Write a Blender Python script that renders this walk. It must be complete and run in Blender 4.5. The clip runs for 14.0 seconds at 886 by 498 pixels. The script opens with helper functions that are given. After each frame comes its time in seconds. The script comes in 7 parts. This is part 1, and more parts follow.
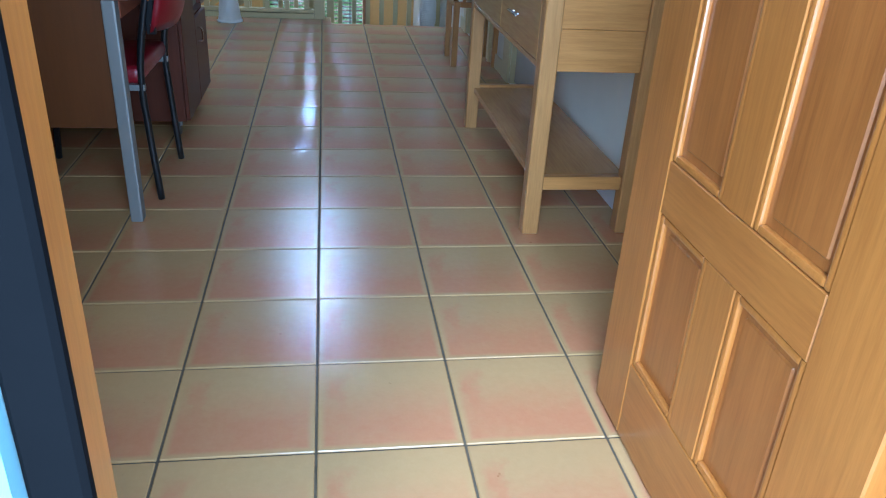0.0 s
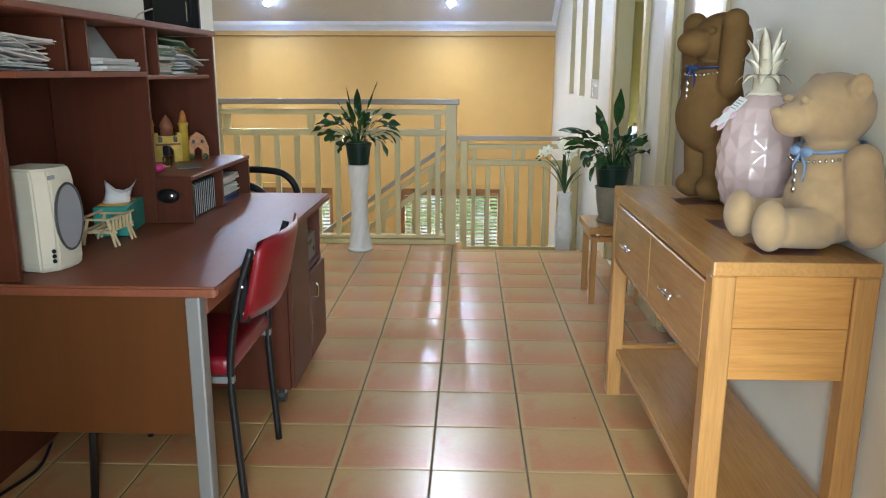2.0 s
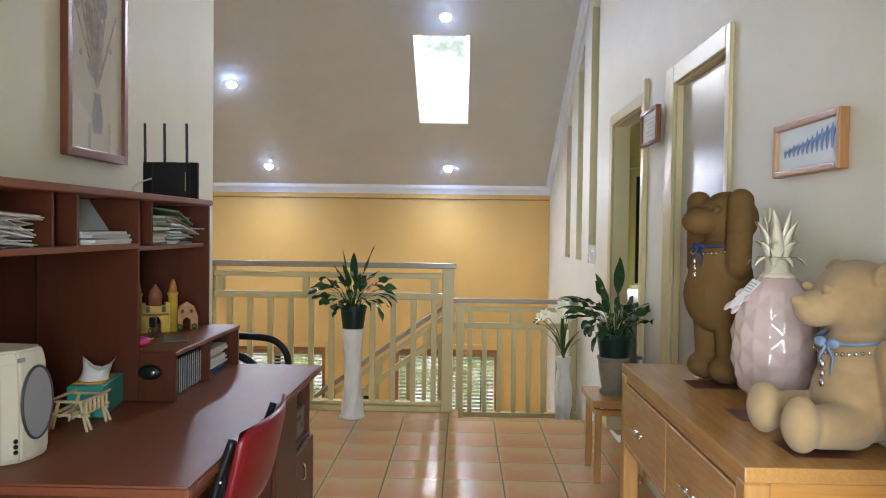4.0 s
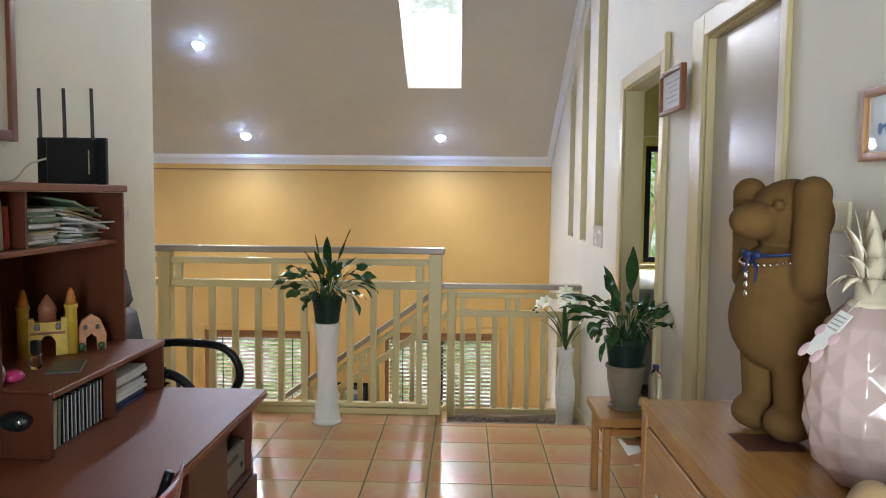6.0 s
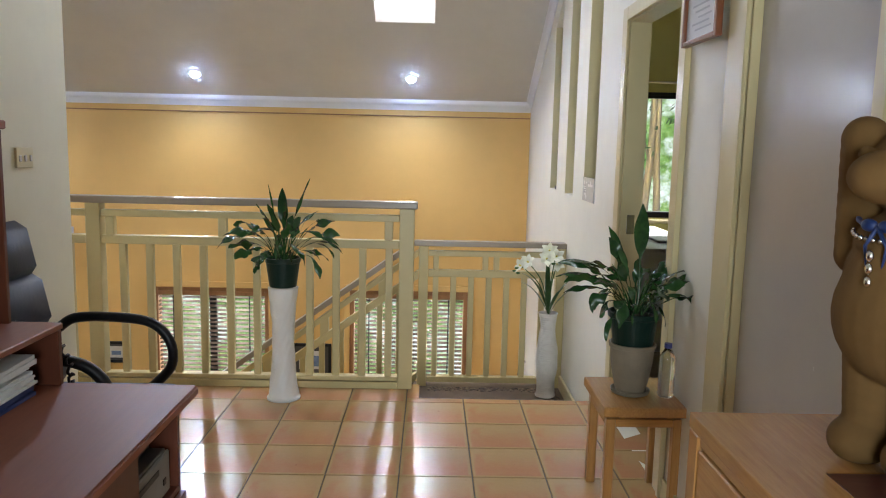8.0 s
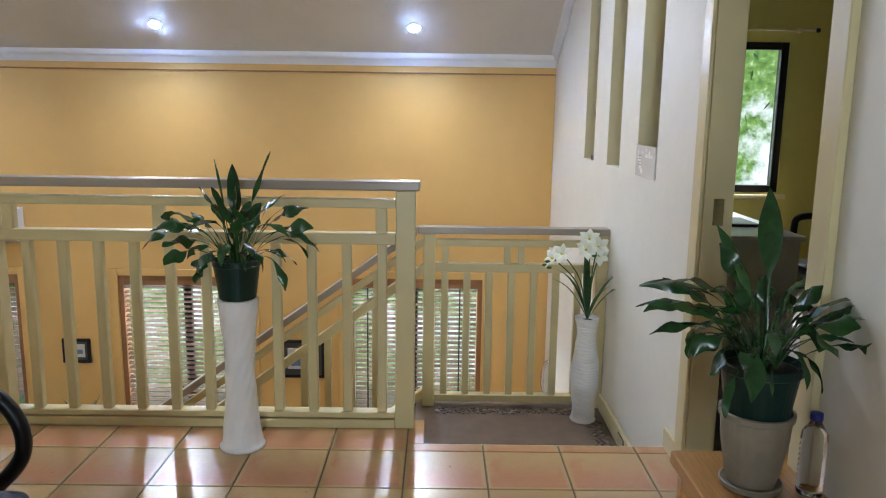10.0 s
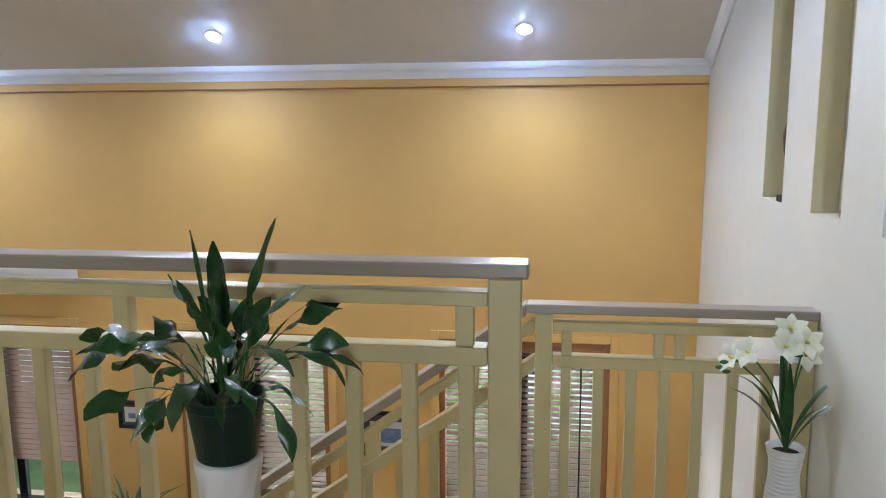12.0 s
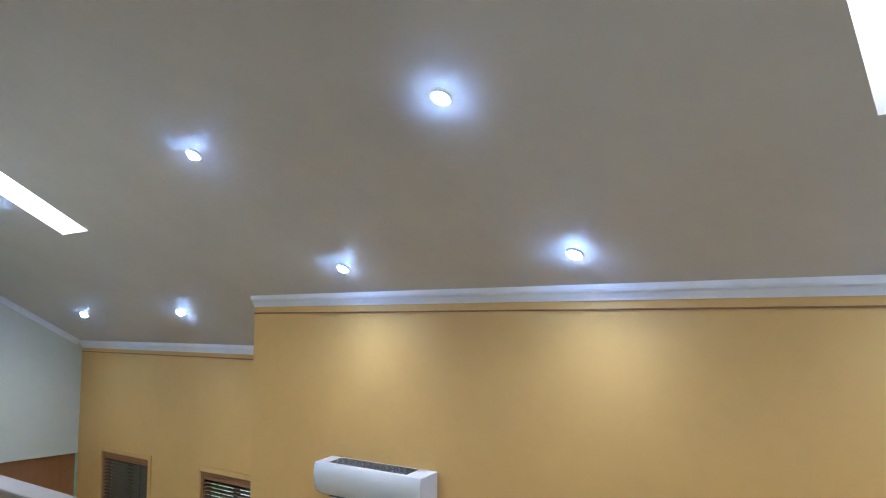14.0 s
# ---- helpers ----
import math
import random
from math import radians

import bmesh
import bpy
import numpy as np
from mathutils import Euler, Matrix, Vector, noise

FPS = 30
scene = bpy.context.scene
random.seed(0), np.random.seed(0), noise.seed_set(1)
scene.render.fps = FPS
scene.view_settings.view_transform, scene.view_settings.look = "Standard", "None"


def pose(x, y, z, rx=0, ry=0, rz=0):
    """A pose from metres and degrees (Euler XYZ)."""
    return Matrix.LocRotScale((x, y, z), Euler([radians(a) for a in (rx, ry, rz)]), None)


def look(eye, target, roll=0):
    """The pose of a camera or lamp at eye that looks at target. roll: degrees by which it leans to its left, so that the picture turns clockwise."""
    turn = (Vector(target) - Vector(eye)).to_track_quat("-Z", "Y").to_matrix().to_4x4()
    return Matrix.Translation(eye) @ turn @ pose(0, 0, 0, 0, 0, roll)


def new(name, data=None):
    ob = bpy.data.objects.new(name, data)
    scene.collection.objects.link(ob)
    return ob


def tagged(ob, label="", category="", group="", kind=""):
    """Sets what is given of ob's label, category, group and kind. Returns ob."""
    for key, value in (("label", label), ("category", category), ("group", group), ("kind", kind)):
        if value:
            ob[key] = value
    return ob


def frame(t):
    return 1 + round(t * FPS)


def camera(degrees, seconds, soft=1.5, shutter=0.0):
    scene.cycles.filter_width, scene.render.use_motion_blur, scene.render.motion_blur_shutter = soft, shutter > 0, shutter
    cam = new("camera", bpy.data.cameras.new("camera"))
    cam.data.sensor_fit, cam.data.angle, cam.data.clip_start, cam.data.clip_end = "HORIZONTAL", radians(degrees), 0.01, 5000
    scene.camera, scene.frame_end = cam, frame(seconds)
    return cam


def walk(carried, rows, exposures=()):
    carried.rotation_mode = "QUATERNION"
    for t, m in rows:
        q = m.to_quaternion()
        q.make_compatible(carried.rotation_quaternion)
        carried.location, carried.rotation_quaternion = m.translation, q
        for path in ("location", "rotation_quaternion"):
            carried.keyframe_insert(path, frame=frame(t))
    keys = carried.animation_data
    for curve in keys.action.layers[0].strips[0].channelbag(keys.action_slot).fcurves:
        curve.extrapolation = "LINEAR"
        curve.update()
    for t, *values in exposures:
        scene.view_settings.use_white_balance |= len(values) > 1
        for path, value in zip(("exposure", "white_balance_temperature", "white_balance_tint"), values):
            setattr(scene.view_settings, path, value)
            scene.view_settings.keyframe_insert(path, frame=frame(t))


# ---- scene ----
cam = camera(60.4, 14.0, soft=1.1)
PATH = [
    (0, (0.035, -1.58, 1.11), (0.329, 0.187, 0.22), 3.4),
    (0.5, (0.041, -1.375, 1.092), (0.278, 0.319, 0.055), 3.1),
    (1, (0.08, -1.18, 1.125), (0.165, 0.559, 0.14), 1.9),
    (1.5, (0.097, -1.062, 1.21), (0.066, 0.799, 0.478), 0.8),
    (2, (0.113, -1.022, 1.288), (0.049, 0.925, 0.838), 0.2),
    (2.5, (0.075, -0.947, 1.303), (0.039, 1.04, 1.074), 1.3),
    (3, (0.074, -0.935, 1.332), (0.042, 1.063, 1.244), 1.3),
    (3.2, (0.084, -0.953, 1.339), (0.048, 1.046, 1.288), 1.1),
    (5.5, (0.097, -0.43, 1.408), (0.031, 1.567, 1.314), 0.8),
    (6, (0.174, -0.209, 1.441), (0.116, 1.785, 1.301), 0.6),
    (6.5, (0.258, -0.013, 1.446), (0.22, 1.98, 1.28), 0.7),
    (7, (0.262, 0.087, 1.465), (0.247, 2.078, 1.269), 0.8),
    (7.5, (0.159, 0.21, 1.453), (0.169, 2.197, 1.221), 1.2),
    (7.7, (0.118, 0.274, 1.435), (0.149, 2.258, 1.188), 1.4),
    (9.8, (0.107, 1.36, 1.404), (0.135, 3.328, 1.048), 0.7),
    (10, (0.121, 1.511, 1.392), (0.134, 3.479, 1.036), 0.8),
    (10.5, (0.156, 1.819, 1.393), (0.128, 3.787, 1.04), 0.6),
    (11, (0.132, 2.157, 1.392), (0.044, 4.125, 1.045), 0.3),
    (11.5, (0.098, 2.478, 1.401), (-0.061, 4.441, 1.052), -0.1),
    (12, (0.096, 2.828, 1.437), (-0.186, 4.783, 1.12), -0.3),
    (12.5, (0.077, 3.152, 1.473), (-0.361, 5.099, 1.33), -0.7),
    (13, (-0.003, 3.343, 1.594), (-0.627, 5.242, 1.648), -1.1),
    (13.5, (0.063, 3.525, 1.613), (-0.882, 5.277, 1.807), 0.0),
    (14, (0.096, 3.616, 1.628), (-1.137, 5.179, 1.818), -0.0),
]
walk(cam, [(t, look(eye, target, roll)) for t, eye, target, roll in PATH],
     exposures=[(0, 0.24, 4600, 10.5), (0.5, 0.32, 4650, 9.5), (1.0, 0.72, 4500, 7), (1.5, 1.04, 5450, 9.5), (2.2, 1.0, 6550, 16), (3, 0.90, 6800, 17), (7, 0.82, 6800, 18), (10, 0.74, 6350, 18), (12, 0.72, 6200, 17.5), (13, 0.41, 6000, 16), (14, 0.60, 5850, 14)])

# ---- world, light and exposure ----
world = bpy.data.worlds.new("world")
scene.world = world
world.use_nodes = True
wn = world.node_tree
sky = wn.nodes.new("ShaderNodeTexSky")
sky.sky_type, sky.sun_disc = "NISHITA", False
sky.sun_elevation, sky.sun_rotation = radians(48), radians(200)
wn.links.new(sky.outputs[0], wn.nodes["Background"].inputs[0])
wn.nodes["Background"].inputs[1].default_value = 0.15


def lamp(name, kind, m, energy, colour=(1, 1, 1), size=0.1, size_y=None, spread=180, angle=None, blend=0.5):
    data = bpy.data.lights.new(name, kind)
    data.energy, data.color = energy, colour
    if kind == "AREA":
        data.shape, data.size, data.size_y = "RECTANGLE", size, size_y or size
        data.spread = radians(spread)
    elif kind == "SUN":
        data.angle = radians(angle)
    else:
        data.shadow_soft_size = size
        if kind == "SPOT":
            data.spot_size, data.spot_blend = radians(angle), blend
    ob = new(name, data)
    ob.matrix_world = m
    return ob


lamp("sun", "SUN", look((-2, -6, 9), (0, 0, 0)), 1.2, (1.0, 0.95, 0.88), angle=12)
DAY = (0.78, 0.90, 1.0)
# daylight in the openings: entry door, skylights, lower windows, window of the side room
lamp("entry_daylight", "AREA", look((0.10, -1.95, 1.25), (0.35, 1.2, 0.80)), 98, (0.74, 0.93, 1.0), 1.0, 1.9)
lamp("skylight_daylight", "AREA", look((-0.13, 6.448, 3.09), (-0.13, 6.448 - 0.555, 2.09)), 8.5, DAY, 0.46, 1.1)
lamp("far_skylight_daylight", "AREA", look((-6.905, 6.44, 3.09), (-6.905, 6.44 - 0.555, 2.09)), 34, DAY, 0.46, 1.1)
for wx in (-4.18, -2.12, -0.09):
    lamp("window_daylight", "AREA", look((wx, 9.6, 0.9), (wx, 7.0, -2.1)), 180, DAY, 1.3, 1.6)
lamp("side_window_daylight", "AREA", look((2.9, 9.0, 3.0), (2.1, 6.8, 0.8)), 330, DAY, 1.0, 0.8)

# ---- materials ----
def nodes_of(name):
    m = bpy.data.materials.new(name)
    m.use_nodes = True
    t = m.node_tree
    return m, t, t.nodes["Principled BSDF"]


def ramp(t, fac, stops):
    r = t.nodes.new("ShaderNodeValToRGB")
    while len(r.color_ramp.elements) < len(stops):
        r.color_ramp.elements.new(0.5)
    for e, (p, c) in zip(r.color_ramp.elements, stops):
        e.position, e.color = p, (*c, 1)
    t.links.new(fac, r.inputs[0])
    return r.outputs[0]


def coords(t, scale=(1, 1, 1), space="Object"):
    tc, mp = t.nodes.new("ShaderNodeTexCoord"), t.nodes.new("ShaderNodeMapping")
    mp.inputs["Scale"].default_value = scale
    t.links.new(tc.outputs[space], mp.inputs[0])
    return mp.outputs[0]


def noise_tex(t, vec, scale, detail=4, rough=0.6, distort=0.0):
    n = t.nodes.new("ShaderNodeTexNoise")
    n.inputs["Scale"].default_value, n.inputs["Detail"].default_value = scale, detail
    n.inputs["Roughness"].default_value, n.inputs["Distortion"].default_value = rough, distort
    t.links.new(vec, n.inputs["Vector"])
    return n.outputs[0]


def bump(t, bsdf, height, strength, dist=0.01):
    b = t.nodes.new("ShaderNodeBump")
    b.inputs["Strength"].default_value, b.inputs["Distance"].default_value = strength, dist
    t.links.new(height, b.inputs["Height"])
    t.links.new(b.outputs[0], bsdf.inputs["Normal"])


def mixed(t, fac, a, b, mode="MIX"):
    m = t.nodes.new("ShaderNodeMix")
    m.data_type, m.blend_type = "RGBA", mode
    for socket, v in ((m.inputs[0], fac), (m.inputs[6], a), (m.inputs[7], b)):
        if isinstance(v, (int, float)):
            socket.default_value = v
        elif isinstance(v, tuple):
            socket.default_value = (*v, 1)
        else:
            t.links.new(v, socket)
    return m.outputs[2]


def plain(name, c, rough=0.6, metal=0.0, vary=0.12, scale=3.0, grain=120.0, relief=0.08, sheen=0.0, coat=0.0, spec=0.5):
    """A painted, plastic, metal or fabric surface: broad cloudy variation, fine grain in the relief and the gloss."""
    m, t, b = nodes_of(name)
    v = coords(t)
    broad = noise_tex(t, v, scale, 5)
    lo, hi = tuple(x * (1 - vary) for x in c), tuple(min(1, x * (1 + vary * 0.6)) for x in c)
    t.links.new(ramp(t, broad, [(0.3, lo), (0.7, hi)]), b.inputs["Base Color"])
    r = t.nodes.new("ShaderNodeMapRange")
    r.inputs[3].default_value, r.inputs[4].default_value = max(0.03, rough - 0.08), min(1, rough + 0.1)
    t.links.new(noise_tex(t, v, scale * 6, 4), r.inputs[0])
    t.links.new(r.outputs[0], b.inputs["Roughness"])
    b.inputs["Metallic"].default_value = metal
    b.inputs["Sheen Weight"].default_value = sheen
    b.inputs["Coat Weight"].default_value = coat
    b.inputs["Specular IOR Level"].default_value = spec
    if relief:
        bump(t, b, noise_tex(t, v, grain, 3), relief, 0.004)
    return m


def wood(name, dark, light, rough=0.35, axis=2, grain=9.0, coat=0.0, line=0.5, contrast=1.0, spec=0.5):
    """Planed timber: long streaks along one axis, broad tone, fine pores."""
    m, t, b = nodes_of(name)
    sc = [grain, grain, grain]
    sc[axis] = grain * 0.06
    v = coords(t, tuple(sc))
    oi = t.nodes.new("ShaderNodeObjectInfo")
    shift = t.nodes.new("ShaderNodeVectorMath")
    shift.operation = "ADD"
    t.links.new(v, shift.inputs[0])
    mul = t.nodes.new("ShaderNodeMath")
    mul.operation, mul.inputs[1].default_value = "MULTIPLY", 31.0
    t.links.new(oi.outputs["Random"], mul.inputs[0])
    t.links.new(mul.outputs[0], shift.inputs[1])
    streak = noise_tex(t, shift.outputs[0], 2.0, 6, 0.65, 0.6)
    fine = noise_tex(t, shift.outputs[0], 14.0, 4, 0.7)
    k = 0.5 - 0.22 / contrast
    base = ramp(t, streak, [(k, dark), (1 - k, light)])
    col = mixed(t, line, base, ramp(t, fine, [(0.3, tuple(x * 0.72 for x in dark)), (0.62, light)]), "MIX")
    tone = mixed(t, 0.35, col, ramp(t, noise_tex(t, coords(t), 1.7, 3), [(0.3, tuple(x * 0.8 for x in dark)), (0.7, light)]))
    t.links.new(tone, b.inputs["Base Color"])
    b.inputs["Roughness"].default_value = rough
    b.inputs["Specular IOR Level"].default_value = spec
    b.inputs["Coat Weight"].default_value = coat
    b.inputs["Coat Roughness"].default_value = 0.12
    bump(t, b, fine, 0.08, 0.002)
    return m


def wall_paint(name, c, rough=0.55):
    m, t, b = nodes_of(name)
    v = coords(t)
    cloud = noise_tex(t, v, 0.9, 4, 0.6)
    smear = noise_tex(t, v, 7.0, 6, 0.7)
    a = ramp(t, cloud, [(0.3, tuple(x * 0.93 for x in c)), (0.7, tuple(min(1, x * 1.04) for x in c))])
    col = mixed(t, 0.25, a, ramp(t, smear, [(0.25, tuple(x * 0.86 for x in c)), (0.6, c)]))
    t.links.new(col, b.inputs["Base Color"])
    b.inputs["Roughness"].default_value = rough
    bump(t, b, noise_tex(t, v, 260, 3, 0.7), 0.10, 0.002)
    return m


def tile_material():
    """Glazed terracotta-print tile: cream rim and far edge, a soft pink field with a brushed stroke, embossed glaze."""
    m, t, b = nodes_of("terracotta_tile")
    tc = t.nodes.new("ShaderNodeTexCoord")
    sep = t.nodes.new("ShaderNodeSeparateXYZ")
    t.links.new(tc.outputs["Object"], sep.inputs[0])
    oi = t.nodes.new("ShaderNodeObjectInfo")

    def math_node(op, a, b2=None, c=None):
        n = t.nodes.new("ShaderNodeMath")
        n.operation = op
        for s, v in zip(n.inputs, (a, b2, c)):
            if v is None:
                continue
            if isinstance(v, (int, float)):
                s.default_value = v
            else:
                t.links.new(v, s)
        return n.outputs[0]

    def soft(v, lo, hi):
        n = t.nodes.new("ShaderNodeMapRange")
        n.interpolation_type = "SMOOTHSTEP"
        n.inputs[1].default_value, n.inputs[2].default_value = lo, hi
        t.links.new(v, n.inputs[0])
        return n.outputs[0]

    add = t.nodes.new("ShaderNodeVectorMath")
    add.operation = "ADD"
    t.links.new(tc.outputs["Object"], add.inputs[0])
    t.links.new(math_node("MULTIPLY", oi.outputs["Random"], 40.0), add.inputs[1])
    own = noise_tex(t, add.outputs[0], 11.0, 5, 0.6)
    shared = noise_tex(t, tc.outputs["Object"], 14.0, 5, 0.65)
    fine = noise_tex(t, add.outputs[0], 55.0, 4, 0.7)
    wob = math_node("ADD", math_node("MULTIPLY_ADD", shared, 0.10, -0.05), math_node("MULTIPLY_ADD", own, 0.06, -0.03))
    x, y = math_node("ADD", sep.outputs[0], wob), math_node("ADD", sep.outputs[1], wob)
    # pink field: grows towards the near edge; a stroke runs up beside one side
    field = math_node("MULTIPLY", soft(y, 0.11, -0.10), 0.95)
    stroke = math_node("MULTIPLY", math_node("MULTIPLY", soft(math_node("ABSOLUTE", math_node("ADD", x, 0.115)), 0.042, 0.004), soft(y, 0.125, 0.05)), 0.8)
    rim = soft(math_node("SUBTRACT", 0.157, math_node("MAXIMUM", math_node("ABSOLUTE", sep.outputs[0]), math_node("ABSOLUTE", sep.outputs[1]))), 0.003, 0.022)
    pink = math_node("MULTIPLY", math_node("MAXIMUM", field, stroke), rim)
    pink = math_node("MULTIPLY", pink, math_node("MULTIPLY_ADD", own, 1.3, 0.38))
    base = mixed(t, pink, (0.52, 0.322, 0.130), (0.535, 0.214, 0.095))
    col = mixed(t, 0.2, base, ramp(t, fine, [(0.3, (0.44, 0.27, 0.13)), (0.7, (0.56, 0.37, 0.19))]))
    spots = ramp(t, noise_tex(t, add.outputs[0], 34.0, 2, 0.5), [(0.20, (0.7, 0.62, 0.56)), (0.25, (1, 1, 1))])
    tone = ramp(t, oi.outputs["Random"], [(0.0, (0.90, 0.90, 0.90)), (1.0, (1.0, 1.0, 1.0))])
    t.links.new(mixed(t, 1.0, mixed(t, 1.0, col, tone, "MULTIPLY"), spots, "MULTIPLY"), b.inputs["Base Color"])
    r = t.nodes.new("ShaderNodeMapRange")
    r.inputs[3].default_value, r.inputs[4].default_value = 0.20, 0.262
    b.inputs["Specular IOR Level"].default_value = 0.66
    t.links.new(own, r.inputs[0])
    t.links.new(r.outputs[0], b.inputs["Roughness"])
    ripple = noise_tex(t, add.outputs[0], 34.0, 3, 0.55, 1.2)
    bump(t, b, ripple, 0.11, 0.004)
    return m


def glass_material(name="glass", tint=(1, 1, 1), rough=0.0):
    m, t, b = nodes_of(name)
    b.inputs["Base Color"].default_value = (*tint, 1)
    b.inputs["Transmission Weight"].default_value = 1.0
    b.inputs["Roughness"].default_value = rough
    b.inputs["IOR"].default_value = 1.45
    return m


def glow(name, c, strength):
    m, t, b = nodes_of(name)
    b.inputs["Base Color"].default_value = (*c, 1)
    b.inputs["Emission Color"].default_value = (*c, 1)
    b.inputs["Emission Strength"].default_value = strength
    return m


def leaf_material(name, dark, light, rough=0.32):
    m, t, b = nodes_of(name)
    oi = t.nodes.new("ShaderNodeObjectInfo")
    v = coords(t)
    n = noise_tex(t, v, 30, 4)
    a = ramp(t, n, [(0.3, dark), (0.7, light)])
    tone = ramp(t, oi.outputs["Random"], [(0.0, tuple(x * 0.6 for x in dark)), (1.0, light)])
    t.links.new(mixed(t, 0.5, a, tone), b.inputs["Base Color"])
    b.inputs["Roughness"].default_value = rough
    b.inputs["Subsurface Weight"].default_value = 0.0
    bump(t, b, noise_tex(t, coords(t, (60, 60, 20)), 2.0, 3), 0.15, 0.003)
    return m


def foliage_backdrop():
    """Far bush outside the windows: mottled leaves with gaps of bright sky and pale trunks."""
    m, t, b = nodes_of("bush_backdrop")
    v = coords(t)
    big = noise_tex(t, v, 1.6, 6, 0.7)
    small = noise_tex(t, v, 9.0, 6, 0.75)
    green = ramp(t, small, [(0.35, (0.05, 0.12, 0.03)), (0.55, (0.18, 0.36, 0.10)), (0.68, (0.55, 0.72, 0.45))])
    sky_gap = ramp(t, big, [(0.49, (0, 0, 0)), (0.63, (1, 1, 1))])
    col = mixed(t, sky_gap, green, (0.80, 0.93, 0.97))
    t.links.new(col, b.inputs["Emission Color"])
    b.inputs["Base Color"].default_value = (0.05, 0.08, 0.04, 1)
    b.inputs["Emission Strength"].default_value = 0.8
    b.inputs["Roughness"].default_value = 1.0
    return m


M_TILE = tile_material()
M_GROUT = plain("grout", (0.115, 0.088, 0.055), 0.9, vary=0.3, scale=20)
M_YELLOW = wall_paint("yellow_wall_paint", (0.76, 0.462, 0.150))
M_WHITE_WALL = wall_paint("white_wall_paint", (0.80, 0.765, 0.645))
M_LEFT_WALL = wall_paint("pale_cream_wall_paint", (0.84, 0.81, 0.63))
M_GREEN_WALL = wall_paint("olive_wall_paint", (0.55, 0.47, 0.13))
M_GABLE = wall_paint("pale_green_wall_paint", (0.66, 0.68, 0.55))
M_CEIL = wall_paint("ceiling_paint", (0.63, 0.59, 0.55))
M_CORNICE = plain("cornice_paint", (0.80, 0.79, 0.80), 0.5, vary=0.05)
M_FRAME = plain("door_frame_paint", (0.62, 0.53, 0.30), 0.35, vary=0.06, relief=0.04)
M_RAIL = plain("railing_paint", (0.56, 0.465, 0.235), 0.38, vary=0.08, relief=0.05)
M_CAP = plain("handrail_cap_paint", (0.31, 0.255, 0.20), 0.30, vary=0.05, scale=1.5, relief=0.02)
M_DOOR_GREY = plain("grey_door_gloss", (0.46, 0.43, 0.38), 0.22, vary=0.05, relief=0.05)
M_PINE = wood("varnished_pine", (0.29, 0.092, 0.012), (0.46, 0.176, 0.030), 0.34, 2, 9, coat=0.4, contrast=1.4)
M_PINE_D = wood("varnished_pine_panel", (0.23, 0.068, 0.010), (0.40, 0.142, 0.026), 0.32, 2, 7, coat=0.4, contrast=1.6)
M_PINE_H = wood("varnished_pine_cross", (0.29, 0.092, 0.012), (0.46, 0.176, 0.030), 0.34, 1, 9, coat=0.4, contrast=1.4)
M_OAK = wood("honey_wood", (0.34, 0.150, 0.040), (0.53, 0.270, 0.085), 0.33, 2, 8)
M_OAK_Y = wood("honey_wood_lengthwise", (0.36, 0.16, 0.045), (0.54, 0.28, 0.09), 0.27, 1, 8)
M_OAK_X = wood("honey_wood_across", (0.36, 0.146, 0.032), (0.60, 0.290, 0.080), 0.33, 0, 8, contrast=1.5)
M_INLAY = wood("dark_inlay_wood", (0.09, 0.03, 0.02), (0.15, 0.055, 0.035), 0.28, 0, 8)
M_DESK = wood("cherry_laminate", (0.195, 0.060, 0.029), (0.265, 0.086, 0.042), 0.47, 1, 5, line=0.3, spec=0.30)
# Cherry laminate darkened for uprights and insides; their shade is in the colour.
M_DESK_SHADED = wood("shaded_cherry_laminate", (0.080, 0.021, 0.010), (0.120, 0.033, 0.015), 0.42, 2, 5, line=0.3, spec=0.3)
# Desk end: orange laminate with the weaker door light put into its colour.
M_DESK_END = wood("shaded_orange_laminate", (0.078, 0.025, 0.005), (0.115, 0.039, 0.009), 0.36, 2, 5, line=0.3)
M_GREY_METAL = plain("grey_painted_steel", (0.24, 0.24, 0.23), 0.42, 0.3, vary=0.06)
M_BLACK_METAL = plain("black_steel", (0.012, 0.012, 0.013), 0.35, 0.2, vary=0.2)
M_BLACK = plain("black_plastic", (0.009, 0.009, 0.010), 0.38, vary=0.2, spec=0.3)
M_DARK_GREY = plain("charcoal_plastic", (0.06, 0.058, 0.055), 0.4, vary=0.15)
M_RUBBER = plain("black_rubber", (0.004, 0.004, 0.0045), 0.9, vary=0.2, spec=0.03)
M_NICHE = wall_paint("darker_niche_cream", (0.60, 0.54, 0.34))
M_RED = plain("red_vinyl", (0.21, 0.006, 0.014), 0.30, vary=0.18, grain=300, relief=0.15)
M_CHROME = plain("chrome", (0.75, 0.75, 0.76), 0.16, 1.0, vary=0.03, relief=0)
M_WHITE_CERAMIC = plain("white_ceramic", (0.78, 0.76, 0.74), 0.32, vary=0.05, scale=8, grain=60)
M_WHITE_PLASTIC = plain("white_plastic", (0.76, 0.77, 0.78), 0.35, vary=0.04)
M_CREAM_PLASTIC = plain("cream_plastic", (0.68, 0.64, 0.50), 0.45, vary=0.05)
M_SWITCH = plain("switch_plastic", (0.78, 0.72, 0.48), 0.35, vary=0.05)
M_MESH_GREY = plain("speaker_cloth", (0.30, 0.31, 0.33), 0.9, vary=0.08, grain=900, relief=0.3)
M_GREEN_POT = plain("dark_green_plastic", (0.004, 0.022, 0.016), 0.34, vary=0.2, spec=0.3)
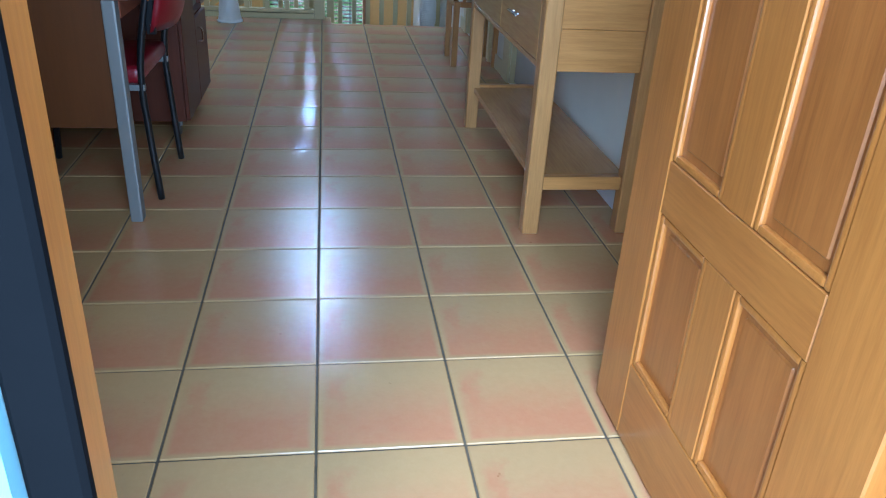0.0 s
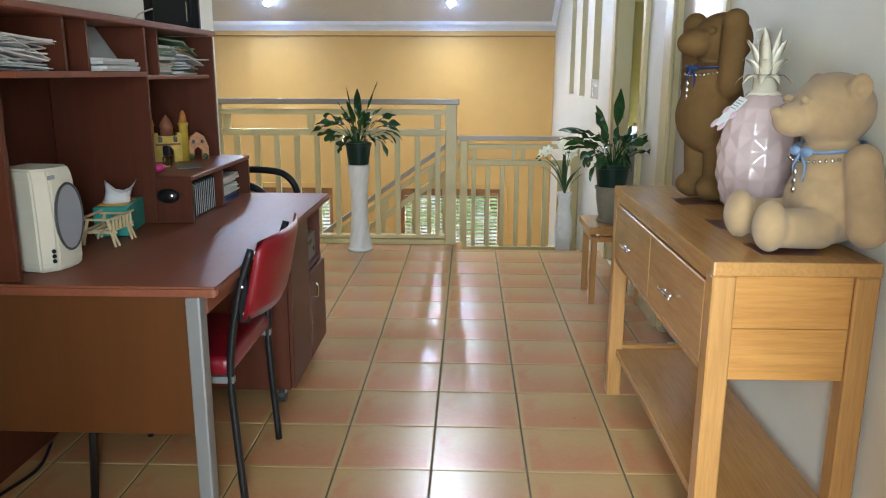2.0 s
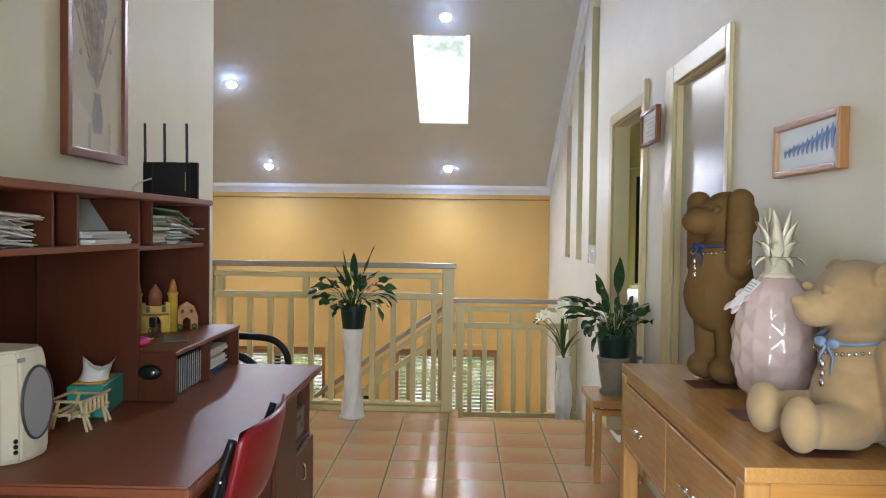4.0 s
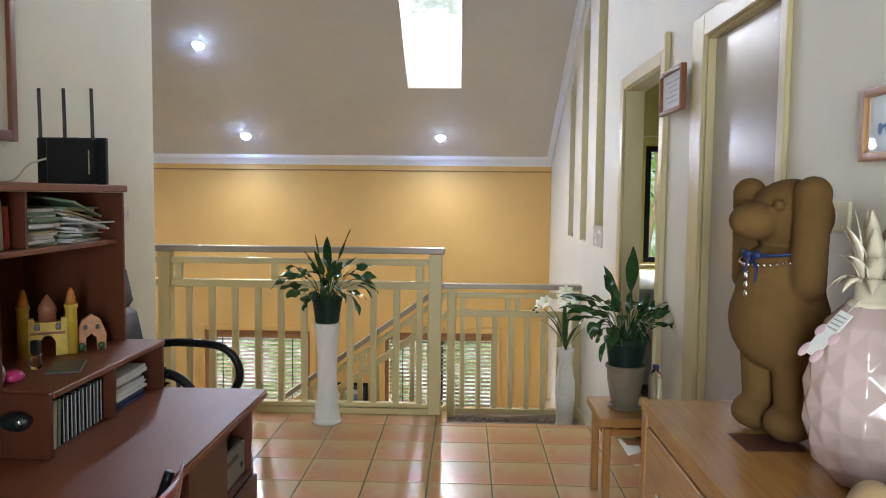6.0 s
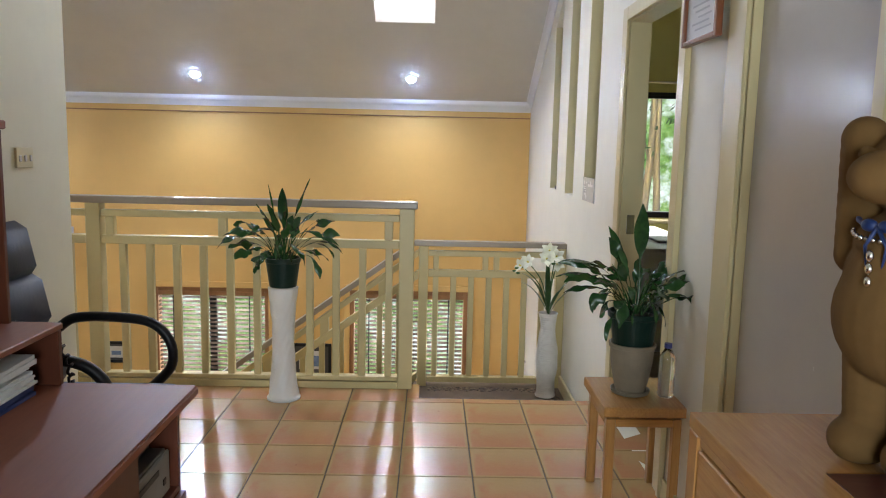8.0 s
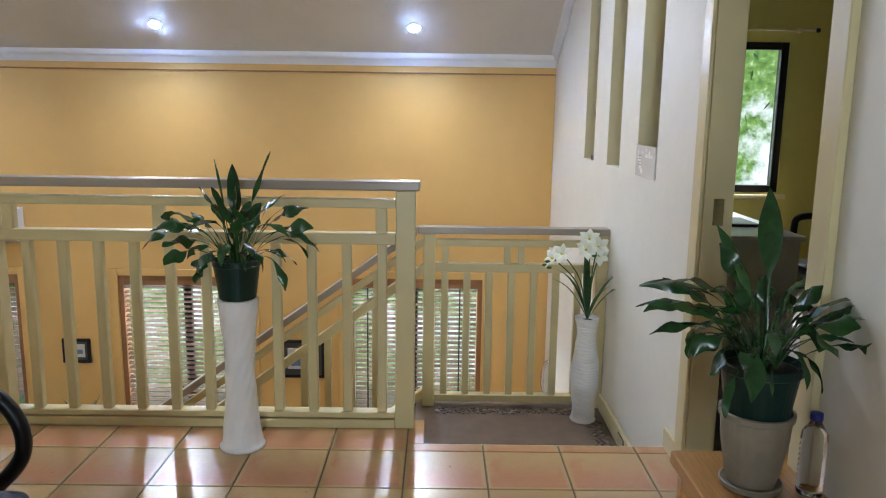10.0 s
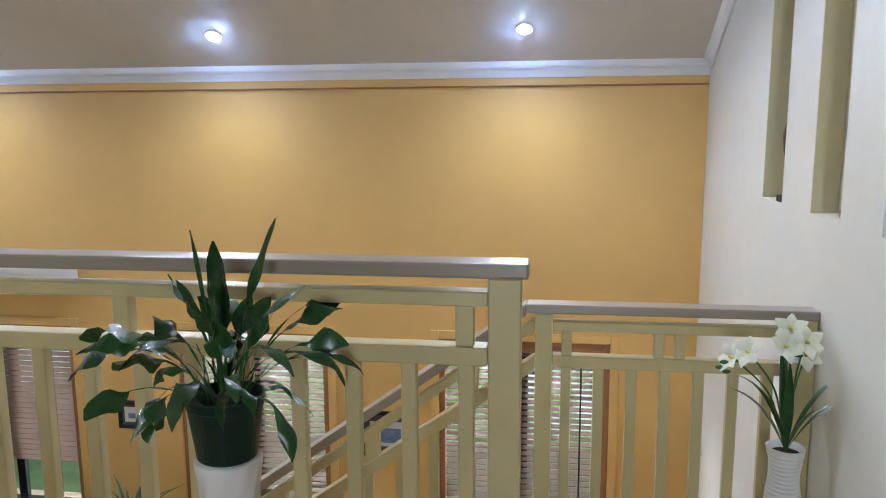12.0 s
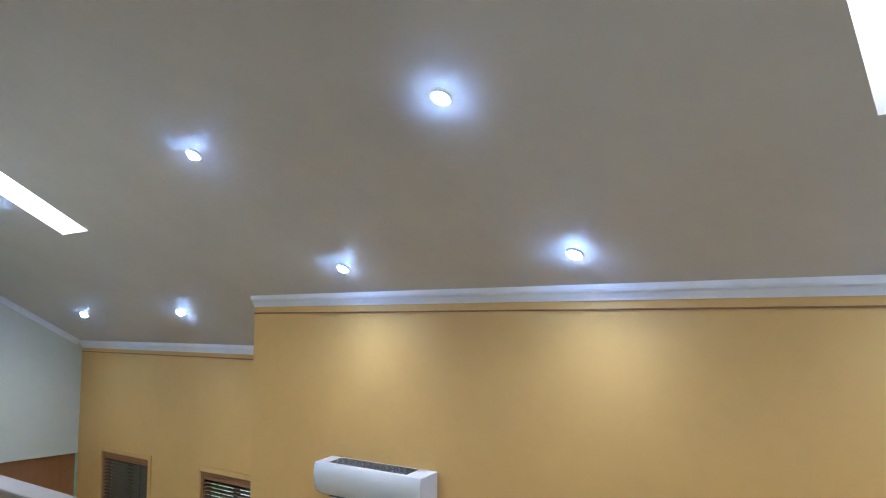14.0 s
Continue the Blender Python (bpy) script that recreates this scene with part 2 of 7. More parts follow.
M_GREY_POT = plain("grey_clay", (0.23, 0.195, 0.14), 0.6, vary=0.15, scale=12)
M_SOIL = plain("potting_soil", (0.035, 0.024, 0.016), 0.95, vary=0.5, scale=60, grain=90, relief=1.0)
M_LEAF = leaf_material("peace_lily_leaf", (0.008, 0.034, 0.010), (0.030, 0.100, 0.024), 0.27)
M_LEAF_L = leaf_material("lily_leaf", (0.013, 0.055, 0.013), (0.05, 0.13, 0.036))
M_STEM = plain("green_stem", (0.045, 0.12, 0.03), 0.5)
M_PETAL = plain("white_petal", (0.82, 0.83, 0.70), 0.55, vary=0.08, scale=20, sheen=0.2)
M_PETAL_Y = plain("yellow_stamen", (0.75, 0.62, 0.12), 0.6)
M_BEAR_D = plain("brown_flock", (0.155, 0.084, 0.030), 0.95, vary=0.16, scale=10, grain=700, relief=0.4, sheen=0.0, spec=0.1)
M_BEAR_L = plain("beige_flock", (0.44, 0.285, 0.140), 0.95, vary=0.22, scale=10, grain=700, relief=0.5, sheen=0.2)
M_PINK = plain("pale_pink_glaze", (0.60, 0.45, 0.42), 0.17, vary=0.04, relief=0.02, coat=0.5)
M_PINE_WHITE = plain("ivory_glaze", (0.74, 0.66, 0.50), 0.18, vary=0.05, relief=0.02, coat=0.4)
M_PAPER = plain("paper", (0.66, 0.65, 0.62), 0.8, vary=0.08, scale=30)
M_BLUE_CLOTH = plain("blue_ribbon", (0.19, 0.27, 0.40), 0.6, vary=0.25, scale=40)
M_NAVY_CLOTH = plain("navy_ribbon", (0.008, 0.024, 0.10), 0.5, vary=0.3, scale=40)
M_TEAL = plain("teal_card", (0.02, 0.29, 0.24), 0.45, vary=0.1)
M_ORANGE = plain("orange_card", (0.72, 0.36, 0.03), 0.5, vary=0.15)
M_TISSUE = plain("tissue_paper", (0.72, 0.70, 0.68), 0.9, vary=0.06)
M_BAMBOO = wood("bare_stick_wood", (0.52, 0.38, 0.19), (0.70, 0.56, 0.34), 0.6, 2, 20)
M_FRAME_WOOD = wood("red_brown_frame", (0.16, 0.045, 0.018), (0.26, 0.085, 0.035), 0.3, 2, 12)
M_FRAME_OAK = wood("light_brown_frame", (0.33, 0.14, 0.045), (0.47, 0.22, 0.08), 0.32, 2, 12)
M_WIN_TIMBER = wood("window_timber", (0.30, 0.125, 0.05), (0.42, 0.20, 0.08), 0.4, 2, 12)
M_SLAT = plain("blind_slat", (0.13, 0.078, 0.05), 0.7, vary=0.06, spec=0.15)
M_GLASS = glass_material()
M_LAMP = glow("lamp_face", (0.32, 0.54, 1.0), 270.0)
M_BUSH = foliage_backdrop()
M_SKY_GLOW = glow("skylight_sky", (0.93, 0.97, 1.0), 3.0)
M_ROOF_GLASS, t_rg, b_rg = nodes_of("leafy_roof_glass")
t_rg.links.new(ramp(t_rg, noise_tex(t_rg, coords(t_rg), 9.0, 6, 0.7), [(0.38, (0.42, 0.60, 0.50)), (0.50, (0.66, 0.82, 0.84)), (0.62, (0.95, 1.0, 1.0))]), b_rg.inputs["Emission Color"])
b_rg.inputs["Emission Strength"].default_value = 0.62
b_rg.inputs["Base Color"].default_value = (0.05, 0.05, 0.05, 1)
M_STONE = plain("landing_stone", (0.15, 0.098, 0.058), 0.5, vary=0.35, scale=3, grain=60, relief=0.15)
M_CARPET = plain("lower_floor", (0.22, 0.17, 0.12), 0.8, vary=0.15)
M_CLEAR = glass_material("clear_plastic", (0.96, 0.98, 0.98), 0.05)


# ---- geometry helpers ----
ORIGIN = {}


def thing(name, base, label, category, group="", kind=""):
    """An Empty at the base of a thing; its parts are given in world coordinates."""
    ob = new(name)
    ob.empty_display_size = 0.05
    ob.location = base
    ORIGIN[ob] = Vector(base)
    return tagged(ob, label, category, group, kind)


def finish(ob, mat, smooth):
    for m in mat if isinstance(mat, (list, tuple)) else (mat,):
        ob.data.materials.append(m)
    if smooth:
        ob.data.polygons.foreach_set("use_smooth", [True] * len(ob.data.polygons))


def mesh_of(name, bm, move):
    if move.length:
        bmesh.ops.translate(bm, verts=bm.verts, vec=-move)
    bmesh.ops.recalc_face_normals(bm, faces=bm.faces)
    me = bpy.data.meshes.new(name)
    bm.to_mesh(me)
    bm.free()
    return me


def part(name, bm, mat, parent=None, label="", smooth=False, category="", kind="", group="", at=None):
    """Links a bmesh, given in world coordinates, as one mesh object under a thing or a part, or on its own."""
    org = ORIGIN.get(parent, Vector())
    own = Vector(at) if at is not None else org.copy()
    me = mesh_of(name, bm, own)
    ob = new(name, me)
    ob.parent = parent
    ob.location = own - org if parent else own
    ORIGIN[ob] = own
    finish(ob, mat, smooth)
    return tagged(ob, label, category, group, kind)


def box(bm, x0, y0, z0, x1, y1, z1, bevel=0.0, seg=1):
    made = bmesh.ops.create_cube(bm, size=1)["verts"]
    bmesh.ops.scale(bm, vec=(abs(x1 - x0), abs(y1 - y0), abs(z1 - z0)), verts=made)
    bmesh.ops.translate(bm, vec=((x0 + x1) / 2, (y0 + y1) / 2, (z0 + z1) / 2), verts=made)
    if bevel:
        edges = list({e for v in made for e in v.link_edges})
        bmesh.ops.bevel(bm, geom=edges, offset=bevel, segments=seg, affect="EDGES", profile=0.6)
    return bm


def boxed(*a, **k):
    return box(bmesh.new(), *a, **k)


def obox(bm, centre, size, m3, bevel=0.0):
    """A box of that size, turned by m3, about centre."""
    made = bmesh.ops.create_cube(bm, size=1)["verts"]
    bmesh.ops.scale(bm, vec=size, verts=made)
    if bevel:
        edges = list({e for v in made for e in v.link_edges})
        out = bmesh.ops.bevel(bm, geom=edges, offset=bevel, segments=1, affect="EDGES")
        made = list({v for f in out["faces"] for v in f.verts} | {v for v in made if v.is_valid})
    bmesh.ops.transform(bm, matrix=Matrix.Translation(centre) @ m3.to_4x4(), verts=made)
    return bm


def lathe(bm, base, profile, n=28, wobble=None):
    """profile: (radius, height) pairs turned about the upright through base."""
    rings = []
    for r, z in profile:
        ring = []
        for i in range(n):
            a = 2 * math.pi * i / n
            q = r + (wobble(a, z) if wobble else 0)
            ring.append(bm.verts.new((base[0] + q * math.cos(a), base[1] + q * math.sin(a), base[2] + z)))
        rings.append(ring)
    for a, b in zip(rings, rings[1:]):
        for i in range(n):
            bm.faces.new((a[i], a[(i + 1) % n], b[(i + 1) % n], b[i]))
    for ring in (rings[0], rings[-1]):
        if len(ring) > 2 and (Vector(ring[0].co) - Vector(ring[n // 2].co)).length > 1e-4:
            bm.faces.new(ring)
    return bm


def tube(bm, points, r, n=8, r_end=None, flat=1.0):
    """A bar of round section along points."""
    pts = [Vector(p) for p in points]
    rings = []
    side = None
    for k, p in enumerate(pts):
        d = (pts[min(k + 1, len(pts) - 1)] - pts[max(k - 1, 0)]).normalized()
        if side is None:
            side = d.orthogonal().normalized()
        side = (side - d * side.dot(d)).normalized()
        up = d.cross(side)
        q = r + ((r_end if r_end is not None else r) - r) * k / max(1, len(pts) - 1)
        rings.append([bm.verts.new(p + side * q * math.cos(2 * math.pi * i / n) + up * q * flat * math.sin(2 * math.pi * i / n)) for i in range(n)])
    for a, b in zip(rings, rings[1:]):
        for i in range(n):
            bm.faces.new((a[i], a[(i + 1) % n], b[(i + 1) % n], b[i]))
    bm.faces.new(rings[0])
    bm.faces.new(rings[-1])
    return bm


def curve_pts(points, n=12):
    """A smooth line through points (Catmull-Rom)."""
    p = [Vector(q) for q in points]
    p = [p[0] * 2 - p[1]] + p + [p[-1] * 2 - p[-2]]
    out = []
    for k in range(1, len(p) - 2):
        for i in range(n):
            s = i / n
            a, b, c, d = p[k - 1], p[k], p[k + 1], p[k + 2]
            out.append(0.5 * ((2 * b) + (c - a) * s + (2 * a - 5 * b + 4 * c - d) * s * s + (3 * b - a - 3 * c + d) * s ** 3))
    out.append(p[-2])
    return out


def ball(bm, c, r, seg=20, turn=None):
    """An ellipsoid with the three radii r."""
    made = bmesh.ops.create_uvsphere(bm, u_segments=seg, v_segments=seg // 2 + 2, radius=1)["verts"]
    m = Matrix.Translation(c) @ (turn.to_4x4() if turn else Matrix.Identity(4)) @ Matrix.Diagonal((*((r, r, r) if isinstance(r, (int, float)) else r), 1))
    bmesh.ops.transform(bm, matrix=m, verts=made)
    return bm


def prism(bm, outline, axis, a, b):
    """A flat outline (two coordinates a point) drawn out along an axis from a to b."""
    def place(p, d):
        return (d, *p) if axis == 0 else (p[0], d, p[1]) if axis == 1 else (*p, d)
    lo = [bm.verts.new(place(p, a)) for p in outline]
    hi = [bm.verts.new(place(p, b)) for p in outline]
    bm.faces.new(lo)
    bm.faces.new(hi)
    for i in range(len(outline)):
        k = (i + 1) % len(outline)
        bm.faces.new((lo[i], lo[k], hi[k], hi[i]))
    return bm


def structure(name, bm, mat, label, category, parent=None, smooth=False):
    return part(name, bm, mat, parent, label, smooth, category, "structure")


# ---- the large structure ----
WALL_L, WALL_R, FAR, LOW = -1.40, 1.10, 8.10, -2.20
RIDGE = 2.0


def ceil_at(y):
    return 1.835 + 0.555 * (FAR - y) if y > RIDGE else 1.835 + 0.555 * (FAR - RIDGE) - 0.5 * (RIDGE - y)


def slab_yz(bm, y0, y1, z0, z1, xa, xb, drop=0.0):
    """An upright slab between two x, from z0 up to z1 or, with no z1, up to the sloping ceiling."""
    if z1 is not None:
        return prism(bm, [(y0, z0), (y1, z0), (y1, z1), (y0, z1)], 0, xa, xb)
    top = [(y1, ceil_at(y1) - drop), (y0, ceil_at(y0) - drop)]
    if y0 < RIDGE < y1:
        top.insert(1, (RIDGE, ceil_at(RIDGE) - drop))
    return prism(bm, [(y0, z0), (y1, z0), *top], 0, xa, xb)


def wall_right():
    bm = bmesh.new()
    niches = ((4.95, 5.30), (5.66, 5.98), (6.36, 6.68))
    xs = (WALL_R, WALL_R + 0.10)
    slab_yz(bm, -1.15, 8.25, LOW, 0, *xs)
    slab_yz(bm, -1.15, 2.06, 0, None, *xs)
    slab_yz(bm, 2.06, 2.81, 2.08, None, *xs)
    slab_yz(bm, 2.81, 3.44, 0, None, *xs)
    slab_yz(bm, 3.44, 4.31, 2.08, None, *xs)
    slab_yz(bm, 4.31, 8.25, 0, 1.095, *xs)
    y = 4.31
    for a, b in niches:
        slab_yz(bm, y, a, 1.095, None, *xs)
        prism(bm, [(a, ceil_at(a) - 0.24), (b, ceil_at(b) - 0.24), (b, ceil_at(b)), (a, ceil_at(a))], 0, *xs)
        y = b
    slab_yz(bm, y, 8.25, 1.095, None, *xs)
    slab_yz(bm, 4.80, 4.93, 0.5, None, WALL_R + 0.101, WALL_R + 0.14)
    slab_yz(bm, 6.70, 8.25, 0.5, None, WALL_R + 0.101, WALL_R + 0.14)
    structure("wall_right", bm, M_WHITE_WALL, "off-white painted wall with three tall slot niches", "wall")
    # Niche backs and far reveals take a darker cream than the wall.
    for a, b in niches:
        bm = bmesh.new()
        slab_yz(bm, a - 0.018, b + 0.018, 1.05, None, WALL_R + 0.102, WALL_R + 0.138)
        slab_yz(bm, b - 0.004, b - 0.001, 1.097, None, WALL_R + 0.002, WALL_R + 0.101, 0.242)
        structure("niche_lining", bm, M_NICHE, "cream lining of a tall slot niche, darker than the wall", "niche")


def wall_left():
    bm = bmesh.new()
    slab_yz(bm, -1.15, 3.60, LOW, None, WALL_L - 0.15, WALL_L)
    structure("wall_left", bm, M_LEFT_WALL, "pale cream painted wall behind the desk", "wall")
    bm = bmesh.new()
    slab_yz(bm, 3.45, 3.60, LOW, None, -4.2, WALL_L - 0.152)
    structure("wall_passage", bm, M_LEFT_WALL, "pale cream painted wall along the passage", "wall")
    bm = bmesh.new()
    slab_yz(bm, 3.45, 4.90, LOW, None, -4.35, -4.202)
    structure("wall_passage_end", bm, M_LEFT_WALL, "pale cream wall closing the passage", "wall")
    bm = bmesh.new()
    slab_yz(bm, 4.75, 4.90, LOW, None, -11.2, -4.352)
    structure("wall_lower_back", bm, M_LEFT_WALL, "pale cream wall of the lower room", "wall")
    bm = boxed(-4.2, 4.55, LOW, 0.03, 4.66, -0.16)
    structure("wall_under_gallery", bm, M_YELLOW, "yellow wall under the gallery edge", "wall")


def wall_with_windows(name, x0, x1, y0, y1, z0, z1, holes, mat, label):
    bm = bmesh.new()
    x = x0
    for a, b, lo, hi in holes:
        box(bm, x, y0, z0, a, y1, z1)
        box(bm, a, y0, z0, b, y1, lo)
        box(bm, a, y0, hi, b, y1, z1)
        x = b
    box(bm, x, y0, z0, x1, y1, z1)
    return structure(name, bm, mat, label, "wall")


FAR_WINDOWS = [(-4.78, -3.58, -1.80, -0.07), (-2.71, -1.53, -1.80, -0.07), (-0.70, 0.52, -1.80, -0.07)]
RECESS_WINDOWS = [(-10.0, -8.85, -1.8, -0.10), (-7.75, -6.6, -1.8, -0.10)]

wall_right()
wall_left()
wall_with_windows("wall_far", -5.67, WALL_R - 0.002, FAR, FAR + 0.15, LOW, 1.825, FAR_WINDOWS, M_YELLOW, "warm yellow painted wall above the lower room")
wall_with_windows("wall_recess", -10.68, -5.672, 9.00, 9.15, LOW, 1.33, RECESS_WINDOWS, M_YELLOW, "warm yellow painted wall of the far recess")
structure("wall_recess_side", slab_yz(bmesh.new(), FAR + 0.152, 9.15, LOW, None, -5.67, -5.55), M_YELLOW, "warm yellow painted return of the recess", "wall")
bm = bmesh.new()
slab_yz(bm, 4.90, 9.15, -0.20, None, -10.83, -10.682)
slab_yz(bm, 4.90, 7.3, LOW, -0.20, -10.83, -10.682)
structure("wall_gable", bm, M_GABLE, "pale green gable wall at the far end", "wall")
# Plain dark timber sheet added in place of the low gable window.
structure("gable_glazing", boxed(-10.80, 7.302, LOW, -10.74, 8.998, -0.202), M_WIN_TIMBER, "dark timber sheet in place of a window under the gable wall", "panelling")

# entry wall with the doorway
bm = bmesh.new()
for x0, x1, z0, z1 in ((WALL_L + 0.002, -0.25, 0, 3.44), (0.74, WALL_R - 0.002, 0, 3.44), (-0.25, 0.74, 2.12, 3.44)):
    box(bm, x0, -1.15, z0, x1, -1.02, z1)
structure("wall_entry", bm, M_WHITE_WALL, "off-white wall round the entry door", "wall")

# ceiling: two slopes with the skylight openings cut out of the far one
SKYLIGHTS = [(-7.15, -6.66, 5.88, 7.00), (-0.380, 0.121, 5.89, 7.005)]


def ceiling():
    bm = bmesh.new()
    def sheet(x0, x1, y0, y1):
        a = [(y0, ceil_at(y0)), (y1, ceil_at(y1)), (y1, ceil_at(y1) + 0.2), (y0, ceil_at(y0) + 0.2)]
        prism(bm, a, 0, x0, x1)
    sheet(-11.2, 1.25, -1.15, RIDGE)
    x = -11.2
    for a, b, y0, y1 in SKYLIGHTS:
        sheet(x, a, RIDGE, 9.45)
        sheet(a, b, RIDGE, y0)
        sheet(a, b, y1, 9.45)
        x = b
    sheet(x, 1.25, RIDGE, 9.45)
    return structure("ceiling", bm, M_CEIL, "sloping beige painted ceiling", "ceiling")


ceiling()
for a, b, y0, y1 in SKYLIGHTS:
    sk = thing("skylight", ((a + b) / 2, (y0 + y1) / 2, ceil_at((y0 + y1) / 2) + 0.2), "white roof skylight with a bright pane", "skylight", kind="structure", group="skylights")
    bm = bmesh.new()
    for xa, xb, ya, yb in ((a - 0.02, a, y0, y1), (b, b + 0.02, y0, y1)):
        prism(bm, [(ya, ceil_at(ya) + 0.2), (yb, ceil_at(yb) + 0.2), (yb, ceil_at(yb) + 0.42), (ya, ceil_at(ya) + 0.42)], 0, xa, xb)
    for ya, yb in ((y0 - 0.02, y0), (y1, y1 + 0.02)):
        prism(bm, [(ya, ceil_at(ya) + 0.2), (yb, ceil_at(yb) + 0.2), (yb, ceil_at(yb) + 0.42), (ya, ceil_at(ya) + 0.42)], 0, a - 0.02, b + 0.02)
    part("shaft", bm, M_CORNICE, sk)
    bm = bmesh.new()
    prism(bm, [(y0, ceil_at(y0) + 0.40), (y1, ceil_at(y1) + 0.40), (y1, ceil_at(y1) + 0.41), (y0, ceil_at(y0) + 0.41)], 0, a, b)
    part("pane", bm, M_SKY_GLOW, sk, "glowing white pane")
    bm, ya, ym = bmesh.new(), y0 + 0.28, y0 + 0.74
    prism(bm, [(ya, ceil_at(ya) + 0.385), (ym, ceil_at(ym) + 0.385), (ym, ceil_at(ym) + 0.395), (ya, ceil_at(ya) + 0.395)], 0, a + 0.05, b - 0.03)
    part("roof_glass", bm, M_ROOF_GLASS, sk, "pale glass with leaves outside")

# cornices
def cornice_profile(d, h):
    return [(0, 0.05), (0, -h), (-d * 0.22, -h), (-d * 0.30, -h * 0.82), (-d * 0.62, -h * 0.38), (-d * 0.92, -h * 0.2), (-d, -h * 0.02), (-d, 0.03)]


def cornice_x(x0, x1, y, z):
    bm = bmesh.new()
    return prism(bm, [(y + p - 0.002, z + q) for p, q in cornice_profile(0.055, 0.075)], 0, x0, x1)


structure("cornice_far", cornice_x(-5.66, WALL_R - 0.005, FAR, 1.838), M_CORNICE, "white moulded cornice over the yellow wall", "cornice")
structure("cornice_recess", cornice_x(-10.66, -5.68, 9.00, 1.338), M_CORNICE, "white moulded cornice of the recess", "cornice")
for nm, xw, sgn, y0, y1 in (("cornice_slope", WALL_R, -1, 2.1, 8.02), ("cornice_gable", -10.68, 1, 4.95, 8.93)):
    bm = bmesh.new()
    prof = cornice_profile(0.055, 0.075)
    lo = [bm.verts.new((xw - sgn * (p - 0.002), y0, ceil_at(y0) + q)) for p, q in prof]
    hi = [bm.verts.new((xw - sgn * (p - 0.002), y1, ceil_at(y1) + q)) for p, q in prof]
    if sgn < 0:
        for v, (p, q) in zip(lo + hi, prof + prof):
            v.co.x = xw + p - 0.002
    bm.faces.new(lo)
    bm.faces.new(hi)
    for i in range(len(prof)):
        k = (i + 1) % len(prof)
        bm.faces.new((lo[i], lo[k], hi[k], hi[i]))
    structure(nm, bm, M_CORNICE, "white moulded cornice along the slope", "cornice")
# Brown strips drawn for the picture-rail shadow line below the cornices.
structure("picture_rail", boxed(-5.66, FAR - 0.014, 1.700, WALL_R - 0.004, FAR - 0.001, 1.712, 0.003), M_WIN_TIMBER, "thin brown strip for the picture-rail shadow under the cornice", "trim")
structure("picture_rail_recess", boxed(-10.66, 8.986, 1.205, -5.69, 8.999, 1.217, 0.003), M_WIN_TIMBER, "thin brown strip for the picture-rail shadow of the recess", "trim")

# floors
bm = bmesh.new()
box(bm, -4.19, 3.62, -0.16, WALL_L - 0.001, 4.80, -0.004)
box(bm, WALL_L, -1.30, -0.16, 1.30, 4.55, -0.004)
box(bm, WALL_L, 4.551, -0.16, 0.07, 4.80, -0.004)
floor = structure("floor", bm, M_GROUT, "glossy terracotta-coloured ceramic tile floor", "floor")
structure("floor_lower", boxed(-11.2, 4.6, LOW - 0.1, 1.25, 9.45, LOW), M_CARPET, "brown floor of the lower room", "floor")
structure("floor_side_room", boxed(1.302, 1.9, -0.16, 4.4, 7.9, -0.004), M_CARPET, "brown floor of the side room", "floor")
structure("gallery_fascia", boxed(-4.19, 4.802, -0.25, 0.068, 4.83, -0.012, 0.004), M_RAIL, "cream painted fascia board of the gallery", "trim")

# landing, steps and stairs
LAND = -0.33
structure("landing", boxed(0.0, 4.84, LAND - 0.12, WALL_R - 0.003, 5.90, LAND), M_STONE, "brown stone landing below the gallery", "landing")
structure("step", boxed(0.075, 4.58, LAND - 0.12, WALL_R - 0.003, 4.838, LAND + 0.165), M_STONE, "brown stone step", "step")
structure("step_riser", boxed(0.075, 4.552, LAND - 0.1, WALL_R - 0.003, 4.578, -0.014), M_RAIL, "cream painted riser", "step")
stairs = thing("stairs", (-1.2, 5.3, LOW), "brown stone flight of stairs going down", "stairs", kind="structure")
for k in range(10):
    x = -0.236 * k
    z = LAND - 0.17 * (k + 1)
    part("tread", boxed(x - 0.236, 4.86, z - 0.10, x - 0.002, 5.76, z, 0.004), M_STONE, stairs)
structure("stair_stringer_wall", boxed(0.002, 5.90, LOW, WALL_R - 0.003, 5.98, LAND - 0.002), M_YELLOW, "yellow wall under the landing", "wall")

# pebble border of the landing
peb = thing("pebble_border", (0.6, 5.7, LAND), "dark and pale pebble border strip on the landing", "pebbles", kind="stuff")
rnd = random.Random(4)
bm = bmesh.new()
for k in range(520):
    if k < 340:
        x, y = rnd.uniform(0.12, 1.05), rnd.uniform(5.68, 5.77)
    else:
        x, y = rnd.uniform(0.97, 1.06), rnd.uniform(4.9, 5.62)
    r = rnd.uniform(0.006, 0.011)
    made = bmesh.ops.create_icosphere(bm, subdivisions=1, radius=1)["verts"]
    bmesh.ops.transform(bm, matrix=Matrix.Translation((x, y, LAND + 0.001)) @ Matrix.Rotation(rnd.uniform(0, 3), 4, "Z") @ Matrix.Diagonal((r * rnd.uniform(1, 1.6), r, r * 0.4, 1)), verts=made)
m_peb, tp, bp = nodes_of("mixed_pebbles")
gp = tp.nodes.new("ShaderNodeNewGeometry")
tp.links.new(ramp(tp, gp.outputs["Random Per Island"], [(0.0, (0.02, 0.015, 0.012)), (0.6, (0.06, 0.04, 0.03)), (0.66, (0.16, 0.12, 0.08)), (1.0, (0.26, 0.2, 0.14))]), bp.inputs["Base Color"])
bp.inputs["Roughness"].default_value = 0.4
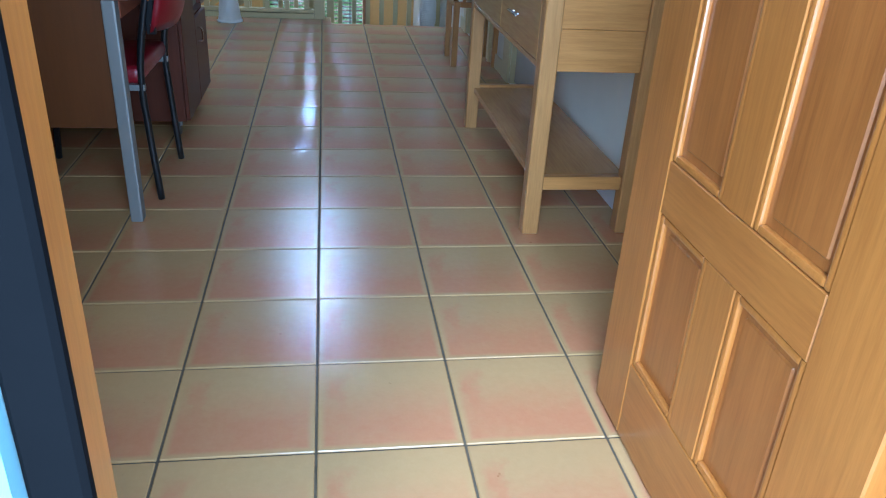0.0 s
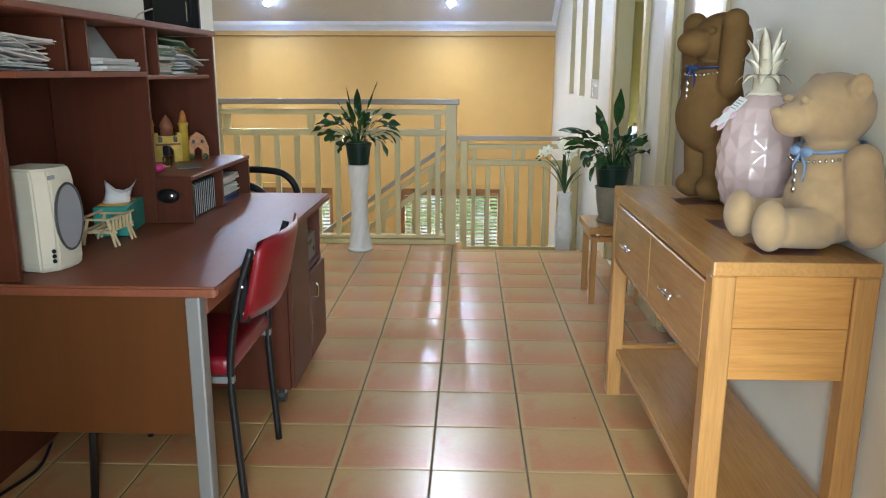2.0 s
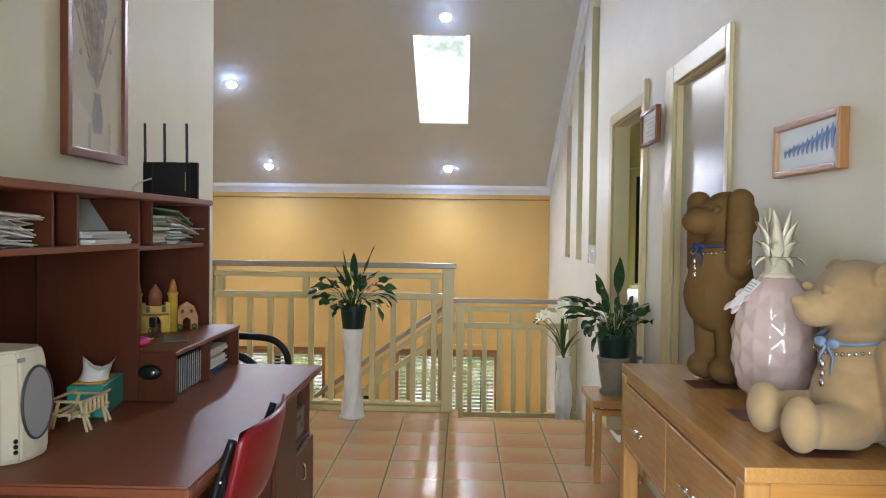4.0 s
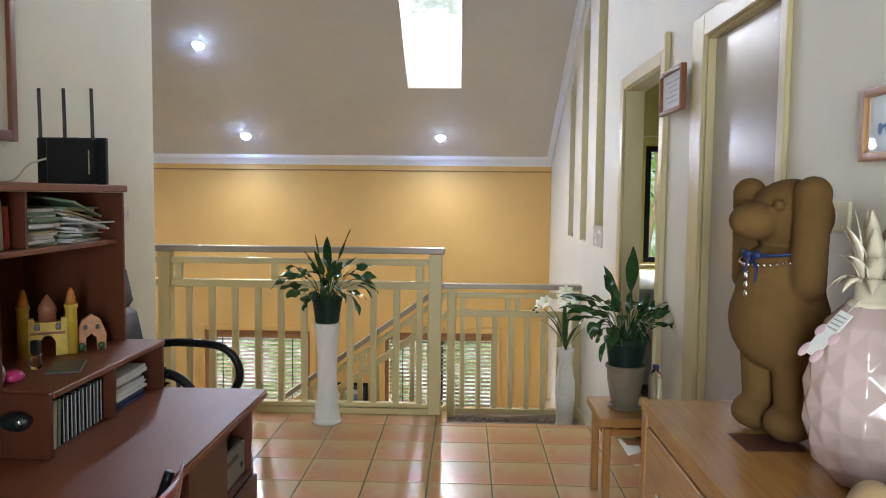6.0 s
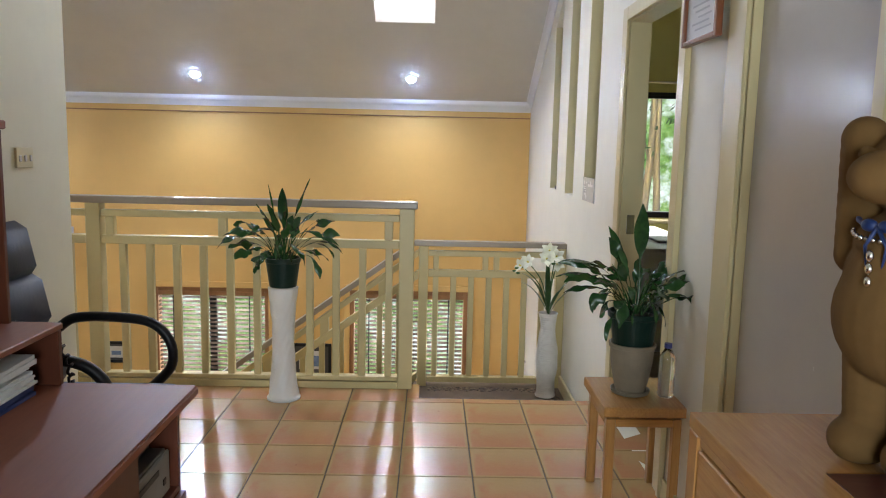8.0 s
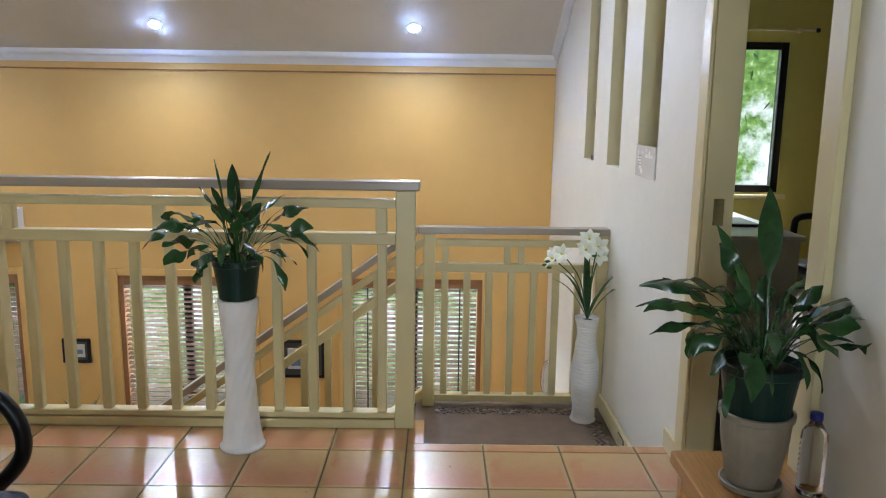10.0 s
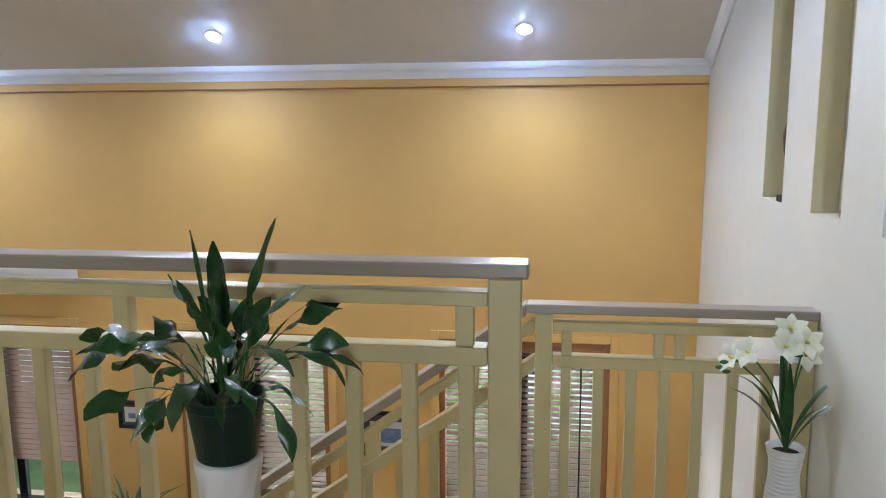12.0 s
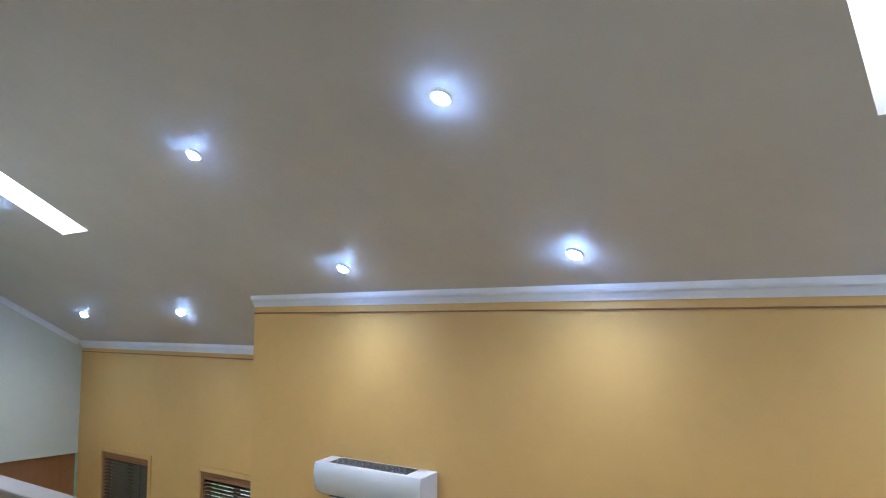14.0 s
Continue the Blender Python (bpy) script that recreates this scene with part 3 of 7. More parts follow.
part("pebbles", bm, m_peb, peb, kind="stuff")

# ---- railings ----
def high_railing():
    ra = thing("gallery_railing", (-2.0, 4.74, 0.0), "cream painted timber gallery railing with a dark cap", "railing", kind="structure")
    part("handrail", boxed(-4.19, 4.690, 1.060, 0.042, 4.790, 1.100, 0.007, 2), M_CAP, ra, "dark grey-brown handrail cap")
    spans = [(-4.19, -1.842), (-1.756, -0.062)]
    for x0, x1 in spans:
        for z0, z1, d in ((0.984, 1.022, 0.030), (0.828, 0.876, 0.032), (0.045, 0.070, 0.032), (0.000, 0.040, 0.040)):
            part("rail", boxed(x0, 4.74 - d, z0, x1, 4.74 + d, z1, 0.003), M_RAIL, ra)
    for x0, x1 in ((-0.060, 0.024), (-1.840, -1.758), (-3.62, -3.54)):
        part("post", boxed(x0, 4.70, 0.0, x1, 4.78, 1.060, 0.004), M_RAIL, ra)
    for x in (-0.122, -1.073, -1.71, -2.4, -3.1):
        part("block", boxed(x - 0.024, 4.718, 0.876, x + 0.024, 4.762, 0.984, 0.003), M_RAIL, ra)
    me = mesh_of("baluster", boxed(-0.0205, -0.0175, 0, 0.0205, 0.0175, 0.758, 0.003), Vector())
    me.materials.append(M_RAIL)
    xs = [-0.119 - 0.1525 * k for k in range(11)] + [-1.95 - 0.1525 * k for k in range(14)]
    for x in xs:
        if abs(x + 3.58) < 0.06:
            continue
        ob = new("baluster", me)
        ob.parent = ra
        ob.location = Vector((x, 4.74, 0.070)) - ORIGIN[ra]


def low_railing():
    ra = thing("landing_railing", (0.6, 5.82, LAND), "cream painted landing railing with a dark cap", "railing", kind="structure")
    y = 5.82
    part("handrail", boxed(0.004, y - 0.045, 0.707, WALL_R - 0.002, y + 0.045, 0.745, 0.006, 2), M_CAP, ra, "dark grey-brown handrail cap")
    for z0, z1, d in ((0.634, 0.673, 0.026), (0.484, 0.534, 0.028), (-0.300, -0.258, 0.03)):
        part("rail", boxed(0.108, y - d, z0, 1.028, y + d, z1, 0.003), M_RAIL, ra)
    part("post", boxed(0.038, y - 0.036, LAND, 0.106, y + 0.036, 0.706, 0.004), M_RAIL, ra)
    part("post", boxed(1.030, y - 0.036, LAND, WALL_R - 0.003, y + 0.036, 0.706, 0.004), M_RAIL, ra)
    for x in (0.163, 0.52, 0.60):
        part("block", boxed(x - 0.02, y - 0.02, 0.534, x + 0.02, y + 0.02, 0.634, 0.003), M_RAIL, ra)
    me = mesh_of("baluster", boxed(-0.0205, -0.0175, 0, 0.0205, 0.0175, 0.742, 0.003), Vector())
    me.materials.append(M_RAIL)
    for x in [0.162 + 0.1287 * k for k in range(7)]:
        ob = new("baluster", me)
        ob.parent = ra
        ob.location = Vector((x, y, -0.258)) - ORIGIN[ra]


def stair_railing():
    ra = thing("stair_railing", (-1.2, 5.82, LOW), "cream painted sloping stair railing with a dark cap", "railing", kind="structure")
    y, sl, x1, x0 = 5.82, 0.72, 0.002, -2.3
    def bar(name, top, h, d, mat, label="", xa=x0, xb=x1):
        o = [(xa, top + sl * (xa - x1) - h), (xb, top + sl * (xb - x1) - h), (xb, top + sl * (xb - x1)), (xa, top + sl * (xa - x1))]
        bm = prism(bmesh.new(), o, 1, y - d, y + d)
        bmesh.ops.bevel(bm, geom=list(bm.edges), offset=0.003, segments=1, affect="EDGES")
        part(name, bm, mat, ra, label)
    bar("handrail", 0.745, 0.047, 0.045, M_CAP, "dark grey-brown handrail cap")
    bar("rail", 0.655, 0.048, 0.026, M_RAIL, xb=0.036)
    bar("rail", 0.505, 0.062, 0.028, M_RAIL, xb=0.036)
    bar("rail", -0.255, 0.055, 0.03, M_RAIL, xb=0.036)
    for k in range(16):
        x = -0.10 - 0.14 * k
        zt, zb = 0.505 - 0.06 + sl * x, -0.255 + sl * x
        part("baluster", prism(bmesh.new(), [(x - 0.020, zb - 0.015), (x + 0.020, zb + 0.013), (x + 0.020, zt + 0.013), (x - 0.020, zt - 0.015)], 1, y - 0.0175, y + 0.0175), M_RAIL, ra)
    for k in range(5):
        x = -0.22 - 0.42 * k
        part("block", prism(bmesh.new(), [(x - 0.03, 0.50 + sl * x - 0.02), (x + 0.03, 0.50 + sl * x + 0.02), (x + 0.03, 0.61 + sl * x + 0.02), (x - 0.03, 0.61 + sl * x - 0.02)], 1, y - 0.02, y + 0.02), M_RAIL, ra)
    part("post", boxed(-2.38, y - 0.04, LOW, -2.30, y + 0.04, -0.86, 0.004), M_RAIL, ra)


high_railing()
low_railing()
stair_railing()

# ---- windows of the lower room with venetian blinds ----
def window(name, x0, x1, y, z0, z1, blind_end, tilt=14):
    w = thing(name, ((x0 + x1) / 2, y + 0.05, z0), "timber-framed window with a half-open venetian blind", "window", kind="structure", group="lower windows")
    bm = bmesh.new()
    f = 0.045
    for a in ((x0 + 0.001, z0, x0 + f, z1), (x1 - f, z0, x1 - 0.001, z1), (x0 + f, z1 - f, x1 - f, z1 - 0.001), (x0 + f, z0 + 0.001, x1 - f, z0 + f)):
        box(bm, a[0], y + 0.002, a[1], a[2], y + 0.12, a[3], 0.003)
    part("window_frame", bm, M_WIN_TIMBER, w)
    bm = bmesh.new()
    for a in ((x0 - 0.06, z0 - 0.06, x0 + 0.002, z1 + 0.06), (x1 - 0.002, z0 - 0.06, x1 + 0.06, z1 + 0.06), (x0 + 0.003, z1 - 0.002, x1 - 0.003, z1 + 0.06)):
        box(bm, a[0], y - 0.018, a[1], a[2], y - 0.002, a[3], 0.003)
    part("architrave", bm, M_YELLOW, w, "yellow painted architrave")
    mid = (x0 + x1) / 2
    part("mullion", boxed(mid - 0.035, y + 0.06, z0 + f, mid + 0.035, y + 0.11, z1 - f, 0.003), M_BLACK, w, "dark mullion")
    for a, b in ((x0 + f, mid - 0.036), (mid + 0.036, x1 - f)):
        pane = part("pane", boxed(a, y + 0.080, z0 + f, b, y + 0.086, z1 - f), M_GLASS, w)
        pane.visible_shadow = False
    part("headrail", boxed(x0 + f, y + 0.006, z1 - 0.09, x1 - f, y + 0.045, z1 - f - 0.001, 0.003), M_WIN_TIMBER, w)
    me = mesh_of("slat", boxed(-(x1 - x0) / 2 + 0.05, -0.024, -0.0016, (x1 - x0) / 2 - 0.05, 0.024, 0.0016), Vector())
    me.materials.append(M_SLAT)
    n = int((z1 - blind_end - 0.11) / 0.044)
    for k in range(n):
        ob = new("slat", me)
        ob.parent = w
        ob.location = Vector((mid, y + 0.028, z1 - 0.11 - 0.044 * k)) - ORIGIN[w]
        ob.rotation_euler = (radians(tilt), 0, 0)
    for x in (x0 + 0.2, x1 - 0.2):
        part("cord", boxed(x - 0.006, y + 0.002, z0 + 0.06, x + 0.006, y + 0.0035, z1 - 0.09), M_BLACK, w)


for k, (a, b, lo, hi) in enumerate(FAR_WINDOWS):
    window("window_%d" % (k + 1), a, b, FAR, lo, hi, -1.27 if k == 0 else lo + 0.05, 30 if k == 0 else 14)
for k, (a, b, lo, hi) in enumerate(RECESS_WINDOWS):
    window("window_%d" % (k + 4), a, b, 9.00, lo, hi, lo + 0.05, 22)
structure("backdrop", boxed(-13, 12.0, -4, 6, 12.05, 4.5), M_BUSH, "green bush and bright sky outside", "backdrop")
structure("ground", boxed(-40, 9.5, -2.7, 40, 60, -2.6), plain("grass", (0.05, 0.09, 0.03), 0.9, vary=0.4), "green grass outside", "ground")
structure("porch", boxed(-4, -6, -0.2, 4, -1.302, -0.03), plain("concrete", (0.32, 0.31, 0.29), 0.8, vary=0.15), "grey concrete porch", "porch")
structure("threshold", boxed(-0.17, -1.30, -0.02, 0.66, -1.0, 0.006, 0.004), M_PINE_H, "timber door threshold", "trim")

# ---- recessed ceiling lamps ----
TILT_C = math.atan(0.555)
NORMAL_C = Vector((0, math.sin(TILT_C), math.cos(TILT_C)))


def downlight(x, y, power):
    z = ceil_at(y)
    d = thing("downlight", (x, y, z), "small round recessed downlight, switched on", "ceiling lamp", "downlights")
    m = Matrix.Translation((x, y, z)) @ Matrix.Rotation(-TILT_C, 4, "X")
    bm = bmesh.new()
    lathe(bm, (0, 0, 0), [(0.040, -0.004), (0.050, -0.012), (0.056, -0.010), (0.058, 0.0), (0.040, 0.0)], 38)
    bmesh.ops.transform(bm, matrix=m, verts=bm.verts)
    part("bezel", bm, M_WHITE_PLASTIC, d, smooth=True)
    bm = bmesh.new()
    lathe(bm, (0, 0, 0), [(0.0005, -0.034), (0.016, -0.032), (0.030, -0.024), (0.0375, -0.010), (0.0375, 0.0)], 24)
    bmesh.ops.transform(bm, matrix=m, verts=bm.verts)
    part("bulb", bm, M_LAMP, d, "glowing white lamp face", smooth=True)
    if power:
        nose = Vector((x, y, z)) - NORMAL_C * 0.045
        lamp("downlight_beam", "SPOT", look(nose, nose - NORMAL_C), power, (0.82, 0.91, 1.0), 0.035, angle=168, blend=1.0)


for x, y, p in ((-0.093, 7.73, 48), (-2.13, 7.73, 48), (-4.13, 7.73, 48), (-0.09, 5.69, 48), (-2.18, 6.485, 48), (-4.27, 6.485, 48), (-7.16, 8.29, 40), (-9.29, 8.31, 40), (-7.3, 6.45, 0)):
    downlight(x, y, p)


# ---- doors and trim of the hall ----
def entry_door():
    d = thing("door_1", (0.66, -0.98, 0.0), "varnished pine panel door standing open", "door", kind="structure")
    x0, x1 = 0.663, 0.701
    cols = [(-0.315, -0.165), (-0.615, -0.515), (-0.975, -0.815)]
    rails = [(0.008, 0.195), (0.545, 0.650), (1.50, 1.60), (1.92, 2.035)]
    for y0, y1 in ((-0.315, -0.165), (-0.975, -0.815)):
        part("stile", boxed(x0, y0, 0.008, x1, y1, 2.035, 0.003), M_PINE, d)
    for z0, z1 in rails:
        part("door_rail", boxed(x0 + 0.0005, -0.814, z0, x1 - 0.0005, -0.316, z1, 0.002), M_PINE_H, d)
    for (_, z0), (z1, _) in zip(rails, rails[1:]):
        part("mullion", boxed(x0 + 0.001, -0.615, z0 + 0.001, x1 - 0.001, -0.515, z1 - 0.001, 0.002), M_PINE, d)
        for ya, yb in ((-0.514, -0.317), (-0.813, -0.616)):
            bm = bmesh.new()
            # a raised field between sunk margins and a moulding round them
            box(bm, x0 + 0.013, ya, z0 + 0.001, x1 - 0.013, yb, z1 - 0.001)
            box(bm, x0 + 0.010, ya + 0.030, z0 + 0.032, x1 - 0.010, yb - 0.030, z1 - 0.032, 0.003)
            part("door_panel", bm, M_PINE_D, d, "darker pine panel")
            bm = bmesh.new()
            for q in ((ya, z0 + 0.001, ya + 0.014, z1 - 0.001), (yb - 0.014, z0 + 0.001, yb, z1 - 0.001), (ya + 0.014, z0 + 0.001, yb - 0.014, z0 + 0.016), (ya + 0.014, z1 - 0.016, yb - 0.014, z1 - 0.001)):
                box(bm, x0 + 0.002, q[0], q[1], x0 + 0.016, q[2], q[3], 0.005, 2)
            part("moulding", bm, M_PINE, d)
    bm = lathe(bmesh.new(), (0, 0, 0), [(0.026, 0), (0.026, 0.006), (0.010, 0.008), (0.010, 0.03), (0.024, 0.036), (0.028, 0.05), (0.020, 0.062), (0.0005, 0.064)], 20)
    bmesh.ops.transform(bm, matrix=Matrix.Translation((x0, -0.235, 1.02)) @ Matrix.Rotation(radians(-90), 4, "Y"), verts=bm.verts)
    part("knob", bm, M_CHROME, d, smooth=True)
    for z in (0.2, 1.0, 1.8):
        part("hinge", tube(bmesh.new(), [(x1 + 0.004, -0.982, z), (x1 + 0.004, -0.982, z + 0.09)], 0.007), M_CHROME, d)


def entry_frame():
    f = thing("door_frame_1", (0.25, -1.05, 0.0), "varnished pine frame of the entry door", "door frame", kind="structure")
    for nm, a in (("jamb", (-0.25, -1.16, 0.006, -0.168, -1.0, 2.05)), ("jamb", (0.705, -1.16, 0.006, 0.74, -1.0, 2.05)), ("head", (-0.25, -1.16, 2.051, 0.74, -1.0, 2.12))):
        part(nm, boxed(*a, 0.004), M_PINE, f)
    g = thing("screen_door_frame", (-0.3, -1.2, 0.0), "pale blue-grey aluminium screen door frame with a black seal", "screen door", kind="structure")
    part("seal", boxed(-0.150, -1.205, -0.03, -0.113, -1.190, 2.1, 0.004), M_RUBBER, g, "black rubber seal")
    part("stile", boxed(-0.62, -1.22, -0.03, -0.152, -1.19, 2.1, 0.005), plain("pale_blue_aluminium", (0.22, 0.36, 0.40), 0.35, 0.1, vary=0.06), g)


def hall_doors():
    # closed grey door, set back in its cream frame
    d = thing("door_2", (1.17, 2.43, 0.0), "glossy grey flush door in a cream frame, shut", "door", kind="structure")
    part("leaf", boxed(1.130, 2.085, 0.006, 1.168, 2.795, 2.052, 0.003), M_DOOR_GREY, d)
    part("jamb", boxed(WALL_R + 0.001, 2.796, 0.0, 1.199, 2.809, 2.079, 0.002), M_FRAME, d)
    part("jamb", boxed(WALL_R + 0.001, 2.061, 0.0, 1.199, 2.083, 2.079, 0.002), M_FRAME, d)
    part("head", boxed(WALL_R + 0.001, 2.084, 2.054, 1.199, 2.795, 2.079, 0.002), M_FRAME, d)
    for nm, a in (("architrave", (2.80, 0.0, 2.945, 2.150)), ("architrave", (2.022, 0.0, 2.075, 2.150)), ("architrave", (2.076, 2.062, 2.799, 2.150))):
        part(nm, boxed(WALL_R - 0.018, a[0], a[1], WALL_R - 0.001, a[2], a[3], 0.004), M_FRAME, d)
    # doorway to the side room
    f = thing("door_frame_3", (1.17, 3.87, 0.0), "cream painted doorway frame to the side room", "door frame", kind="structure")
    part("jamb", boxed(WALL_R - 0.003, 4.288, 0.0, 1.205, 4.311, 2.079, 0.002), M_FRAME, f)
    part("jamb", boxed(WALL_R - 0.003, 3.439, 0.0, 1.205, 3.462, 2.079, 0.002), M_FRAME, f)
    part("head", boxed(WALL_R - 0.003, 3.463, 2.055, 1.205, 4.287, 2.079, 0.002), M_FRAME, f)
    for a in ((4.296, 0.0, 4.39, 2.135), (3.375, 0.0, 3.452, 2.135), (3.453, 2.065, 4.295, 2.135)):
        part("architrave", boxed(WALL_R - 0.018, a[0], a[1], WALL_R - 0.004, a[2], a[3], 0.004), M_FRAME, f)
    part("strike_plate", boxed(1.13, 4.2845, 0.99, 1.17, 4.2875, 1.09, 0.001), M_CHROME, f)
    part("batten", boxed(WALL_R - 0.026, 3.345, 0.0, WALL_R - 0.001, 3.374, 2.195, 0.003), M_FRAME, f)
    structure("baseboard", boxed(WALL_R - 0.014, -1.0, 0.001, WALL_R - 0.001, 2.021, 0.09, 0.003), M_CORNICE, "white painted baseboard", "baseboard")
    structure("baseboard", boxed(WALL_R - 0.014, 2.946, 0.001, WALL_R - 0.001, 3.344, 0.09, 0.003), M_FRAME, "cream painted baseboard", "baseboard")
    structure("baseboard", boxed(WALL_R - 0.014, 4.391, 0.001, WALL_R - 0.001, 4.548, 0.09, 0.003), M_FRAME, "cream painted baseboard", "baseboard")
    structure("baseboard", boxed(WALL_L + 0.001, -1.0, 0.001, WALL_L + 0.014, 3.6, 0.09, 0.003), M_FRAME, "cream painted baseboard", "baseboard")
    structure("landing_baseboard", boxed(WALL_R - 0.022, 4.60, LAND, WALL_R - 0.003, 5.78, LAND + 0.10, 0.004), M_FRAME, "cream painted baseboard of the landing", "baseboard")
    v = thing("wall_vent", (WALL_R - 0.023, 5.2, LAND + 0.03), "small dark louvred vent in the baseboard", "vent")
    part("grille", boxed(WALL_R - 0.026, 5.14, LAND + 0.03, WALL_R - 0.0222, 5.26, LAND + 0.085, 0.001), M_BLACK, v)
    for k in range(4):
        part("slat", boxed(WALL_R - 0.030, 5.14, LAND + 0.036 + 0.013 * k, WALL_R - 0.0262, 5.26, LAND + 0.041 + 0.013 * k), M_FRAME, v)


entry_door()
entry_frame()
hall_doors()

# side room behind the doorway
structure("wall_side_far", box(box(box(box(bmesh.new(), 1.242, 7.85, -0.16, 2.05, 7.99, 2.9), 2.95, 7.85, -0.16, 4.4, 7.99, 2.9), 2.05, 7.85, -0.16, 2.95, 7.99, 0.76), 2.05, 7.85, 1.98, 2.95, 7.99, 2.9), M_GREEN_WALL, "olive yellow wall of the side room", "wall")
structure("wall_side_right", boxed(4.402, 1.9, -0.16, 4.5, 7.99, 2.9), M_GREEN_WALL, "olive yellow wall of the side room", "wall")
structure("wall_side_near", boxed(1.202, 1.76, -0.16, 4.4, 1.898, 2.9), M_GREEN_WALL, "olive yellow wall of the side room", "wall")
structure("ceiling_side", boxed(1.202, 1.76, 2.902, 4.5, 7.99, 3.0), M_CEIL, "flat beige ceiling of the side room", "ceiling")
sw = thing("window_6", (2.5, 7.9, 0.76), "black-framed window looking on trees", "window", kind="structure")
bm = bmesh.new()
for a in ((2.051, 0.761, 2.11, 1.979), (2.89, 0.761, 2.949, 1.979), (2.11, 0.761, 2.89, 0.82), (2.11, 1.92, 2.89, 1.979)):
    box(bm, a[0], 7.86, a[1], a[2], 7.93, a[3], 0.003)
part("window_frame", bm, M_BLACK, sw)
pane = part("pane", boxed(2.11, 7.885, 0.82, 2.89, 7.891, 1.92), M_GLASS, sw)
pane.visible_shadow = False
part("window_sill", boxed(2.0, 7.80, 0.71, 3.0, 7.849, 0.745, 0.004), M_FRAME, sw)
cr = thing("curtain_rod", (2.5, 7.8, 2.06), "thin curtain rod with black ends over the window", "curtain rod")
part("rod", tube(bmesh.new(), [(1.9, 7.80, 2.07), (3.12, 7.80, 2.07)], 0.010), M_FRAME, cr)
part("finial", ball(bmesh.new(), (3.14, 7.80, 2.07), 0.02, 12), M_BLACK, cr, smooth=True)
part("bracket", boxed(2.99, 7.795, 2.05, 3.02, 7.849, 2.085), M_FRAME, cr)
structure("side_backdrop", boxed(1.0, 12.0, -1.0, 8.0, 12.04, 5.0), M_BUSH, "green bush outside the side window", "backdrop")
for x, r, lean in ((3.05, 0.07, 0.12), (3.32, 0.06, -0.08), (2.75, 0.045, 0.2)):
    tr = thing("tree", (x, 11.0, -2.6), "slender pale-barked tree outside the window", "tree", "trees outside")
    part("trunk", tube(bmesh.new(), curve_pts([(x, 11.0, -2.6), (x + lean * 0.4, 11.0, 0.4), (x + lean, 11.0, 1.6), (x + lean * 1.2, 11.0, 4.2)], 6), r, 10, r * 0.6), M_GREY_POT, tr, smooth=True)
    part("limb", tube(bmesh.new(), curve_pts([(x + lean * 0.5, 11.0, 0.9), (x - 0.25, 11.0, 1.5), (x - 0.5, 11.0, 2.4)], 5), r * 0.4, 8, r * 0.2), M_GREY_POT, tr, smooth=True)
    bm = bmesh.new()
    rr = random.Random(int(x * 100))
    for k in range(160):
        c = Vector((x + lean + rr.gauss(0, 0.5), 11.0 + rr.gauss(0, 0.35), 3.0 + rr.gauss(0, 0.7)))
        u = Vector((rr.uniform(-1, 1), rr.uniform(-1, 1), rr.uniform(-1, 1))).normalized() * 0.07
        w = u.orthogonal().normalized() * 0.03
        bm.faces.new([bm.verts.new(c - u), bm.verts.new(c + w), bm.verts.new(c + u), bm.verts.new(c - w)])
    part("crown", bm, M_LEAF_L, tr)

sd = thing("white_desk", (2.3, 6.0, 0.0), "glossy white desk in the side room", "desk")
part("tabletop", boxed(1.45, 5.62, 0.715, 2.14, 7.2, 0.742, 0.003), M_WHITE_PLASTIC, sd)
part("side_panel", boxed(1.47, 5.64, 0.0, 2.12, 5.66, 0.714), M_WHITE_PLASTIC, sd)
part("side_panel", boxed(1.47, 7.16, 0.0, 2.12, 7.18, 0.714), M_WHITE_PLASTIC, sd)
part("shelf", boxed(1.47, 5.67, 0.40, 2.12, 6.1, 0.42), M_WHITE_PLASTIC, sd)
lp = thing("laptop", (1.95, 6.1, 0.742), "closed dark laptop on the white desk", "laptop")
part("body", boxed(1.80, 5.95, 0.744, 2.02, 6.25, 0.762, 0.004), M_DARK_GREY, lp)
sc = thing("desk_chair", (2.55, 6.1, 0.0), "black office chair at the white desk", "chair")
part("backrest", obox(bmesh.new(), (2.76, 5.95, 0.88), (0.08, 0.48, 0.62), Matrix.Rotation(radians(8), 3, "Y"), 0.03), M_BLACK, sc)
part("seat", boxed(2.28, 5.72, 0.44, 2.74, 6.18, 0.52, 0.03, 2), M_BLACK, sc)
for y in (5.68, 6.24):
    part("armrest", tube(bmesh.new(), curve_pts([(2.70, y, 0.50), (2.70, y, 0.72), (2.60, y, 0.77), (2.40, y, 0.77), (2.36, y, 0.70), (2.38, y, 0.50)], 5), 0.022, 8), M_BLACK, sc, smooth=True)
part("column", tube(bmesh.new(), [(2.5, 5.95, 0.06), (2.5, 5.95, 0.44)], 0.03), M_BLACK, sc)
for k in range(5):
    a = 2 * math.pi * k / 5
    part("foot", tube(bmesh.new(), [(2.5, 5.95, 0.09), (2.5 + 0.28 * math.cos(a), 5.95 + 0.28 * math.sin(a), 0.03)], 0.022), M_BLACK, sc)

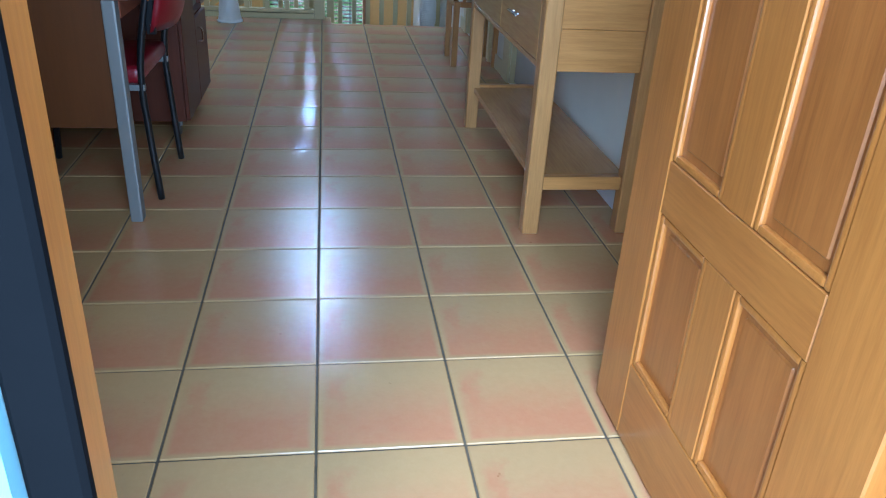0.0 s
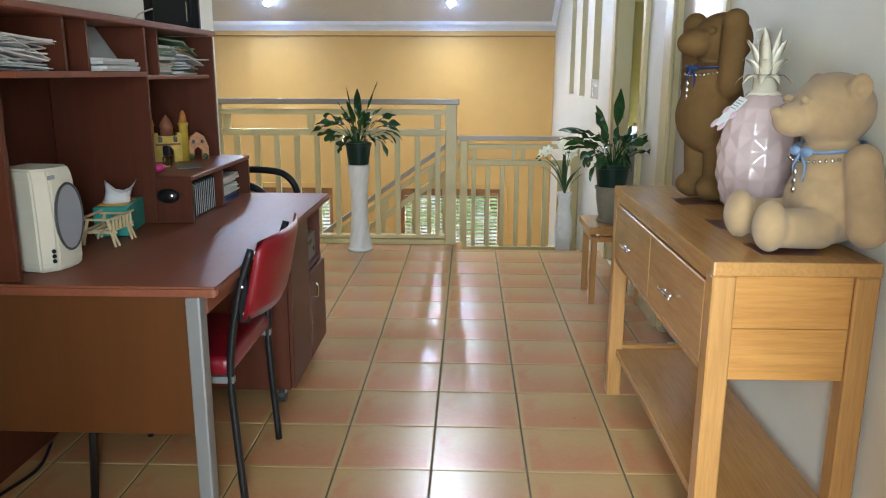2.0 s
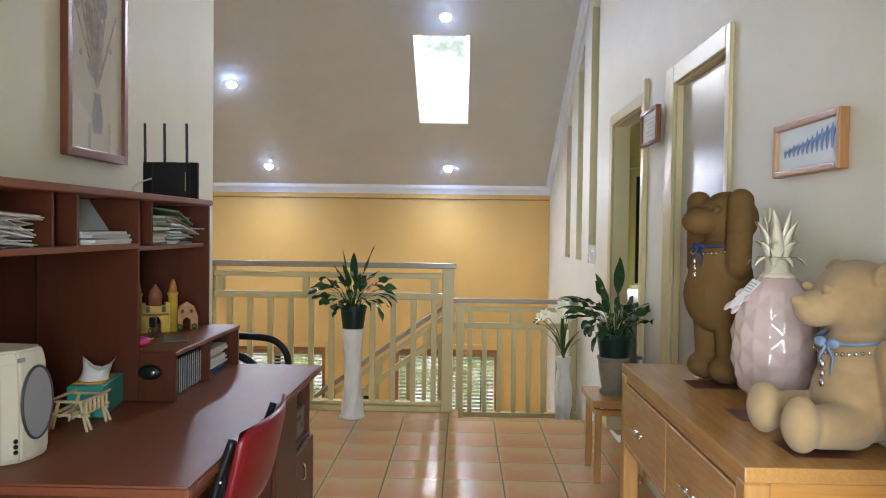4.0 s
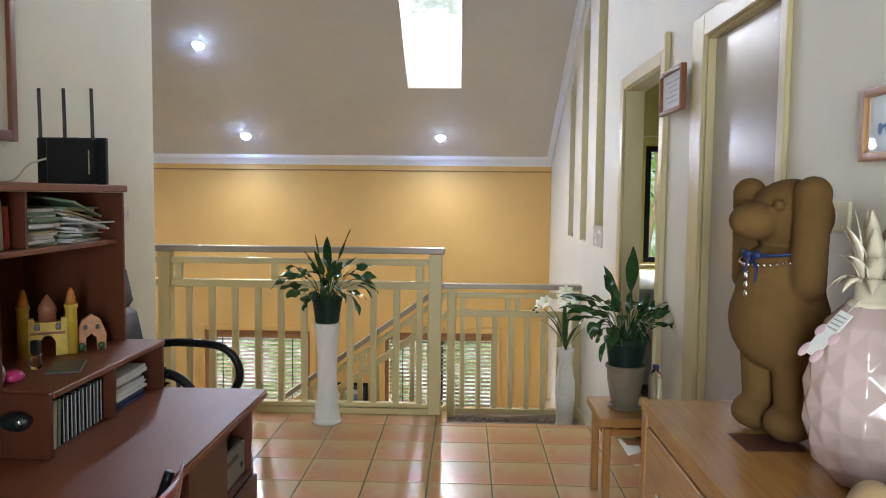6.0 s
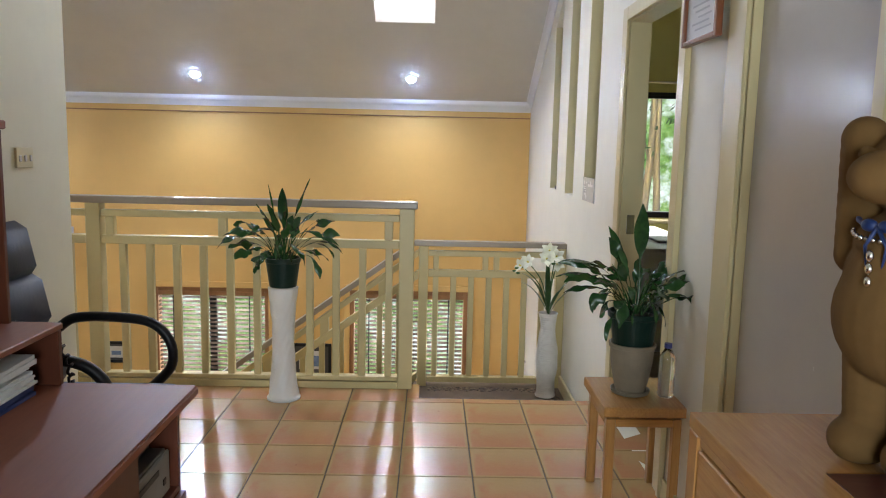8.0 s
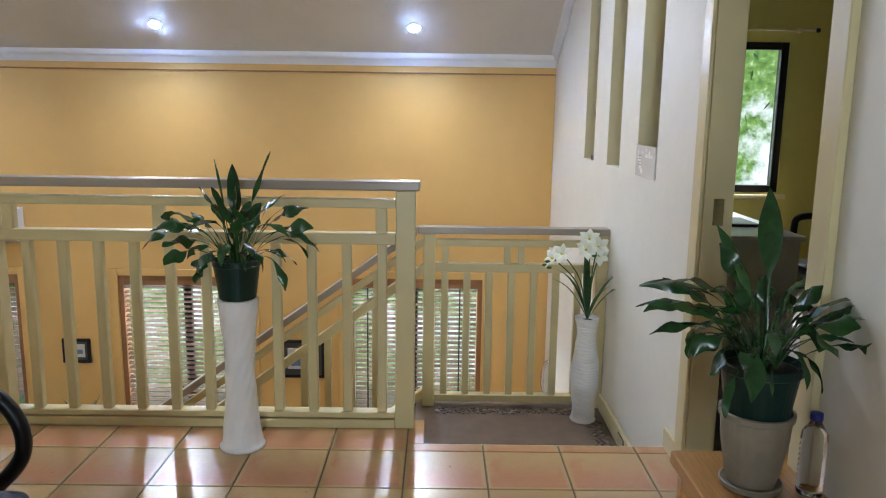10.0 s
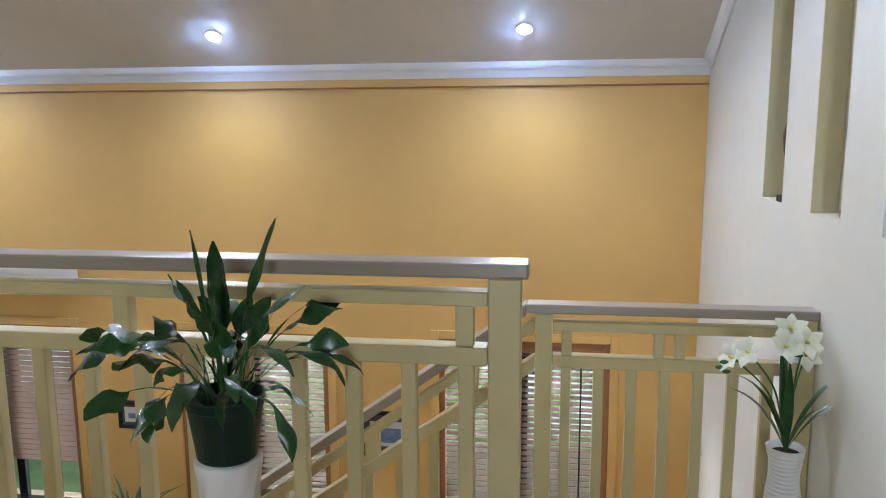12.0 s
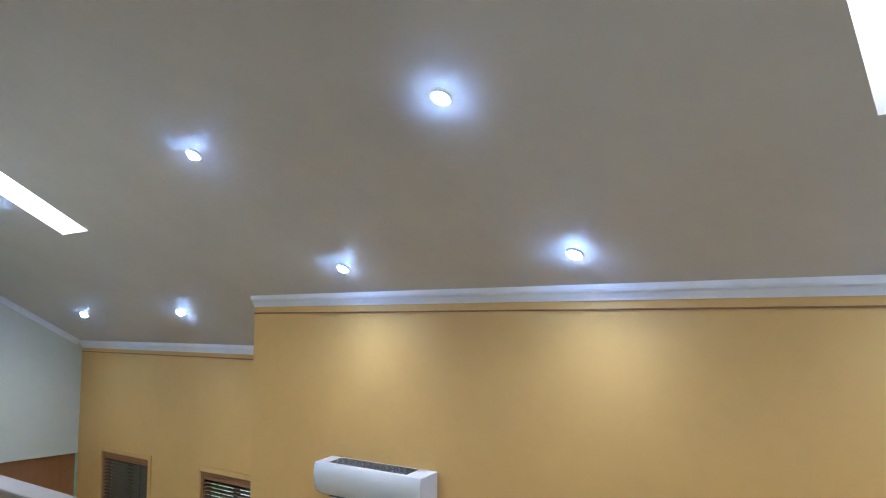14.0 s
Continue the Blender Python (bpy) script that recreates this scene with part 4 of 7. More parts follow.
# ---- desk with hutch ----
def desk():
    d = thing("desk", (-0.98, 1.65, 0.0), "reddish cherry laminate office desk with a side cabinet", "desk")
    o = [(-1.384, 0.85), (-0.548, 0.85), (-0.538, 0.853), (-0.534, 0.862), (-0.524, 2.44), (-0.534, 2.455), (-1.384, 2.455)]
    bm = prism(bmesh.new(), o, 2, 0.717, 0.745)
    bmesh.ops.bevel(bm, geom=[e for e in bm.edges if abs(e.verts[0].co.z - e.verts[1].co.z) < 1e-5], offset=0.006, segments=2, affect="EDGES")
    part("tabletop", bm, M_DESK, d)
    part("end_panel", boxed(-1.37, 0.868, 0.322, -0.624, 0.886, 0.716, 0.002), M_DESK_END, d, "orange-brown end panel, shade darkened into its colour")
    for x0, y0 in ((-0.622, 0.855), (-1.38, 0.892)):
        part("leg", boxed(x0, y0, 0.0, x0 + 0.040, y0 + 0.05, 0.716, 0.006, 2), M_GREY_METAL, d, "grey steel leg")
    # Dark panel added against the wall to give the under-desk space its shade.
    part("modesty_panel", boxed(-1.382, 0.95, 0.004, -1.370, 1.754, 0.716), M_DESK_SHADED, d)
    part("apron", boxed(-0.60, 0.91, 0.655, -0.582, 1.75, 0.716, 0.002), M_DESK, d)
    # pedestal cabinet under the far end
    part("cabinet_side", boxed(-1.37, 1.755, 0.07, -0.575, 1.772, 0.716), M_DESK_SHADED, d)
    part("cabinet_side", boxed(-1.37, 2.412, 0.07, -0.575, 2.428, 0.716), M_DESK_SHADED, d)
    part("cabinet_divider", boxed(-1.37, 2.085, 0.088, -0.575, 2.100, 0.716), M_DESK_SHADED, d)
    part("cabinet_floor", boxed(-1.37, 1.773, 0.07, -0.575, 2.411, 0.087), M_DESK_SHADED, d)
    part("cabinet_shelf", boxed(-1.37, 2.101, 0.450, -0.575, 2.411, 0.464), M_DESK_SHADED, d)
    part("cabinet_back", boxed(-1.376, 1.756, 0.07, -1.371, 2.427, 0.716), M_DESK_SHADED, d)
    part("cabinet_door", boxed(-0.574, 1.758, 0.074, -0.558, 2.090, 0.712, 0.002), M_DESK_SHADED, d)
    lower = part("cabinet_door", boxed(-0.574, 2.096, 0.074, -0.558, 2.426, 0.446, 0.002), M_DESK_SHADED, d)
    part("handle", tube(bmesh.new(), curve_pts([(-0.558, 2.14, 0.40), (-0.536, 2.14, 0.395), (-0.536, 2.14, 0.345), (-0.558, 2.14, 0.34)], 4), 0.005), M_CHROME, lower)
    for x, y in ((-0.62, 1.80), (-0.62, 2.38), (-1.32, 1.80), (-1.32, 2.38)):
        part("castor", tube(bmesh.new(), [(x - 0.012, y, 0.03), (x + 0.012, y, 0.03)], 0.03, 14), M_DARK_GREY, d)
        part("castor_fork", boxed(x - 0.018, y - 0.012, 0.04, x + 0.018, y + 0.012, 0.07), M_GREY_METAL, d)


def hutch():
    h = thing("desk_hutch", (-1.2, 1.65, 0.745), "reddish cherry laminate hutch with open compartments on the desk", "hutch")
    b, f = -1.384, -1.022
    z0 = 0.747
    part("back", boxed(b, 0.89, z0, b + 0.008, 2.41, 1.44), M_DESK_SHADED, h)
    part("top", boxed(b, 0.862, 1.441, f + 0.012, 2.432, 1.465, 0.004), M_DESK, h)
    part("side", boxed(b, 0.868, z0, f - 0.040, 0.888, 1.44, 0.002), M_DESK_SHADED, h)
    part("side", boxed(b, 2.412, z0, f, 2.428, 1.44, 0.002), M_DESK_SHADED, h)
    part("upright", boxed(b + 0.009, 1.690, z0, f, 1.706, 1.44, 0.002), M_DESK_SHADED, h)
    part("shelf", boxed(b + 0.009, 0.889, 1.272, f + 0.004, 1.689, 1.290, 0.002), M_DESK, h)
    part("shelf", boxed(b + 0.009, 1.707, 1.262, f - 0.02, 2.411, 1.278, 0.002), M_DESK, h)
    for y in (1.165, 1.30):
        part("divider", boxed(b + 0.009, y, 1.291, f - 0.012, y + 0.014, 1.44), M_DESK_SHADED, h)
    part("divider", boxed(b + 0.009, 1.875, 1.279, f - 0.03, 1.888, 1.44), M_DESK_SHADED, h)
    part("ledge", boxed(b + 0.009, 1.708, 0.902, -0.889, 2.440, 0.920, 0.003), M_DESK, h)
    part("ledge_side", boxed(f + 0.001, 1.690, z0, -0.892, 1.707, 0.919, 0.002), M_DESK_SHADED, h)
    part("ledge_side", boxed(f + 0.001, 2.416, z0, -0.892, 2.436, 0.901, 0.002), M_DESK_SHADED, h)
    part("ledge_divider", boxed(-1.30, 2.065, z0, -0.900, 2.079, 0.901), M_DESK_SHADED, h)


desk()
hutch()
wire = thing("power_cable", (-1.25, 1.0, 0.0), "black power cable lying on the floor under the desk", "cable")
part("lead", tube(bmesh.new(), curve_pts([(-1.35, 1.40, 0.008), (-1.30, 1.22, 0.008), (-1.33, 1.05, 0.008), (-1.36, 0.85, 0.008), (-1.36, 0.60, 0.008)], 8), 0.006, 8), M_BLACK, wire, smooth=True)


def computer():
    c = thing("computer_case", (-0.85, 2.25, 0.464), "dark grey computer case in the desk cabinet", "computer")
    part("case", boxed(-1.20, 2.125, 0.465, -0.60, 2.39, 0.585, 0.004), M_DARK_GREY, c)
    part("front", boxed(-0.599, 2.127, 0.467, -0.590, 2.388, 0.583, 0.004), plain("grey_bezel", (0.16, 0.16, 0.15), 0.4), c)
    part("drive_slot", boxed(-0.5895, 2.16, 0.545, -0.587, 2.30, 0.560), M_BLACK, c)
    part("button", boxed(-0.5895, 2.33, 0.50, -0.586, 2.35, 0.52, 0.002), M_BLACK, c)
    p = thing("box_file", (-0.9, 2.2, 0.587), "black flat box on the computer case", "box")
    part("box", boxed(-1.15, 2.14, 0.587, -0.64, 2.38, 0.655, 0.004), M_BLACK, p)


computer()


def speaker():
    s = thing("loudspeaker", (-1.09, 1.06, 0.745), "old cream plastic computer loudspeaker with grey cloth front", "loudspeaker")
    bm = bmesh.new()
    o = [(-0.10, -0.075), (0.06, -0.085), (0.10, -0.05), (0.108, 0.0), (0.10, 0.05), (0.06, 0.085), (-0.10, 0.075)]
    levels = [(0.0, 0.94, 0.0), (0.02, 1.0, 0.0), (0.15, 1.0, 0.0), (0.255, 0.96, -0.004), (0.285, 0.90, -0.010)]
    rings = [[bm.verts.new((x * k + sh, y * k, z)) for x, y in o] for z, k, sh in levels]
    for a, b in zip(rings, rings[1:]):
        for i in range(len(o)):
            bm.faces.new((a[i], a[(i + 1) % len(o)], b[(i + 1) % len(o)], b[i]))
    bm.faces.new(rings[0])
    bm.faces.new(rings[-1])
    bmesh.ops.bevel(bm, geom=list(bm.edges), offset=0.006, segments=2, affect="EDGES")
    turn = Matrix.Translation((-1.090, 1.055, 0.746)) @ Matrix.Rotation(radians(-9), 4, "Z") @ Matrix.Diagonal((0.80, 1, 1, 1))
    bmesh.ops.transform(bm, matrix=turn, verts=bm.verts)
    part("cabinet", bm, M_CREAM_PLASTIC, s)
    bm = bmesh.new()
    out = []
    for k in range(28):
        a = 2 * math.pi * k / 28
        y, z = 0.052 * math.cos(a), 0.088 * math.sin(a)
        z = 0.15 + (z if z > 0 else z * 1.05)
        out.append((y, z))
    prism(bm, out, 0, 0.100, 0.113)
    bmesh.ops.transform(bm, matrix=turn, verts=bm.verts)
    part("grille", bm, M_MESH_GREY, s, "grey speaker cloth")
    part("grille_rim", tube(bmesh.new(), [turn @ Vector((0.111, y * 1.05, 0.15 + (z - 0.15) * 1.03)) for y, z in out + out[:1]], 0.004, 6), M_DARK_GREY, s, "dark rim", smooth=True)
    for z in (0.032, 0.046, 0.060):
        part("jack", ball(bmesh.new(), turn @ Vector((0.095, -0.062, z)), 0.006, 10), M_BLACK, s)
    part("badge", obox(bmesh.new(), turn @ Vector((0.098, -0.045, 0.262)), (0.004, 0.024, 0.010), Matrix.Rotation(radians(-9), 3, "Z")), M_MESH_GREY, s)


def tissue_box():
    t = thing("tissue_box", (-1.12, 1.56, 0.745), "teal and orange tissue box with a tissue pulled up", "tissue box")
    part("carton", obox(bmesh.new(), (-1.105, 1.565, 0.797), (0.11, 0.23, 0.10), Matrix.Rotation(radians(10), 3, "Z"), 0.003), M_TEAL, t)
    part("print", obox(bmesh.new(), (-1.047, 1.530, 0.815), (0.003, 0.12, 0.05), Matrix.Rotation(radians(10), 3, "Z")), M_ORANGE, t, "orange printed flower")
    part("print", obox(bmesh.new(), (-1.105, 1.555, 0.849), (0.09, 0.15, 0.003), Matrix.Rotation(radians(10), 3, "Z")), M_ORANGE, t, "orange printed lid")
    bm = bmesh.new()
    n, rows = 14, []
    rnd = random.Random(3)
    for k in range(6):
        f = k / 5
        rows.append([bm.verts.new((-1.105 + (0.045 - 0.02 * f + 0.03 * f * f) * math.cos(a) + 0.02 * f, 1.55 + (0.05 - 0.01 * f) * math.sin(a) + rnd.uniform(-.004, .004), 0.850 + 0.075 * f * (0.75 + 0.3 * math.sin(a * 2 + 1)))) for a in [2 * math.pi * i / n for i in range(n)]])
    for a, b in zip(rows, rows[1:]):
        for i in range(n):
            bm.faces.new((a[i], a[(i + 1) % n], b[(i + 1) % n], b[i]))
    part("tissue", bm, M_TISSUE, t, "white tissue", smooth=True)


def stick_model():
    m = thing("stick_cart", (-1.0, 1.38, 0.745), "small cart model made of bare wooden sticks", "model")
    def stick(a, b, r=0.0045):
        part("stick", tube(bmesh.new(), [a, b], r, 6), M_BAMBOO, m)
    x, y, z = -1.060, 1.31, 0.746
    for dy in (0.0, 0.12):
        for dx in (-0.045, 0.045):
            stick((x + dx * 1.3, y + dy - 0.012, z), (x + dx * 0.7, y + dy, z + 0.085))
            stick((x + dx * 1.3, y + dy + 0.014, z), (x + dx * 0.7, y + dy, z + 0.085))
        stick((x - 0.06, y + dy, z + 0.045), (x + 0.06, y + dy, z + 0.045))
        stick((x - 0.05, y + dy, z + 0.085), (x + 0.05, y + dy, z + 0.085))
    for dx in (-0.045, -0.015, 0.015, 0.045):
        stick((x + dx, y - 0.03, z + 0.05), (x + dx, y + 0.15, z + 0.05), 0.005)
    for k in range(6):
        stick((x + 0.05, y + 0.025 * k, z + 0.05), (x + 0.05, y + 0.025 * k, z + 0.088))
    stick((x + 0.05, y - 0.03, z + 0.09), (x + 0.05, y + 0.15, z + 0.09))
    stick((x - 0.05, y - 0.03, z + 0.09), (x - 0.05, y + 0.15, z + 0.09))


def hutch_things():
    rnd = random.Random(8)
    # heaps of paper in the left compartments
    def heap(name, label, x0, x1, y0, y1, z, n, step, spread, mats):
        p = thing(name, ((x0 + x1) / 2, (y0 + y1) / 2, z), label, "papers")
        zz = z + 0.001
        for k in range(n):
            h = step * rnd.uniform(0.6, 1.3)
            a = rnd.uniform(-spread, spread)
            loose = spread > 0.2
            f = rnd.uniform(0.70, 1.0) if loose else 1.0
            lean = Matrix.Rotation(rnd.uniform(-0.30, 0.06) * min(k, 8) / 8 if loose else 0.0, 3, "X") @ Matrix.Rotation(rnd.uniform(-0.05, 0.16) * min(k, 8) / 8 if loose else 0.0, 3, "Y")
            part("sheaf", obox(bmesh.new(), ((x0 + x1) / 2 + rnd.uniform(-.008, .03 if loose else .02), (y0 + y1) / 2 + rnd.uniform(-.012, .012), zz + h / 2), ((x1 - x0) * f, (y1 - y0) * rnd.uniform(0.8, 1.0) if loose else y1 - y0, h * 0.92), Matrix.Rotation(a, 3, "Z") @ lean), rnd.choice(mats), p)
            zz += h
    M_P2 = plain("grey_paper", (0.50, 0.50, 0.50), 0.8, vary=0.1)
    M_P3 = plain("green_folder", (0.20, 0.28, 0.17), 0.6)
    M_P4 = plain("tan_cover", (0.42, 0.33, 0.18), 0.6)
    M_P5 = plain("red_cover", (0.42, 0.06, 0.05), 0.5)
    M_P6 = plain("navy_cover", (0.03, 0.05, 0.16), 0.5)
    heap("paper_pile", "untidy pile of white papers in the hutch", -1.33, -1.05, 0.92, 1.14, 1.29, 24, 0.0045, 0.38, [M_PAPER, M_PAPER, M_P2])
    heap("paper_pile", "flat pile of papers and a clear sleeve in the hutch", -1.33, -1.04, 1.34, 1.66, 1.29, 5, 0.008, 0.10, [M_PAPER, M_P2])
    heap("magazine_pile", "pile of thin magazines and booklets in the hutch", -1.30, -1.07, 2.12, 2.38, 1.278, 20, 0.0062, 0.28, [M_P3, M_P4, M_PAPER, M_P2])
    heap("booklet_pile", "pile of booklets in the hutch", -1.30, -1.08, 1.90, 2.09, 1.278, 12, 0.0095, 0.10, [M_P4, M_PAPER, M_P3])
    heap("notebook_pile", "stack of white notebooks and a blue binder under the ledge", -1.20, -0.93, 2.10, 2.34, 0.745, 2, 0.016, 0.03, [M_P6])
    heap("notebook_pile", "stack of white papers under the ledge", -1.20, -0.93, 2.10, 2.33, 0.779, 8, 0.011, 0.04, [M_PAPER, M_PAPER, M_P2])
    # a folded sheet leaning in the compartment
    p = thing("paper_sleeve", (-1.12, 1.5, 1.325), "grey-white paper sleeve leaning in the hutch", "papers")
    part("sheet", obox(bmesh.new(), (-1.14, 1.50, 1.385), (0.004, 0.30, 0.125), Matrix.Rotation(radians(-34), 3, "Y")), plain("pale_teal_sleeve", (0.46, 0.53, 0.53), 0.35, vary=0.1), p)
    for k, (w, hgt, m) in enumerate(((0.02, 0.13, M_P4), (0.03, 0.10, M_P5), (0.016, 0.145, M_PAPER), (0.02, 0.14, M_P2), (0.025, 0.12, M_P5))):
        b = thing("book", (-1.15, 1.73 + 0.028 * k, 1.278), "thin book standing in the hutch", "book", "books in the hutch")
        part("cover", obox(bmesh.new(), (-1.17, 1.732 + 0.028 * k, 1.279 + hgt / 2), (0.17, w, hgt), Matrix.Rotation(radians(3), 3, "X"), 0.002), m, b)
    for k in range(15):
        c = thing("disc_case", (-1.0, 1.73 + 0.0215 * k, 0.745), "slim plastic disc case standing under the ledge", "disc case", "row of disc cases")
        mm = (M_P3, M_PAPER, M_PAPER)[k % 3] if k < 4 else (M_BLACK, M_DARK_GREY)[k % 2]
        hh = 0.130 if k > 1 else 0.138
        part("case", obox(bmesh.new(), (-0.99, 1.732 + 0.0215 * k, 0.747 + hh / 2), (0.13, 0.010 if k > 3 else 0.016, hh), Matrix.Rotation(radians(-4), 3, "X"), 0.001), mm, c)
        if k > 3:
            part("spine", boxed(-0.925, 1.729 + 0.0215 * k, 0.752, -0.9235, 1.732 + 0.0215 * k, 0.872), M_P2, c)
    ms = thing("computer_mouse", (-0.972, 1.682, 0.85), "black computer mouse stuck on the hutch side", "mouse")
    bm = ball(bmesh.new(), (-0.972, 1.672, 0.851), (0.042, 0.018, 0.026), 20)
    part("shell", bm, M_BLACK, ms, smooth=True)
    part("wheel", ball(bmesh.new(), (-0.955, 1.655, 0.853), (0.008, 0.004, 0.010), 10), M_CHROME, ms, smooth=True)
    # painted ornaments on the ledge
    M_CASTLE = plain("painted_yellow_clay", (0.62, 0.40, 0.05), 0.5, vary=0.25, scale=25)
    M_SPIRE = plain("painted_orange_spire", (0.55, 0.20, 0.04), 0.5, vary=0.25, scale=25)
    M_ROOF = plain("painted_brown_clay", (0.28, 0.10, 0.05), 0.5, vary=0.25, scale=25)
    def spun(bm, cx, cy, deg):
        bmesh.ops.transform(bm, matrix=Matrix.Translation((cx, cy, 0)) @ Matrix.Rotation(radians(deg), 4, "Z") @ Matrix.Translation((-cx, -cy, 0)), verts=bm.verts)
        return bm
    c = thing("castle_ornament", (-1.15, 2.1, 0.92), "yellow painted clay castle ornament", "ornament")
    mx, my = -1.150, 2.15
    o = [(-0.055, 0), (-0.022, 0), (-0.022, 0.045), (-0.012, 0.062), (0.0, 0.066), (0.012, 0.062), (0.022, 0.045), (0.022, 0), (0.055, 0), (0.055, 0.120), (0.038, 0.120), (0.038, 0.108), (0.018, 0.108), (0.018, 0.120), (-0.018, 0.120), (-0.018, 0.108), (-0.038, 0.108), (-0.038, 0.120), (-0.055, 0.120)]
    part("wall", spun(prism(bmesh.new(), [(my + a, 0.921 + b) for a, b in o], 0, mx - 0.018, mx + 0.018), mx, my, -60), M_CASTLE, c)
    part("cornice", spun(boxed(mx - 0.022, my - 0.05, 0.990, mx + 0.022, my + 0.05, 0.998, 0.002), mx, my, -60), M_ROOF, c, "brown painted ledge")
    for dy in (-0.030, 0.030):
        part("window", spun(boxed(mx + 0.017, my + dy - 0.008, 1.003, mx + 0.0195, my + dy + 0.008, 1.026, 0.003), mx, my, -60), M_DARK_GREY, c, "dark painted window")
    for dy in (-0.068, 0.068):
        part("tower", spun(lathe(bmesh.new(), (mx, my + dy, 0.921), [(0.019, 0), (0.018, 0.145), (0.021, 0.150), (0.021, 0.160)], 14), mx, my, -60), M_CASTLE, c, smooth=True)
        part("spire", spun(lathe(bmesh.new(), (mx, my + dy, 1.081), [(0.018, 0), (0.014, 0.020), (0.010, 0.040), (0.004, 0.052)], 14), mx, my, -60), M_SPIRE, c, "orange painted spire", smooth=True)
    part("dome", lathe(bmesh.new(), (mx, my, 1.029), [(0.026, 0), (0.026, 0.030), (0.029, 0.033), (0.025, 0.050), (0.014, 0.070), (0.005, 0.082), (0.003, 0.086)], 18), M_ROOF, c, smooth=True)
    a = thing("arch_ornament", (-1.08, 2.16, 0.92), "small orange painted clay archway ornament", "ornament")
    o = [(-0.055, 0), (-0.022, 0), (-0.02, 0.045), (0.0, 0.062), (0.02, 0.045), (0.022, 0), (0.055, 0), (0.056, 0.06), (0.035, 0.11), (0.0, 0.13), (-0.035, 0.11), (-0.056, 0.06)]
    M_ARCH = plain("painted_orange_clay", (0.55, 0.24, 0.10), 0.5, vary=0.4, scale=40)
    part("arch", spun(prism(bmesh.new(), [(2.25 + p * 0.8, 0.921 + q * 0.9) for p, q in o], 0, -1.076, -1.044), -1.06, 2.25, -60), M_ARCH, a)
    for dy in (-0.018, 0.018):
        part("window", spun(boxed(-1.045, 2.25 + dy - 0.006, 0.990, -1.0425, 2.25 + dy + 0.006, 1.006, 0.003), -1.06, 2.25, -60), M_DARK_GREY, a, "dark painted window")
    for dy in (-0.037, 0.037):
        part("bush", spun(ball(bmesh.new(), (-1.042, 2.25 + dy * 0.8, 0.934), (0.008, 0.012, 0.014), 10), -1.06, 2.25, -60), M_LEAF_L, a, "green painted bush", smooth=True)
    k = thing("pink_case", (-1.01, 1.80, 0.92), "small pink round plastic case on the ledge", "case")
    part("lid", ball(bmesh.new(), (-1.055, 1.80, 0.938), (0.030, 0.033, 0.017), 18), plain("pink_plastic", (0.55, 0.04, 0.17), 0.3), k, smooth=True)
    b = thing("perfume_bottle", (-1.06, 1.87, 0.92), "small glass bottle with a black cap", "bottle")
    part("body", boxed(-1.095, 1.945, 0.921, -1.065, 1.975, 0.965, 0.005), M_CLEAR, b)
    part("cap", boxed(-1.092, 1.948, 0.966, -1.068, 1.972, 1.005, 0.003), M_BLACK, b)
    r = thing("white_ring_stand", (-1.02, 1.735, 0.92), "small white ring-shaped stand on the ledge", "stand")
    part("ring", tube(bmesh.new(), [(-1.072 + 0.020 * math.cos(q), 1.745 + 0.008 * math.cos(q), 0.955 + 0.030 * math.sin(q)) for q in [2 * math.pi * i / 24 for i in range(25)]], 0.007, 8), M_WHITE_PLASTIC, r, smooth=True)
    bb = thing("dark_pad", (-1.0, 2.02, 0.92), "dark flat pad on the ledge", "pad")
    part("pad", obox(bmesh.new(), (-1.0, 1.98, 0.924), (0.09, 0.16, 0.006), Matrix.Rotation(radians(20), 3, "Z"), 0.001), M_DARK_GREY, bb)
    # router on top
    r = thing("wifi_router", (-1.18, 2.37, 1.465), "black upright router with three antennas on the hutch", "router")
    part("body", obox(bmesh.new(), (-1.165, 2.355, 1.466 + 0.078), (0.155, 0.045, 0.156), Matrix.Rotation(radians(4), 3, "Z"), 0.005), M_BLACK, r)
    part("stand", obox(bmesh.new(), (-1.225, 2.385, 1.466 + 0.08), (0.15, 0.02, 0.16), Matrix.Rotation(radians(-3), 3, "Z"), 0.003), M_BLACK, r)
    part("stand", obox(bmesh.new(), (-1.10, 2.39, 1.466 + 0.08), (0.08, 0.02, 0.16), Matrix.Rotation(radians(-3), 3, "Z"), 0.003), M_BLACK, r)
    for x in (-1.298, -1.212, -1.115):
        part("antenna", tube(bmesh.new(), [(x, 2.40, 1.60), (x, 2.40, 1.66), (x - 0.002, 2.40, 1.795)], 0.0065, 8, 0.006), M_BLACK, r)
    part("lights", boxed(-1.098, 2.331, 1.50, -1.095, 2.334, 1.58), plain("pale_led_strip", (0.35, 0.35, 0.2), 0.4), r)
    cb = thing("cable", (-1.3, 2.3, 1.465), "cream network cable behind the router", "cable")
    part("lead", tube(bmesh.new(), curve_pts([(-1.24, 2.37, 1.56), (-1.30, 2.33, 1.53), (-1.32, 2.28, 1.48), (-1.34, 2.2, 1.470), (-1.36, 2.05, 1.470)], 6), 0.0035, 6), M_CREAM_PLASTIC, cb, smooth=True)


speaker()
tissue_box()
stick_model()
hutch_things()


